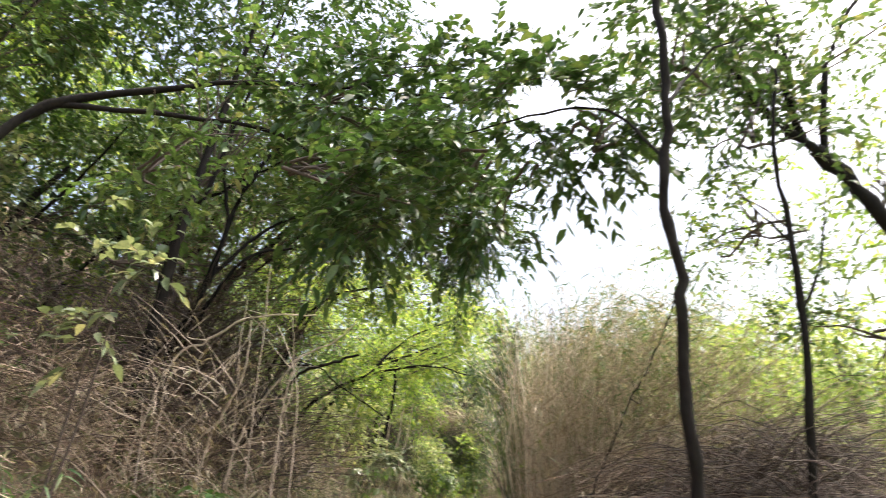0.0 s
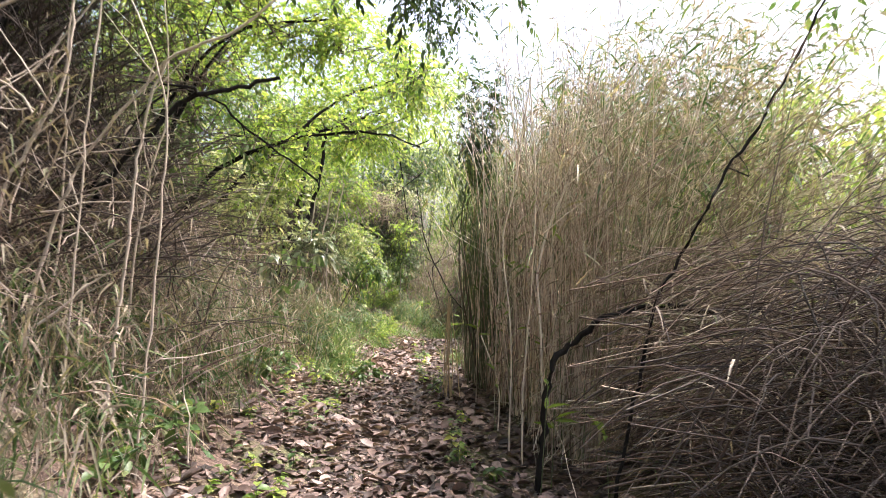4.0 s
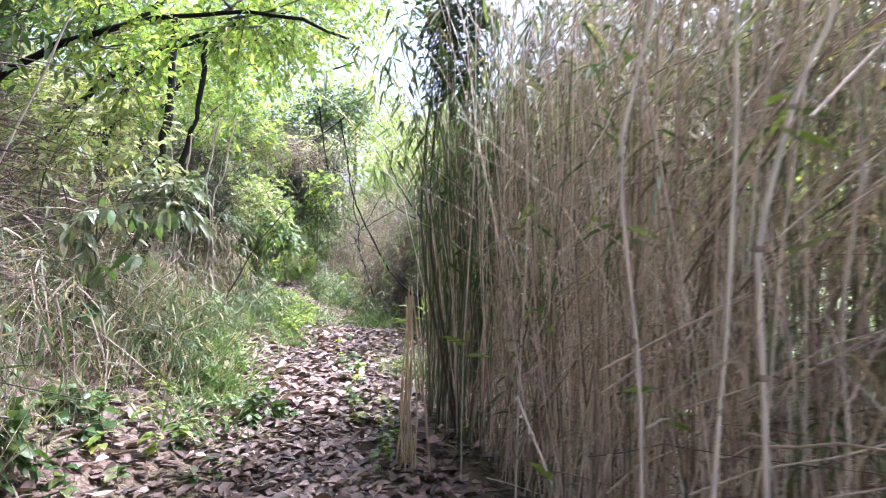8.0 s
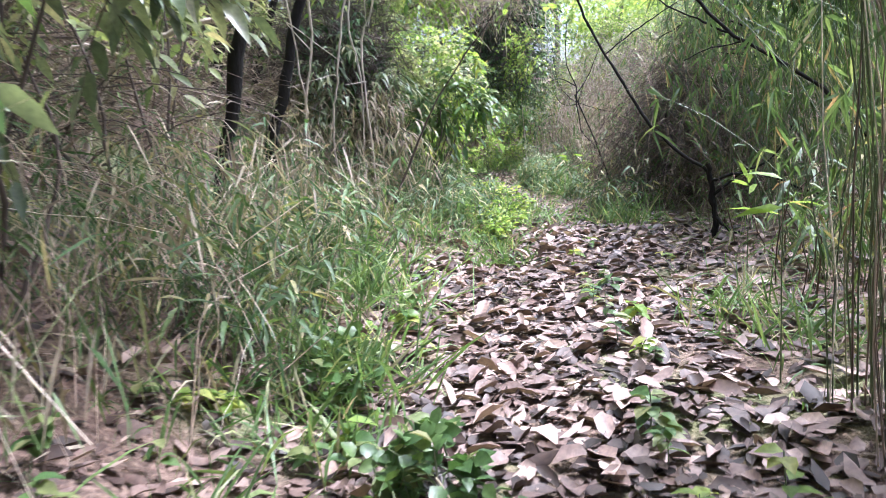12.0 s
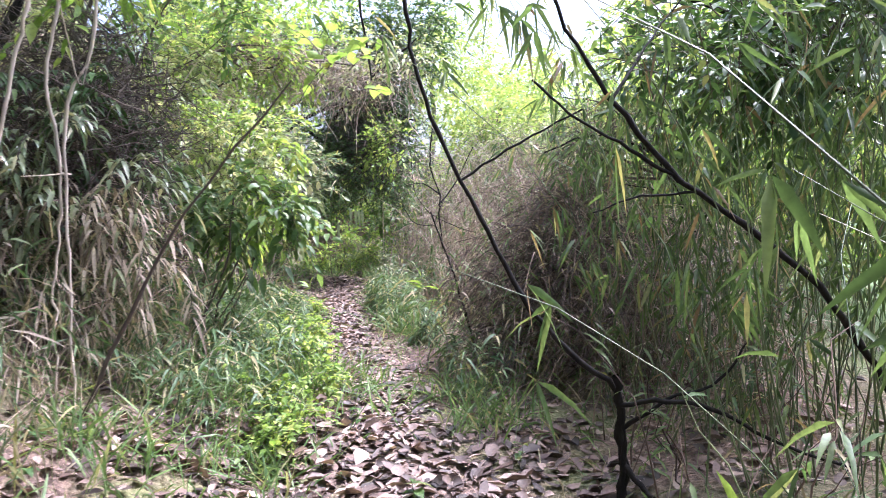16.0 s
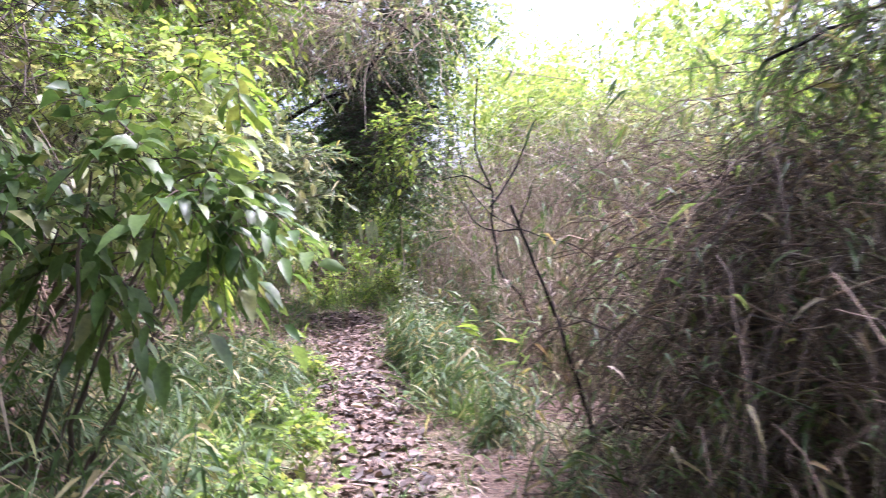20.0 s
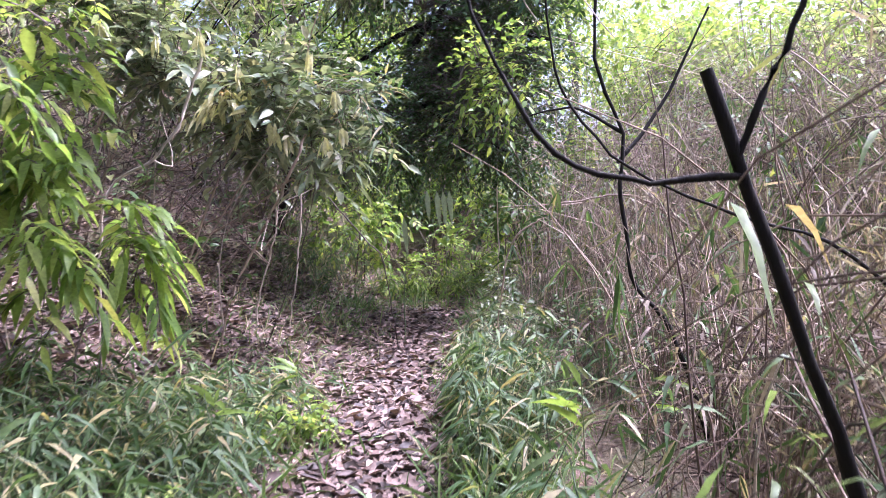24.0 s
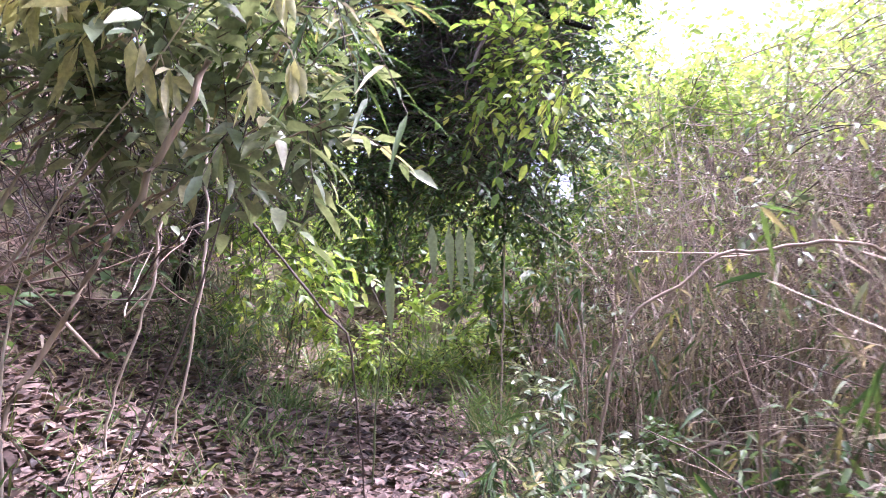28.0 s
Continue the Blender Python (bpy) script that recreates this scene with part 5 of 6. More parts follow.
# ---- brush piles and undergrowth ----
def brush(name, label, centre, radii, n, mat, length=(0.5, 1.3), r=0.0035, leaves=0, leafmat=None, arch=0.6, group="brush piles"):
    """A heap of tangled twigs that spring up from the ground and arch over."""
    c, rd = np.array(centre, float), np.array(radii, float)
    top = thing(name, foot(c[0], c[1]), label, "brush", group)
    d = randdir(n, 0, 1)
    b = np.column_stack([c[0] + d[:, 0] * rd[0] * rng.uniform(0, 1, n), c[1] + d[:, 1] * rd[1] * rng.uniform(0, 1, n)])
    q = np.sqrt(np.clip(1 - ((b[:, 0] - c[0]) / rd[0]) ** 2 - ((b[:, 1] - c[1]) / rd[1]) ** 2, 0, 1))
    start = on_ground(b, -0.02)
    start[:, 2] += rng.uniform(0, 0.75, n) * q * rd[2]
    way = unit(randdir(n, 0.0, 0.8) + np.column_stack([(b - c[:2]) / rd[:2] * 0.7, np.full(n, 0.35)]))
    L = rng.uniform(*length, n)
    s = np.linspace(0, 1, 6)
    ln = start[:, None] + way[:, None] * (L[:, None] * s)[..., None]
    ln[..., 2] -= arch * (L[:, None]) * s ** 2
    ln += np.cumsum(rng.normal(0, 0.018, ln.shape), axis=1)
    ln[..., 2] = np.maximum(ln[..., 2], height(ln[..., 0], ln[..., 1]) + 0.01)
    ln = ln[clear(ln)]
    n = len(ln)
    rad = np.linspace(1, 0.35, 6)[None] * (r * rng.uniform(0.6, 1.8, n))[:, None]
    k = min(24, n)
    for i in range(k):
        piece("twig", tubes(ln[i:i + 1], rad[i:i + 1] * 1.15, 5), mat, top)
    tagged(piece("twig_tangle", tubes(ln[k:], rad[k:], 3), mat, top), kind="stuff")
    if leaves:
        tagged(piece("dead_leaves", cane_leaves(ln, leaves, 0.2, 1.0, 0.11, 0.016, 0.9), leafmat or BAMBOO_DRY, top, "", False), kind="stuff")
    return top


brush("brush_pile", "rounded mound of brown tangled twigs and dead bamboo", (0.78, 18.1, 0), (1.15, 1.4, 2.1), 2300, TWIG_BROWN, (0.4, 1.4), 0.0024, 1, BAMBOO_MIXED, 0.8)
brush("brush_pile", "pale dry twigs lying over the rounded mound", (0.95, 18.2, 0), (1.0, 1.3, 2.1), 600, TWIG_DRY, (0.4, 1.0), 0.0022, 1, BAMBOO_DRY, 0.7)
brush("brush_pile", "lower heap of tangled twigs under the bamboo", (1.75, 17.5, 0), (1.0, 1.0, 1.6), 900, TWIG_DRY, (0.4, 1.1), 0.0025, 1, LITTER, 1.0)
# core twigs carry the mound's inner shade in their dark colour
brush("brush_pile", "core of dead twigs coloured dark for the shade inside the mound", (0.85, 18.1, 0), (0.9, 1.1, 1.9), 900, TWIG_DARK, (0.4, 1.0), 0.005, 0, None, 1.0)
brush("brush_pile", "dark heap of tangled twigs behind the reeds", (2.4, 5.8, 0), (1.6, 1.2, 1.9), 1900, TWIG_DARK, (0.6, 1.5), 0.004, 0)
brush("bank_brush", "grey tangle of bare dead branches on the bank", (-2.7, 6.4, 0), (1.2, 1.6, 2.6), 120, TWIG_PALE, (0.4, 1.1), 0.004, 2, BAMBOO_DRY, 0.12, "brush on the bank")
brush("bank_brush", "brown tangle of fine dead twigs on the bank", (-2.9, 6.8, 0), (1.1, 1.6, 2.4), 240, TWIG_BROWN, (0.5, 1.1), 0.0032, 4, BAMBOO_DRY, 0.4, "brush on the bank")
brush("bank_brush", "dark tangle of bare branches on the bank", (-3.6, 8.2, 0), (1.5, 1.7, 2.9), 1100, TWIG_DARK, (0.8, 2.2), 0.0055, 0, None, 0.3, "brush on the bank")
for k, (x, y, rx, ry, h, n) in enumerate(((0.55, 20.6, 0.9, 1.0, 0.9, 420), (0.4, 22.4, 0.9, 1.1, 1.0, 420), (0.1, 24.6, 0.9, 1.2, 1.1, 420), (1.9, 21.6, 1.2, 1.6, 2.2, 520), (1.6, 24.6, 1.4, 1.6, 2.3, 520), (-0.1, 27.0, 1.1, 1.4, 1.4, 400))):
    brush("brush_pile", "thicket of dry twigs and dead grass edging the trail", (x, y, 0), (rx, ry, h), n, TWIG_DRY if k % 2 else TWIG_BROWN, (0.5, 1.3), 0.003, 2, BAMBOO_DRY, 0.5)
for x, y in ((0.25, 20.0), (0.5, 20.4), (0.1, 21.2), (0.4, 21.6), (-0.1, 22.4), (0.2, 23.0), (-0.5, 23.9), (0.1, 25.0), (-0.6, 25.8), (1.2, 20.6), (1.3, 22.6), (1.0, 24.6)):
    bamboo_clump(x - 0.4, x + 0.4, y - 0.45, y + 0.45, 42, (0.6, 1.9), 2, "dry_stalks", "stand of upright dry stalks with a few green leaves", 0.11, 0.2, TWIG_DRY, BAMBOO_DRY if (x + y) % 1 < 0.25 else BAMBOO_LEAF, 14, "dry stalks")
for x, y, z, rx, ry, rz in ((0.9, 24.2, 1.7, 0.9, 1.2, 0.8), (1.6, 22.6, 1.8, 0.8, 1.2, 0.9), (0.3, 26.4, 1.4, 0.9, 1.0, 0.7), (1.9, 25.8, 2.0, 1.0, 1.3, 1.0)):
    top = thing("vine_thicket", foot(x, y), "tangled dry vines and thin twigs over withered grass", "thicket", "vine thickets")
    for k in range(5):
        a = np.array(foot(x + rng.normal(0, 0.35), y + rng.normal(0, 0.4), -0.03))
        c = np.array([x + rng.normal(0, 0.6), y + rng.normal(0, 0.6), z + rng.uniform(0.2, rz)])
        piece("stem", stem([a, (a + c) / 2 + rng.normal(0, 0.15, 3), c, c + (rng.normal(0, 0.5), rng.normal(0, 0.4), -0.4)], 0.01, 0.004, 5, 0.02, 5), TWIG_DRY, top)
    tangle(top, (x, y, z), (rx, ry, rz), 600, TWIG_BROWN, 0.55, 0.0028)
    tangle(top, (x, y, z - 0.3), (rx, ry, rz), 350, TWIG_DRY, 0.6, 0.003)
    foliage(top, (x, y, z), (rx, ry, rz), 120, 6, 0.07, 0.028, LEAF_MID, boughs=0, droop=0.6)
# brush on the bank
for k in range(17):
    y = 3.0 + k * 1.42 + rng.normal(0, 0.3)
    x = float(trail(y)) - rng.uniform(2.1, 3.0)
    if 13.8 < y < 16.4:
        x -= 0.9
    if y < 11:
        x -= 0.5
    brush("bank_brush", "tangle of dry bamboo grass and twigs on the bank", (x, y, 0), (1.0, 1.0, 1.1), 430 if y < 17.5 else 80, (TWIG_DRY, TWIG_BROWN, CANE_DRY, TWIG_BROWN)[k % 4] if y < 17.5 else TWIG_BROWN, (0.5, 1.4), 0.0032, 2 if y < 17.5 else 1, BAMBOO_DRY if y < 11 else (BAMBOO_DRY, BAMBOO_LEAF)[k % 2], 0.5, "brush on the bank")
for k in range(9):
    y = 4.0 + k * 2.8 + rng.normal(0, 0.4)
    x = float(trail(y)) - rng.uniform(3.4, 4.4)
    if 14.0 < y < 17.5:
        y = 18.4
    brush("bank_brush", "dark tangle of twigs higher up the bank", (x, y, 0), (1.3, 1.5, 1.9), 520 if y < 19 else 260, TWIG_DARK if k % 2 else TWIG_BROWN, (0.7, 1.8), 0.004, 1, BAMBOO_DRY, 0.5, "brush on the bank")

# ---- shrubs ----
shrub("leafy_shrub", "glossy green broad-leaved shrub hanging beside the trail", foot(-2.2, 17.4), (-1.78, 17.3, 1.36), (0.36, 0.26, 0.36), 85, 3, singles=90, mat=LEAF_MID, leaf=0.1, width=0.048, length=0.28, per=8, droop=0.6, sag=0.6)
shrub("leafy_shrub", "fresh yellow-green shrub top beside the trail", foot(-2.3, 17.7), (-1.85, 17.65, 1.75), (0.4, 0.25, 0.3), 34, 2, singles=40, mat=LEAF_BRIGHT, leaf=0.095, width=0.045, length=0.28, per=8, droop=0.6, sag=0.5, r=0.007)
shrub("leafy_shrub", "sunlit yellow-green shrub on the bank", foot(-2.7, 19.0), (-2.3, 19.0, 2.05), (1.0, 0.6, 0.6), 190, 3, singles=60, mat=LEAF_BRIGHT, leaf=0.065, width=0.032, length=0.3, per=8, droop=0.5)
shrub("leafy_shrub", "light-green shrub with long drooping leaf clusters", foot(-2.73, 20.38), (-2.82, 20.49, 1.13), (0.38, 0.3, 0.45), 50, 2, singles=90, mat=LEAF_BRIGHT, leaf=0.15, width=0.046, length=0.22, per=8, droop=0.9, sag=0.7, r=0.007)
shrub("leafy_shrub", "light-green sapling with drooping fresh leaves", foot(-3.25, 20.53), (-3.25, 20.59, 1.90), (0.26, 0.26, 0.5), 34, 2, singles=60, mat=LEAF_BRIGHT, leaf=0.145, width=0.046, length=0.22, per=8, droop=0.8, sag=0.6, r=0.007)
shrub("leafy_shrub", "greyish broad-leaved shrub spilling down the bank", foot(-3.49, 22.06), (-2.83, 22.66, 2.05), (0.85, 0.3, 0.45), 170, 2, bark=TWIG_DRY, singles=90, mat=LEAF_GREY, leaf=0.105, width=0.043, length=0.3, per=7, droop=0.3, sag=0.3, r=0.011)
shrub("leafy_shrub", "greyish broad-leaved shrub higher on the bank", foot(-4.42, 22.47), (-4.08, 22.60, 2.74), (0.7, 0.5, 0.6), 190, 3, bark=TWIG_DRY, mat=LEAF_GREY, leaf=0.115, width=0.045, length=0.3, per=8, droop=0.6, sag=0.5)
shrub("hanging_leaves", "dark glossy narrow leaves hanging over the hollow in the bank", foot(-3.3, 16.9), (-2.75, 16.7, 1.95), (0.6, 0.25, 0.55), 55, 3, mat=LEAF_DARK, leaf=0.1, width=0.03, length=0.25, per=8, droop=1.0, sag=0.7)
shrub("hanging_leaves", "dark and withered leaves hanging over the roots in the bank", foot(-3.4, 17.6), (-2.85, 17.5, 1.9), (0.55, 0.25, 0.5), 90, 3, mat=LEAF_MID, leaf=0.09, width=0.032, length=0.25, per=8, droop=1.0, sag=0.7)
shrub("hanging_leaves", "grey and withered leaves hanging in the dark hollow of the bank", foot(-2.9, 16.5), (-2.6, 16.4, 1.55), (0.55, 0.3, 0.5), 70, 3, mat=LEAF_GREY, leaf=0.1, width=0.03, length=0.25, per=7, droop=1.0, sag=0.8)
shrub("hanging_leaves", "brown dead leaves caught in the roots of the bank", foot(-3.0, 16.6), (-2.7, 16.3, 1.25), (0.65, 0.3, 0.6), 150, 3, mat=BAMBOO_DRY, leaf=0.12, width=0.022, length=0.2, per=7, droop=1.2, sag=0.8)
shrub("withered_sprays", "withered yellowish leaf bunches hanging in the shrub", foot(-3.04, 22.31), (-2.46, 22.05, 2.04), (0.55, 0.15, 0.22), 14, 1, singles=60, r=0.006, bark=TWIG_PALE, mat=LEAF_PALE, leaf=0.1, width=0.032, length=0.1, per=6, droop=1.2, sag=1.0)
shrub("bamboo_sprig", "yellow-green bamboo leaf sprays over the trail", foot(-2.93, 22.43), (-2.15, 22.5, 2.2), (0.45, 0.3, 0.2), 34, 1, r=0.006, bark=TWIG_DARK, mat=BAMBOO_LEAF, leaf=0.16, width=0.018, length=0.35, per=9, shape="lance", droop=0.4)
sprig = thing("leaf_sprig", foot(-2.5, 10.95), "single sprig of broad green leaves with pale undersides", "sapling")
piece("stem", stem([foot(-2.5, 10.95, -0.03), (-2.26, 10.95, 0.75), (-2.08, 10.95, 1.05), (-1.95, 10.95, 1.24), (-1.8, 10.95, 1.45), (-1.72, 10.95, 1.62)], 0.011, 0.003, 6, 0.006, 5), TWIG_BROWN, sprig)
for a, b in (((-1.95, 10.95, 1.24), (-1.78, 10.9, 1.2)), ((-1.9, 10.95, 1.32), (-2.06, 10.9, 1.62)), ((-1.8, 10.95, 1.45), (-1.64, 10.9, 1.53)), ((-2.1, 10.95, 1.02), (-2.05, 10.85, 0.82)), ((-2.0, 10.95, 1.17), (-2.12, 10.85, 1.12)), ((-1.85, 10.95, 1.4), (-1.88, 10.85, 1.6))):
    piece("side_twig", stem([a, (np.array(a) + b) / 2 + (0, 0, 0.03), b], 0.004, 0.002, 4, 0.003, 3), TWIG_BROWN, sprig)
    for k in range(8):
        at = np.array(a) + (np.array(b) - a) * rng.uniform(0.3, 1.1)
        piece("leaf", blades(at[None], randdir(1, -0.9, 0.1) + np.array([[0, 0, -0.4]]), np.array([[0, -1.0, 0.3]]) + rng.normal(0, 0.5, (1, 3)), np.array([rng.uniform(0.09, 0.14)]), rng.uniform(0.05, 0.07), 0.4, 0.12, "leaf"), LEAF_GREY if k % 2 else LEAF_MID, sprig, "pale underside turned up" if k % 2 else "", False)
shrub("leaf_sprig", "bright yellow-green heart-shaped leaves on a thin twig", foot(-2.2, 15.6), (-0.98, 15.4, 2.0), (0.35, 0.15, 0.12), 9, 1, singles=35, mat=LEAF_BRIGHT, leaf=0.08, width=0.06, length=0.2, per=5)
shrub("leafy_shrub", "pale sunlit shrub on the bank above the trail", foot(-3.0, 18.5), (-2.1, 18.5, 1.7), (0.55, 0.3, 0.5), 130, 3, mat=LEAF_SAGE, leaf=0.08, width=0.036, length=0.28, per=8, droop=0.6, sag=0.5, singles=30)
shrub("leafy_shrub", "dark glossy-leaved shrub on the lower bank", foot(-2.9, 17.3), (-2.75, 17.2, 1.45), (0.4, 0.4, 0.7), 100, 4, mat=LEAF_DARK, leaf=0.11, width=0.045, length=0.3, per=8, droop=0.5, singles=40)
shrub("leaf_sprig", "grey-green broad leaves on a sprig at the start of the bank", foot(-2.4, 3.6), (-2.0, 3.6, 2.4), (0.25, 0.2, 0.5), 22, 2, mat=LEAF_GREY, leaf=0.1, width=0.05, length=0.2, per=6, droop=0.4, singles=60)
shrub("leaf_sprig", "dark green leaves low beside the trail", foot(-1.75, 3.7), (-1.2, 3.65, 1.22), (0.2, 0.15, 0.2), 16, 2, mat=LEAF_DARK, leaf=0.11, width=0.045, length=0.2, per=6, droop=0.6, singles=50)
shrub("hanging_leaves", "dry and dark leaves clinging in front of a hollow in the bank", foot(-2.6, 11.6), (-2.2, 11.6, 1.7), (0.5, 0.4, 0.45), 60, 3, mat=LEAF_GREY, leaf=0.1, width=0.045, length=0.25, per=7, droop=0.7)
bamboo_clump(0.7, 1.9, 17.6, 19.4, 36, (1.9, 2.7), 12, lean=0.22, lo=0.72, cane=TWIG_DARK, singles=12)
bamboo_clump(0.75, 1.1, 16.0, 16.8, 10, (1.6, 2.9), 30, lean=0.2, lo=0.3, leafmat=BAMBOO_MIXED)
bamboo_clump(1.1, 1.8, 16.2, 17.4, 22, (1.6, 2.7), 16, lean=0.2, lo=0.35)
for k in range(46):
    y = 2.5 + k * 0.62 + rng.normal(0, 0.4)
    x = float(trail(y)) - rng.uniform(2.2, 5.6)
    if y < 9.5 and x > -4.8:
        x -= 2.4
    g = foot(x, y)
    h = rng.uniform(0.7, 1.8)
    m = (LEAF_BRIGHT, LEAF_SAGE, LEAF_GREY, LEAF_SAGE)[k % 4]
    shrub("bank_shrub", ("fresh light-green shrub on the bank", "sage-green broad-leaved shrub on the bank", "greyish-green shrub on the bank", "sage-green broad-leaved shrub on the bank")[k % 4], g, (x + 0.25, y, g[2] + h), (0.7, 0.7, 0.55), 70, 3, group="shrubs on the bank", mat=m, leaf=rng.uniform(0.08, 0.12), width=0.042, length=0.35, per=8)
for k in range(16):
    y = 3.5 + k * 1.6 + rng.normal(0, 0.4)
    x = rng.uniform(3.2, 6.0)
    g = foot(x, y)
    h = rng.uniform(0.9, 2.0)
    shrub("field_shrub", "sunlit light-green bush beyond the thicket", g, (x, y, g[2] + h), (1.1, 1.1, h * 0.6), 110, 3, group="bushes beyond the thicket", mat=LEAF_BRIGHT if k % 3 else LEAF_FAR, leaf=0.11, width=0.05, length=0.4, per=8)

for x, y, h in ((-2.35, 27.3, 0.5), (-1.5, 27.6, 0.6), (-2.9, 27.0, 0.7), (-1.95, 28.6, 0.8), (-2.7, 28.8, 1.0), (-1.1, 28.6, 0.9)):
    shrub("trail_end_shrub", "low sunlit leafy plant where the trail turns", foot(x, y), foot(x, y, h * 0.7), (0.4, 0.4, h * 0.55), 60, 3, group="low plants at the turn", mat=LEAF_BRIGHT, leaf=0.1, width=0.03, length=0.3, per=8)
for k in range(34):
    y = rng.uniform(26.5, 33.5)
    x = rng.uniform(-6.0, 3.5)
    if abs(x - float(trail(y))) < 0.7 and y < 29:
        x += 1.6
    g = foot(x, y)
    h = rng.uniform(0.6, 2.2)
    shrub("trail_end_shrub", "sunlit yellow-green shrub where the trail turns", g, (x, y, g[2] + h), (0.9, 0.8, h * 0.55), 110, 3, group="shrubs at the turn", mat=LEAF_BRIGHT if k % 3 else LEAF_MID, leaf=0.12, width=0.055, length=0.4, per=8)
for k in range(64):
    y = rng.uniform(15.8, 22.0)
    c = float(trail(y))
    x = c + (rng.uniform(0.42, 0.8) if k % 3 == 0 or y > 20.3 else -rng.uniform(0.5, 1.5))
    bamboo_clump(x - 0.2, x + 0.2, y - 0.25, y + 0.25, 18, (0.2, 0.65), 7, "bamboo_grass", "low fresh bamboo grass crowding the trail", 0.3, 0.3, group="bamboo grass")
# low bamboo grass along the bank and the trail
for k in range(44):
    y = 3.0 + k * 0.6 + rng.normal(0, 0.3)
    side = -1 if (k % 3 or y < 12.2) else 1
    x = float(trail(y)) + side * rng.uniform(1.0, 2.2)
    if side < 0 and 19.8 < y < 25.0:
        continue
    if y < 11.8:
        x = float(trail(y)) - rng.uniform(1.9, 2.8)
    bamboo_clump(x - 0.3, x + 0.3, y - 0.3, y + 0.3, 26, (0.35, 1.0), 6, "bamboo_grass", "low clump of green bamboo grass", 0.25, 0.3, group="bamboo grass")

n = 4200
xy = np.column_stack([rng.uniform(-15, -3.8, n), rng.uniform(-2, 36, n)])
st = on_ground(xy, 0.0)
st[:, 2] += rng.uniform(0, 0.9, n)
lv, tw = sprays(st, randdir(n, 0.1, 1.0), 0.5, 6, 0.13, 0.055, "leaf", 0.4)
tagged(new("hillside_undergrowth", mesh_of("hillside_undergrowth", *lv, LEAF_MID)), "leafy green undergrowth covering the hillside", "undergrowth", kind="stuff")

# sage-green shrubs and dry brush high on the bank ahead
for x, y, z, rx, ry, rz, nt, m in ((-2.9, 25.4, 4.3, 0.9, 0.6, 0.5, 90, LEAF_SAGE), (-4.4, 25.6, 3.9, 1.2, 0.7, 0.9, 190, LEAF_SAGE), (-3.4, 19.6, 2.6, 0.9, 0.8, 0.6, 200, LEAF_SAGE), (-4.4, 18.6, 3.2, 0.9, 0.9, 0.8, 200, LEAF_SAGE)):
    g = foot(-5.6, y + 0.8, -0.05)
    s = shrub("hill_shrub", "sunlit sage-green shrub hanging over the upper bank", g, (x, y, z), (rx, ry, rz), nt, 3, group="shrubs on the upper bank", bark=BARK_DARK, r=0.016, mat=m, leaf=0.085, width=0.04, length=0.32, per=8, droop=0.6, sag=0.5)
    tangle(s, (x, y, z + 0.1), (rx, ry, rz), 130, TWIG_DRY, 0.5, 0.003)
for k in range(4):
    x, y = -3.6 + 0.45 * k, 25.2 + rng.normal(0, 0.4)
    s = thing("dry_canopy", foot(-5.6, y), "tangle of dry brown vines and twigs hanging from the upper bank", "dead vines", "dry vines of the upper bank")
    tangle(s, (x, y, 4.3 - 0.06 * k + rng.normal(0, 0.15)), (0.55, 0.5, 0.4), 120, TWIG_DRY, 0.55, 0.003)
    piece("stem", stem([foot(-5.6, y, -0.03), (min(x - 0.8, -4.6), y, 3.6), (x, y, 4.3)], 0.014, 0.006, 6, 0.02, 5), BARK_DARK, s)

# curtain of pale vines beyond the dry grass
for x0, y0 in ((-0.2, 24.6), (0.3, 23.4), (0.8, 24.4), (1.0, 22.4), (0.2, 26.0)):
    s = thing("vine_curtain", foot(x0, y0), "curtain of bleached vine stems over the dry grass", "dead vines", "vine curtains")
    for k in range(14):
        b = np.array(foot(x0 + rng.normal(0, 0.3), y0 + rng.normal(0, 0.3), -0.03))
        h = rng.uniform(1.8, 2.75)
        piece("strand", stem([b, b + (rng.normal(0, 0.08), rng.normal(0, 0.08), h * 0.4), b + (rng.normal(0, 0.15), rng.normal(0, 0.1), h * 0.75), b + (rng.normal(0, 0.25), rng.normal(0, 0.15), h)], rng.uniform(0.003, 0.008), 0.002, 5, 0.012, 5), TWIG_PALE if k % 3 else TWIG_DRY, s)
    tangle(s, (x0, y0, 1.8), (0.6, 0.5, 0.9), 260, TWIG_DRY, 0.6, 0.0026)
    foliage(s, (x0, y0, 2.0), (0.6, 0.5, 0.7), 26, 6, 0.06, 0.026, LEAF_BRIGHT, boughs=0, droop=0.6)

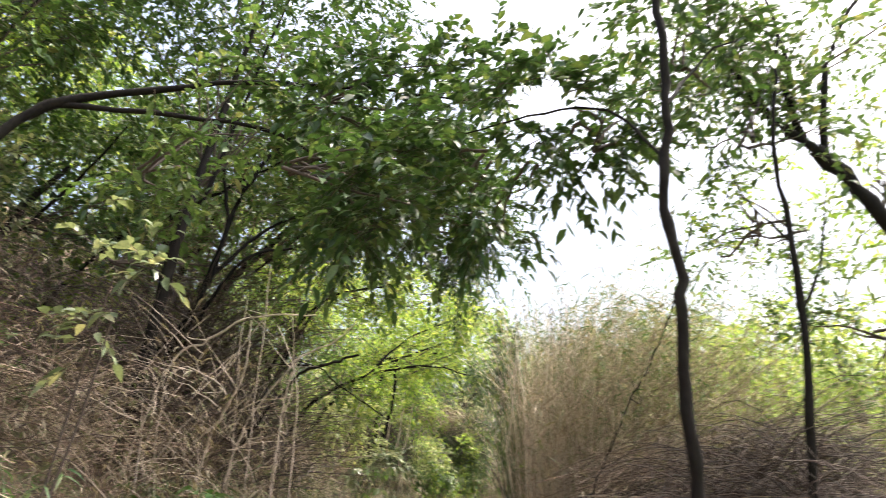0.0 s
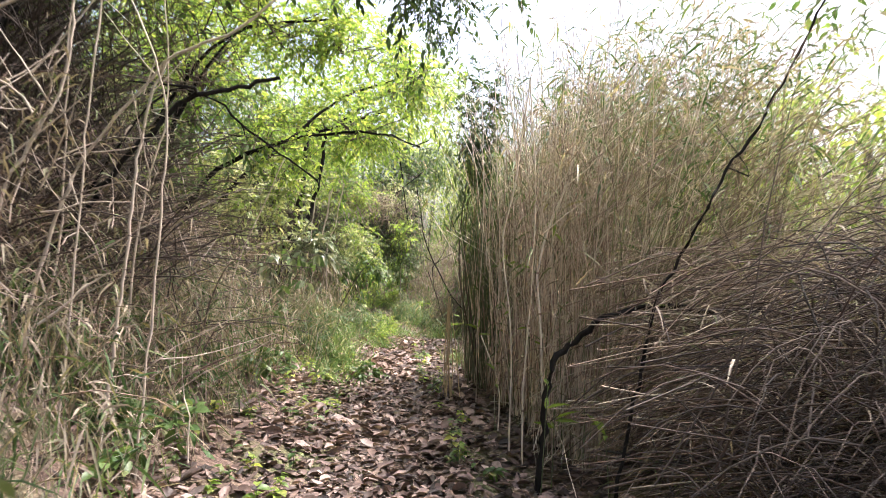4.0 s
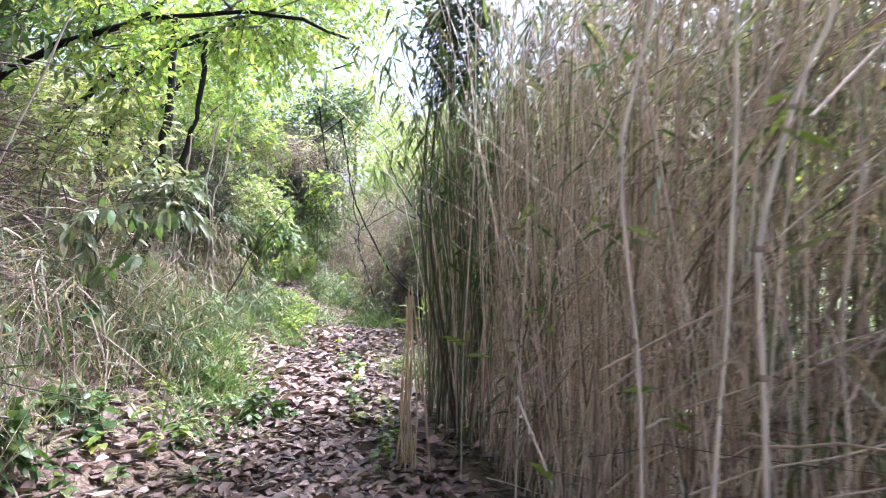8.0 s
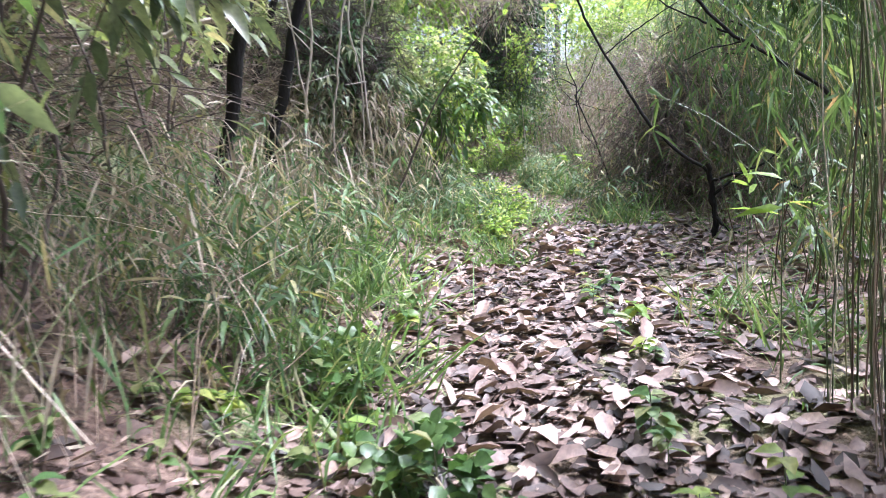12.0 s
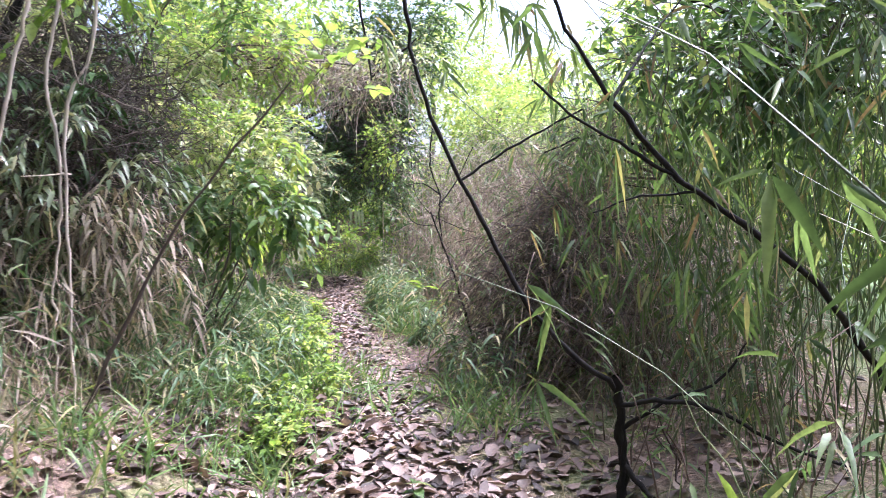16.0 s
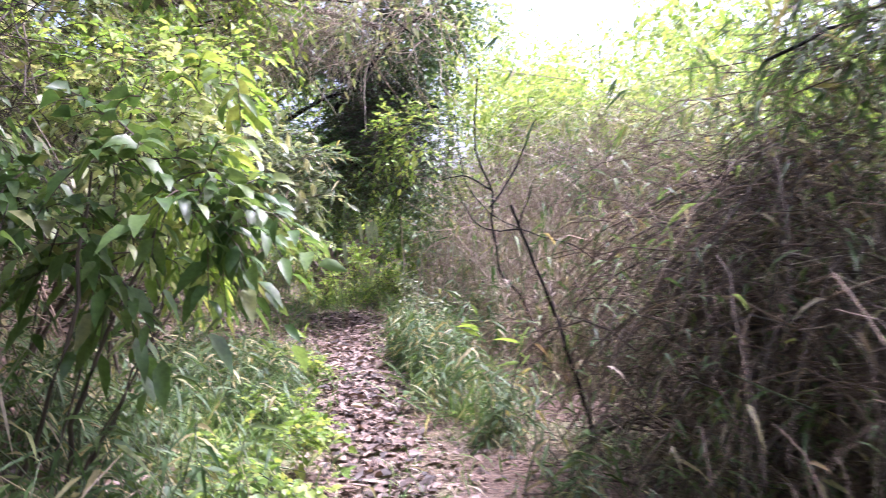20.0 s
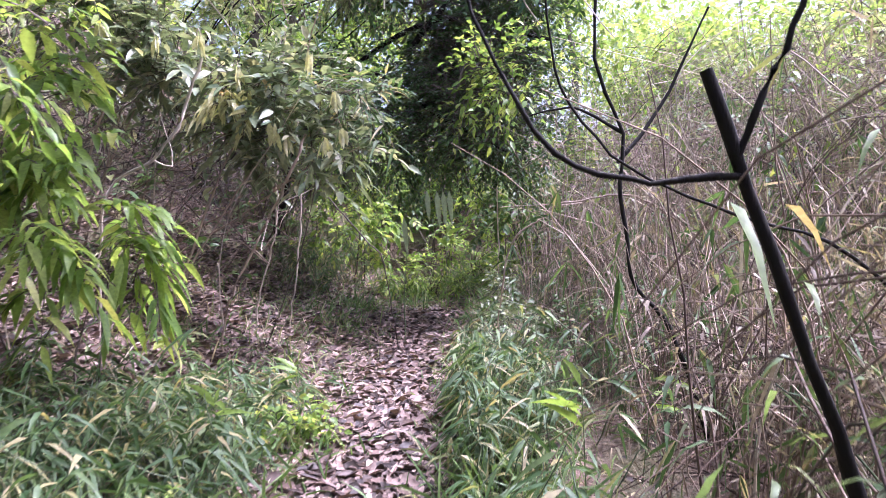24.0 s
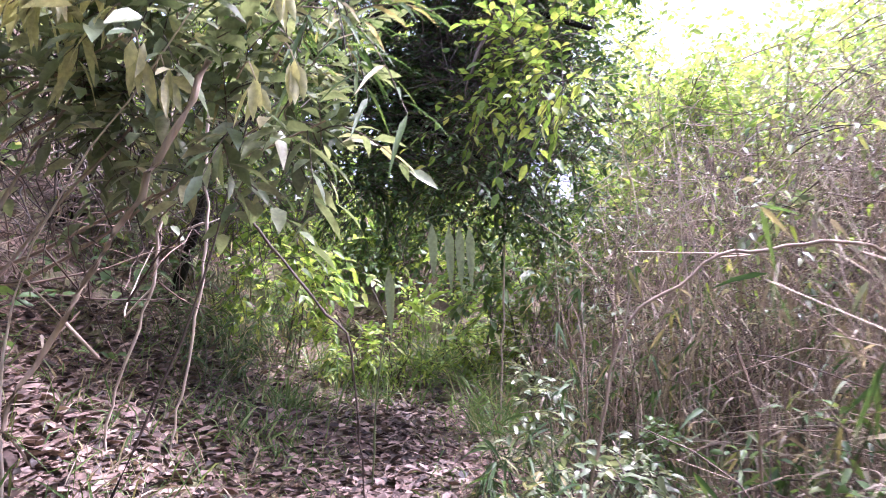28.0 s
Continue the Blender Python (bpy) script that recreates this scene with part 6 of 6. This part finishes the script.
# grey-green leaves and drooping pale bunches over the last bank
for x, y, z, rx, ry, rz, nt in ((-2.6, 22.4, 2.05, 0.65, 0.2, 0.4, 70), (-3.5, 22.4, 2.3, 0.6, 0.2, 0.45, 70), (-2.2, 22.5, 1.75, 0.4, 0.15, 0.3, 34)):
    shrub("leafy_shrub", "grey-green broad-leaved shrub overhanging the bank", foot(x - 2.2, y + 0.6), (x, y, z), (rx, ry, rz), nt, 2, bark=TWIG_DRY, singles=50, mat=LEAF_GREY, leaf=0.135, width=0.05, length=0.28, per=7, droop=0.35, sag=0.35, r=0.011, group="shrubs over the last bank")
for k, (x, z) in enumerate(((-3.85, 2.63), (-2.76, 2.24), (-2.43, 1.76), (-2.02, 1.8), (-3.04, 2.48), (-3.9, 2.16), (-2.24, 2.32), (-2.08, 2.04), (-2.52, 1.84), (-2.14, 1.74), (-2.9, 2.05), (-3.4, 2.5))):
    s = thing("leaf_bunch", (x, 22.05, z), "bunch of limp rusty young leaves" if k % 5 == 3 else "bunch of limp cream-yellow young leaves hanging from the shrub", "leaves", "drooping leaf bunches")
    piece("stalk", stem([(x - 0.12, 22.2, z + 0.05), (x - 0.04, 22.08, z + 0.07), (x, 22.05, z)], 0.004, 0.002, 4, 0.002, 3), TWIG_DRY, s)
    for j in range(6):
        w = np.array([[rng.normal(0, 0.22), rng.normal(0, 0.22), -1.0]])
        piece("leaf", blades(np.array([[x, 22.05, z]]) + rng.normal(0, 0.012, (1, 3)), w, randdir(1, -0.1, 0.1), np.array([rng.uniform(0.09, 0.17)]), rng.uniform(0.03, 0.042), 0.1, 0.25, "leaf"), LEAF_PALE, s, "", False)

# low grey-green plants among the dry grass
for x, y, z, r, nt, m in ((-0.95, 22.8, 0.3, 0.28, 50, LEAF_GREY), (-0.75, 23.4, 0.4, 0.28, 44, LEAF_MID), (-1.15, 23.9, 0.4, 0.26, 50, LEAF_GREY), (-0.3, 22.3, 0.6, 0.3, 34, LEAF_MID), (-0.5, 24.6, 0.8, 0.4, 50, LEAF_GREY), (0.3, 23.4, 1.3, 0.45, 60, LEAF_GREY)):
    shrub("low_shrub", "low grey-green plant growing among withered grass", foot(x, y), (x, y, z), (r, r, z * 0.6), nt, 3, group="low plants in the dry grass", r=0.006, mat=m, leaf=0.06, width=0.026, length=0.2, per=7, droop=0.4)
drapes = thing("vine_drape", foot(-4.4, 21.0), "brown and pale dry vines draped over the bank brush", "dead vines")
piece("stem", stem([foot(-4.4, 21.0, -0.03), (-3.6, 21.0, 2.6), (-2.4, 20.9, 3.2), (-1.3, 20.8, 3.2), (-0.7, 20.8, 2.8)], 0.02, 0.006, 6, 0.02, 5), BARK_DARK, drapes)
for k in range(26):
    a = np.array([rng.uniform(-2.6, -0.55), rng.uniform(20.5, 21.1), 0])
    a[2] = 3.1 + rng.normal(0, 0.25)
    piece("strand", stem([a, a + (rng.normal(0, 0.15), rng.normal(0, 0.1), -0.25), a + (rng.normal(0, 0.25), rng.normal(0, 0.1), -0.55 - 0.35 * rng.random())], 0.006, 0.003, 5, 0.015, 4), TWIG_DRY if k % 3 else TWIG_PALE, drapes)
tangle(drapes, (-1.5, 20.8, 3.05), (1.1, 0.4, 0.45), 380, TWIG_DRY, 0.5, 0.003)
tangle(drapes, (-1.7, 20.9, 3.1), (1.1, 0.4, 0.45), 140, TWIG_PALE, 0.5, 0.003)
foliage(drapes, (-1.0, 20.9, 3.25), (0.8, 0.4, 0.45), 70, 7, 0.075, 0.036, LEAF_SAGE, boughs=0, droop=0.6)
# green sprigs among the reeds
for x, y, z in ((0.44, 8.45, 1.5), (0.36, 8.95, 1.15), (0.5, 8.1, 0.9), (0.42, 9.4, 1.6), (0.55, 7.7, 1.75)):
    s = thing("reed_sprig", foot(x + 0.12, y), "fresh green bamboo sprig poking out of the reeds", "bamboo", "green sprigs in the reeds")
    tip = np.array([x, y, z])
    piece("stem", stem([foot(x + 0.12, y, -0.03), (x + 0.08, y, z * 0.6), tip], 0.004, 0.002, 5, 0.006, 4), CANE_GREEN, s)
    for k in range(7):
        piece("leaf", blades(tip[None] + rng.normal(0, 0.03, (1, 3)) - (0, 0, 0.12 * rng.random()), randdir(1, -0.5, 0.4), randdir(1), np.array([rng.uniform(0.1, 0.17)]), 0.02, 0.4, 0.12, "lance"), BAMBOO_LEAF if k % 3 else LEAF_BRIGHT, s, "", False)

# tall pale shrubs closing the view above the dry grass
for x, y, z, r, nt, m in ((1.9, 26.2, 2.8, 0.8, 120, LEAF_SAGE), (2.7, 24.4, 2.6, 0.9, 120, LEAF_SAGE), (1.1, 27.8, 2.9, 0.7, 110, LEAF_BRIGHT), (2.3, 22.4, 2.3, 0.8, 110, LEAF_SAGE), (3.3, 27.0, 3.0, 1.0, 130, LEAF_BRIGHT)):
    tall = shrub("tall_shrub", "tall pale-green shrub laced with thin dry vines", foot(x, y), (x, y, z), (r, r, 0.9), nt, 4, group="tall shrubs over the dry grass", bark=TWIG_BROWN, r=0.014, mat=m, leaf=0.08, width=0.036, length=0.35, per=8, droop=0.5)
    tangle(tall, (x, y, z - 0.2), (r, r, 1.0), 160, TWIG_DRY, 0.6, 0.003)

# dark bush arching over the mound of twigs
bush = tree("leaning_bush", "dark bush of thin branches arching over the twig mound", [
    ("trunk", [foot(2.3, 18.3, -0.05), (2.0, 18.1, 1.2), (1.5, 17.8, 1.85), (0.95, 17.7, 2.0), (0.55, 17.65, 1.85)], 0.02, 0.006),
    ("limb", [(2.0, 18.1, 1.2), (1.6, 17.6, 1.5), (1.1, 17.4, 1.6)], 0.012, 0.004),
    ("limb", [(1.5, 17.8, 1.85), (1.2, 18.1, 2.3), (0.8, 18.2, 2.4)], 0.01, 0.004)], BARK_DARK,
    [dict(centre=(1.25, 17.8, 2.05), radii=(0.7, 0.4, 0.3), twigs=110, per=9, leaf=0.11, width=0.018, mat=BAMBOO_MIXED, shape="lance", length=0.35, boughs=6, droop=0.6, sag=0.5, root=(2.0, 18.1, 1.3))], category="shrub")
tangle(bush, (1.2, 17.8, 1.9), (0.7, 0.4, 0.35), 260, TWIG_BROWN, 0.5, 0.003)

# soft green herbs beside the trail
for x, y, rx, ry, h, nt in ((-1.18, 15.85, 0.22, 0.3, 0.2, 90), (-1.3, 16.6, 0.3, 0.4, 0.3, 110), (-1.45, 17.4, 0.35, 0.45, 0.34, 110), (-1.62, 18.2, 0.3, 0.4, 0.32, 80), (-1.75, 19.3, 0.28, 0.4, 0.28, 70), (-2.0, 10.3, 0.22, 0.25, 0.16, 40), (-2.15, 9.4, 0.25, 0.3, 0.18, 44), (-1.55, 12.3, 0.2, 0.25, 0.16, 36), (-2.3, 8.3, 0.25, 0.3, 0.2, 44), (-1.12, 11.35, 0.16, 0.14, 0.18, 26), (-1.95, 6.6, 0.3, 0.4, 0.2, 50), (-2.0, 20.9, 0.3, 0.3, 0.22, 60)):
    shrub("herb_patch", "low patch of soft fresh green leaves", foot(x, y), foot(x, y, h * 0.6), (rx, ry, h * 0.6), nt, 3, "herb", "herb patches", bark=CANE_GREEN, r=0.004, mat=LEAF_BRIGHT if y > 15 else LEAF_MID, leaf=0.05 if y > 15 else 0.075, width=0.03 if y > 15 else 0.05, length=0.14, per=6, droop=0.3, singles=10, wood=CANE_GREEN)
for x, y, tl in ((-1.9, 12.3, 0.8), (-2.1, 12.9, 0.85), (-1.95, 13.5, 0.85), (-2.5, 14.5, 0.6), (-1.9, 20.3, 0.4), (-2.2, 21.0, 0.35), (-2.3, 20.4, 0.35), (-2.7, 20.7, 0.4), (-2.5, 21.3, 0.35), (-2.15, 21.7, 0.35), (-3.0, 20.2, 0.4), (-2.6, 19.7, 0.4), (-2.2, 19.4, 0.45), (-1.8, 19.8, 0.45), (-0.85, 20.6, 0.6), (-0.95, 21.4, 0.65), (-1.1, 22.4, 0.6), (-1.25, 23.4, 0.6)):
    bamboo_clump(x - 0.25, x + 0.25, y - 0.3, y + 0.3, 34, (tl * 0.5, tl), 8, "bamboo_grass", "fresh green bamboo grass leaning over the trail edge", 0.28, 0.25, group="bamboo grass")

# ---- far woods ----
def far_tree(x, y, tall, wide, mat, group, leaf=0.26):
    g = foot(x, y, -0.2)
    top = thing("far_tree", g, "distant light-green broad-leaved tree", "tree", group)
    piece("trunk", stem([g, (x + 0.2, y, g[2] + tall * 0.4), (x, y, g[2] + tall * 0.8)], 0.16, 0.05, 6, 0.02, 4), BARK_GREY, top)
    n = int(150 * wide * (0.26 / leaf) ** 1.3)
    c = np.array([x, y, g[2] + tall * 0.62])
    r = np.array([wide, wide, tall * 0.42])
    knots = in_ball(16, c, r, 0.5)
    st = knots[rng.integers(0, 16, n)] + rng.normal(0, 0.2, (n, 3)) * r
    lv, tw = sprays(st, randdir(n), 0.8 if leaf > 0.2 else 0.5, 7, leaf, leaf * 0.5, "leaf", 0.3)
    piece("crown", lv, mat, top, "", False)


for k in range(26):
    a = radians(-62 + k * 5.4 + rng.normal(0, 1.2))
    d = rng.uniform(26, 40)
    x, y = 1.0 + d * math.sin(a), 10 + d * math.cos(a)
    if x > 2.5 and x < 60:
        far_tree(x, y, rng.uniform(5.5, 8.5), rng.uniform(2.4, 3.4), LEAF_FAR if k % 3 else LEAF_BRIGHT, "woods beyond the field")
for k, (x, y, tl, wd) in enumerate(((-3.5, 33, 6.5, 2.6), (-0.5, 35, 6.5, 2.6), (-6.5, 36, 7.5, 3.0), (2.2, 34, 4.2, 2.0), (-2.0, 40, 7.0, 3.0), (2.5, 42, 5.0, 2.6), (-9.5, 40, 8.0, 3.2), (-12, 30, 8.0, 3.0), (-13, 20, 8.0, 3.0), (-13, 10, 8.0, 3.0), (-12, 2, 8.0, 3.0), (5, -6, 8, 3.0), (1.5, -9, 8, 3.0), (-3, -8, 8, 3.0))):
    far_tree(x, y, tl, wd, LEAF_FAR if k % 2 else LEAF_BRIGHT, "woods round the trail", 0.12 if 0 < y < 36 and -1 < x < 7.5 else 0.2)
for k, (x, y, tl, wd) in enumerate(((8, 1, 7.0, 2.8), (9.5, 8, 6.0, 2.6), (10, 14, 5.5, 2.6), (9.5, 20, 5.0, 2.4), (8, 26, 5.5, 2.4), (6.0, 12.5, 4.6, 2.0), (6.4, 16.5, 5.0, 2.0), (6.0, 20.5, 5.4, 2.2), (5.6, 24.0, 5.0, 2.2), (4.6, 28.0, 4.8, 2.0), (3.0, 30.5, 5.3, 2.0), (1.4, 29.6, 5.0, 1.8), (3.4, 25.5, 3.8, 1.5))):
    far_tree(x, y, tl, wd, LEAF_FAR if k % 2 else LEAF_BRIGHT, "woods round the trail", 0.12 if 0 < y < 36 and -1 < x < 7.5 else 0.2)


# ---- grasses and seedlings ----
def grass_tuft(x, y, n, tall, spread, mat, label, name="grass_tuft", width=0.012, group="grass tufts"):
    top = thing(name, foot(x, y), label, "grass", group)
    xy = np.array([x, y]) + rng.normal(0, spread * 0.5, (n, 2))
    b = on_ground(xy, -0.01)
    way = unit(np.column_stack([rng.normal(0, 0.55, (n, 2)), np.ones(n)]))
    lv = blades(b, way, randdir(n), rng.uniform(0.5, 1.2, n) * tall, width * rng.uniform(0.6, 1.3, n), rng.uniform(0.1, 0.7, n), 0.1, "grass")
    v, f = lv
    for i in range(10):
        piece("blade", (v[8 * i:8 * i + 8], f[:8]), mat, top, "", False)
    tagged(piece("blade_mass", (v[80:], f[:len(f) - 80]), mat, top, "", False), kind="stuff")
    return top


for x, y, n, tl, sp in ((-1.9, 19.9, 130, 0.3, 0.35), (-2.05, 20.6, 120, 0.28, 0.35), (-1.85, 20.9, 90, 0.25, 0.3), (-2.4, 20.2, 130, 0.32, 0.4), (-1.9, 18.9, 160, 0.35, 0.4), (-1.25, 17.1, 420, 0.45, 0.75), (-1.5, 16.4, 260, 0.4, 0.6), (-1.5, 11.7, 160, 0.35, 0.35), (-1.3, 15.6, 320, 0.3, 0.35), (-1.15, 14.9, 260, 0.22, 0.3), (-1.6, 12.2, 200, 0.5, 0.35), (-1.75, 13.2, 260, 0.6, 0.4), (-1.9, 15.3, 160, 0.4, 0.4), (-1.5, 10.9, 120, 0.35, 0.3), (-2.2, 18.6, 300, 0.5, 0.5), (-2.1, 19.3, 300, 0.45, 0.5), (-0.55, 19.4, 200, 0.45, 0.3), (-0.7, 20.1, 220, 0.45, 0.35)):
    grass_tuft(x, y, n, tl, sp, GRASS, "tuft of fresh green bamboo grass on the trail edge", width=0.012)
for x, y, n, tl, sp in ((-0.75, 21.2, 200, 0.45, 0.35), (-1.0, 22.6, 200, 0.4, 0.35), (-2.2, 20.7, 70, 0.3, 0.35), (-2.4, 22.3, 50, 0.3, 0.4), (-2.95, 25.2, 160, 0.4, 0.35), (-1.2, 26.0, 260, 0.6, 0.5), (-2.0, 28.6, 500, 0.7, 0.8), (-2.9, 27.4, 300, 0.6, 0.6), (0.15, 13.0, 100, 0.4, 0.3), (0.0, 16.2, 140, 0.45, 0.35), (-0.1, 17.2, 160, 0.4, 0.3), (0.35, 12.6, 90, 0.4, 0.3), (-2.4, 26.3, 110, 0.5, 0.5), (-1.4, 27.2, 130, 0.6, 0.5), (-2.2, 28.2, 160, 0.8, 0.6), (-1.3, 25.2, 180, 0.35, 0.3), (-2.8, 24.2, 120, 0.3, 0.35)):
    grass_tuft(x, y, n, tl, sp, GRASS, "tuft of fresh green bamboo grass on the trail edge", width=0.012)
n = 22000
y = rng.uniform(0, 31, n)
off = rng.gamma(2.0, 0.9, n) + np.where(y < 11.5, 1.25, 0.6)
left = rng.random(n) < 0.68
x = trail(y) + np.where(left, -off, off + 0.15)
keep = ~((~left) & (y > 6.3) & (y < 11.5) & (x < 0.2))
b = on_ground(np.column_stack([x, y])[keep], -0.01)
m = len(b)
way = unit(np.column_stack([rng.normal(0, 0.6, (m, 2)), np.ones(m)]))
for share, mat, label, nm in ((slice(0, m * 60 // 100), GRASS, "scattered green grass blades under the bushes", "undergrowth_grass"), (slice(m * 60 // 100, m), BAMBOO_DRY, "withered straw-coloured grass under the bushes", "dry_undergrowth")):
    k = len(b[share])
    ob = new(nm, mesh_of(nm, *blades(b[share], way[share], randdir(k), rng.uniform(0.1, 0.42, k), rng.uniform(0.006, 0.013, k), rng.uniform(0.1, 0.8, k), 0.1, "grass"), mat))
    tagged(ob, label, "grass", kind="stuff")


def seedling(x, y, h, leaves, leaf, mat, label="small green seedling growing through the leaf litter"):
    g = foot(x, y)
    top = thing("seedling", g, label, "seedling", "seedlings")
    tip = np.array(g) + (rng.normal(0, 0.03), rng.normal(0, 0.03), h)
    piece("stem", stem([np.array(g) - (0, 0, 0.02), (np.array(g) + tip) / 2 + rng.normal(0, 0.01, 3), tip], 0.003, 0.0015, 4, 0.002, 3), CANE_GREEN, top)
    f = rng.uniform(0.35, 1.0, leaves)
    at = np.array(g) + (tip - np.array(g)) * f[:, None]
    lv = blades(at, randdir(leaves, 0.0, 0.4), np.array([0, 0, 1.0]) + rng.normal(0, 0.25, (leaves, 3)), leaf * rng.uniform(0.7, 1.2, leaves), leaf * 0.55, 0.4, 0.12, "leaf")
    tagged(piece("leaves", lv, mat, top, "", False), kind="stuff")


for x, y in ((-1.08, 11.3), (-1.15, 11.5), (-1.37, 11.6), (-0.25, 10.36), (-0.05, 10.2), (-1.5, 10.2), (-1.6, 9.7), (-1.7, 9.4), (-1.45, 9.0), (-0.55, 14.6), (-0.42, 15.2), (0.1, 14.7), (-1.63, 19.55), (-1.3, 18.9), (-0.15, 11.0), (-1.9, 11.0), (-1.75, 10.0), (-0.8, 16.4), (0.1, 15.6), (-1.5, 12.0), (-1.3, 12.6), (-0.2, 9.4), (0.0, 8.7), (-1.2, 8.2)):
    seedling(x, y, rng.uniform(0.08, 0.24), rng.integers(6, 12), rng.uniform(0.06, 0.1), LEAF_MID if rng.random() < 0.6 else LEAF_BRIGHT)

for k in range(170):
    y = rng.uniform(4.6, 14.5) if k < 150 else rng.uniform(13.5, 22.0)
    x = float(trail(y)) - rng.uniform(0.5, 1.5) if k % 4 else float(trail(y)) + rng.uniform(0.35, 0.6)
    seedling(x, y, rng.uniform(0.06, 0.2), rng.integers(6, 12), rng.uniform(0.05, 0.1), LEAF_MID if rng.random() < 0.65 else LEAF_BRIGHT)
n = 5200
y = rng.uniform(16.6, 30.5, n)
off = rng.normal(0, 0.5, n)
x = trail(y) + off + np.sign(off) * np.where(y > 19, 0.22, 0.1)
b = on_ground(np.column_stack([x, y]), -0.01)
way = unit(np.column_stack([rng.normal(0, 0.7, (n, 2)), np.ones(n)]))
for share, mat, label, nm in ((slice(0, 3100), GRASS, "short green grass growing through the trail litter", "trail_grass"), (slice(3100, n), BAMBOO_DRY, "short withered grass on the trail", "dry_trail_grass")):
    k = len(b[share])
    tagged(new(nm, mesh_of(nm, *blades(b[share], way[share], randdir(k), rng.uniform(0.08, 0.24, k), rng.uniform(0.006, 0.012, k), rng.uniform(0.2, 0.9, k), 0.1, "grass"), mat)), label, "grass", kind="stuff")

def shoot(x, y, h, n, leaf, label="bright green young bamboo shoot with narrow leaves"):
    g = np.array(foot(x, y))
    top = thing("bamboo_shoot", tuple(g), label, "bamboo shoot", "bamboo shoots")
    tip = g + (rng.normal(0, 0.04), rng.normal(0, 0.04), h)
    piece("stem", stem([g - (0, 0, 0.02), (g + tip) / 2, tip], 0.004, 0.002, 5, 0.002, 3), CANE_GREEN, top)
    for k in range(n):
        at = g + (tip - g) * rng.uniform(0.7, 1.0)
        piece("leaf", blades(at[None], randdir(1, 0.1, 0.9), randdir(1), np.array([leaf * rng.uniform(0.8, 1.2)]), leaf * 0.16, 0.3, 0.1, "lance"), LEAF_BRIGHT, top, "", False)


for x, y, h, n, lf in ((0.4, 7.0, 0.75, 4, 0.2), (0.5, 7.2, 0.55, 5, 0.18), (0.75, 6.7, 0.5, 4, 0.2), (0.25, 8.4, 0.5, 3, 0.16), (0.2, 10.0, 0.9, 4, 0.18), (-0.3, 19.0, 0.55, 5, 0.18), (-0.45, 19.9, 0.6, 5, 0.2), (-0.2, 20.6, 0.5, 5, 0.18), (0.1, 12.2, 0.8, 4, 0.2), (0.35, 13.6, 0.7, 5, 0.2), (-2.1, 20.4, 0.35, 6, 0.2), (-1.95, 21.0, 0.4, 7, 0.22), (-2.0, 25.9, 1.0, 7, 0.3)):
    shoot(x, y, h, n, lf)

# ---- leaf litter ----
def litter(n, y0, y1, wide, size, shift=0.0, form="oak"):
    y = rng.uniform(y0, y1, n)
    x = trail(y) + shift + rng.normal(0, wide, n)
    b = on_ground(np.column_stack([x, y]), 0.0)
    b[:, 2] += rng.uniform(0.004, 0.03, n)
    way = randdir(n, -0.06, 0.14)
    return blades(b, way, np.array([0, 0, 1.0]) + rng.normal(0, 0.2, (n, 3)), size * rng.uniform(0.4, 1.35, n), size * 0.55 * rng.uniform(0.4, 1.4, n), rng.uniform(-0.3, 0.25, n), rng.uniform(-0.3, 0.5, n), form)


carpet = thing("leaf_litter", foot(-0.5, 10), "carpet of fallen pinkish-brown leaves on the trail", "fallen leaves", kind="stuff")
piece("leaf_carpet", joined([litter(5500, 1, 16.2, 0.8, 0.11), litter(5500, 1, 16.2, 0.8, 0.1, 0.0, "leaf"), litter(1500, 16, 20.5, 0.18, 0.085), litter(12000, 1, 18.0, 2.0, 0.1), litter(4200, 20.0, 31, 0.3, 0.075), litter(2200, 20.0, 27.5, 0.17, 0.085, 0.02, "leaf"), litter(15000, 20.0, 28, 0.85, 0.085, -1.8), litter(17000, 1, 30, 0.7, 0.045)]), LITTER, carpet, "", False)
shapes = []
for k in range(10):
    shapes.append(mesh_of("fallen_leaf", *blades(np.zeros((1, 3)), np.array([[1.0, 0, 0.15]]), np.array([[0, rng.normal(0, 0.3), 1.0]]), 0.13, 0.07, np.array([rng.uniform(-0.2, 0.3)]), rng.uniform(0.1, 0.4), "oak" if k % 2 else "leaf"), LITTER_PIECE))
o = np.array(carpet.location)
for k in range(290):
    y = rng.uniform(6.5, 16.5)
    x = float(trail(y)) + rng.normal(0, 0.55)
    ob = part("fallen_leaf", shapes[k % 10], carpet)
    ob.location = np.array(foot(x, y, 0.03)) - o
    ob.rotation_euler = (rng.normal(0, 0.3), rng.normal(0, 0.3), rng.uniform(0, 6.28))
    s = rng.uniform(0.7, 1.25)
    ob.scale = (s, s, s)
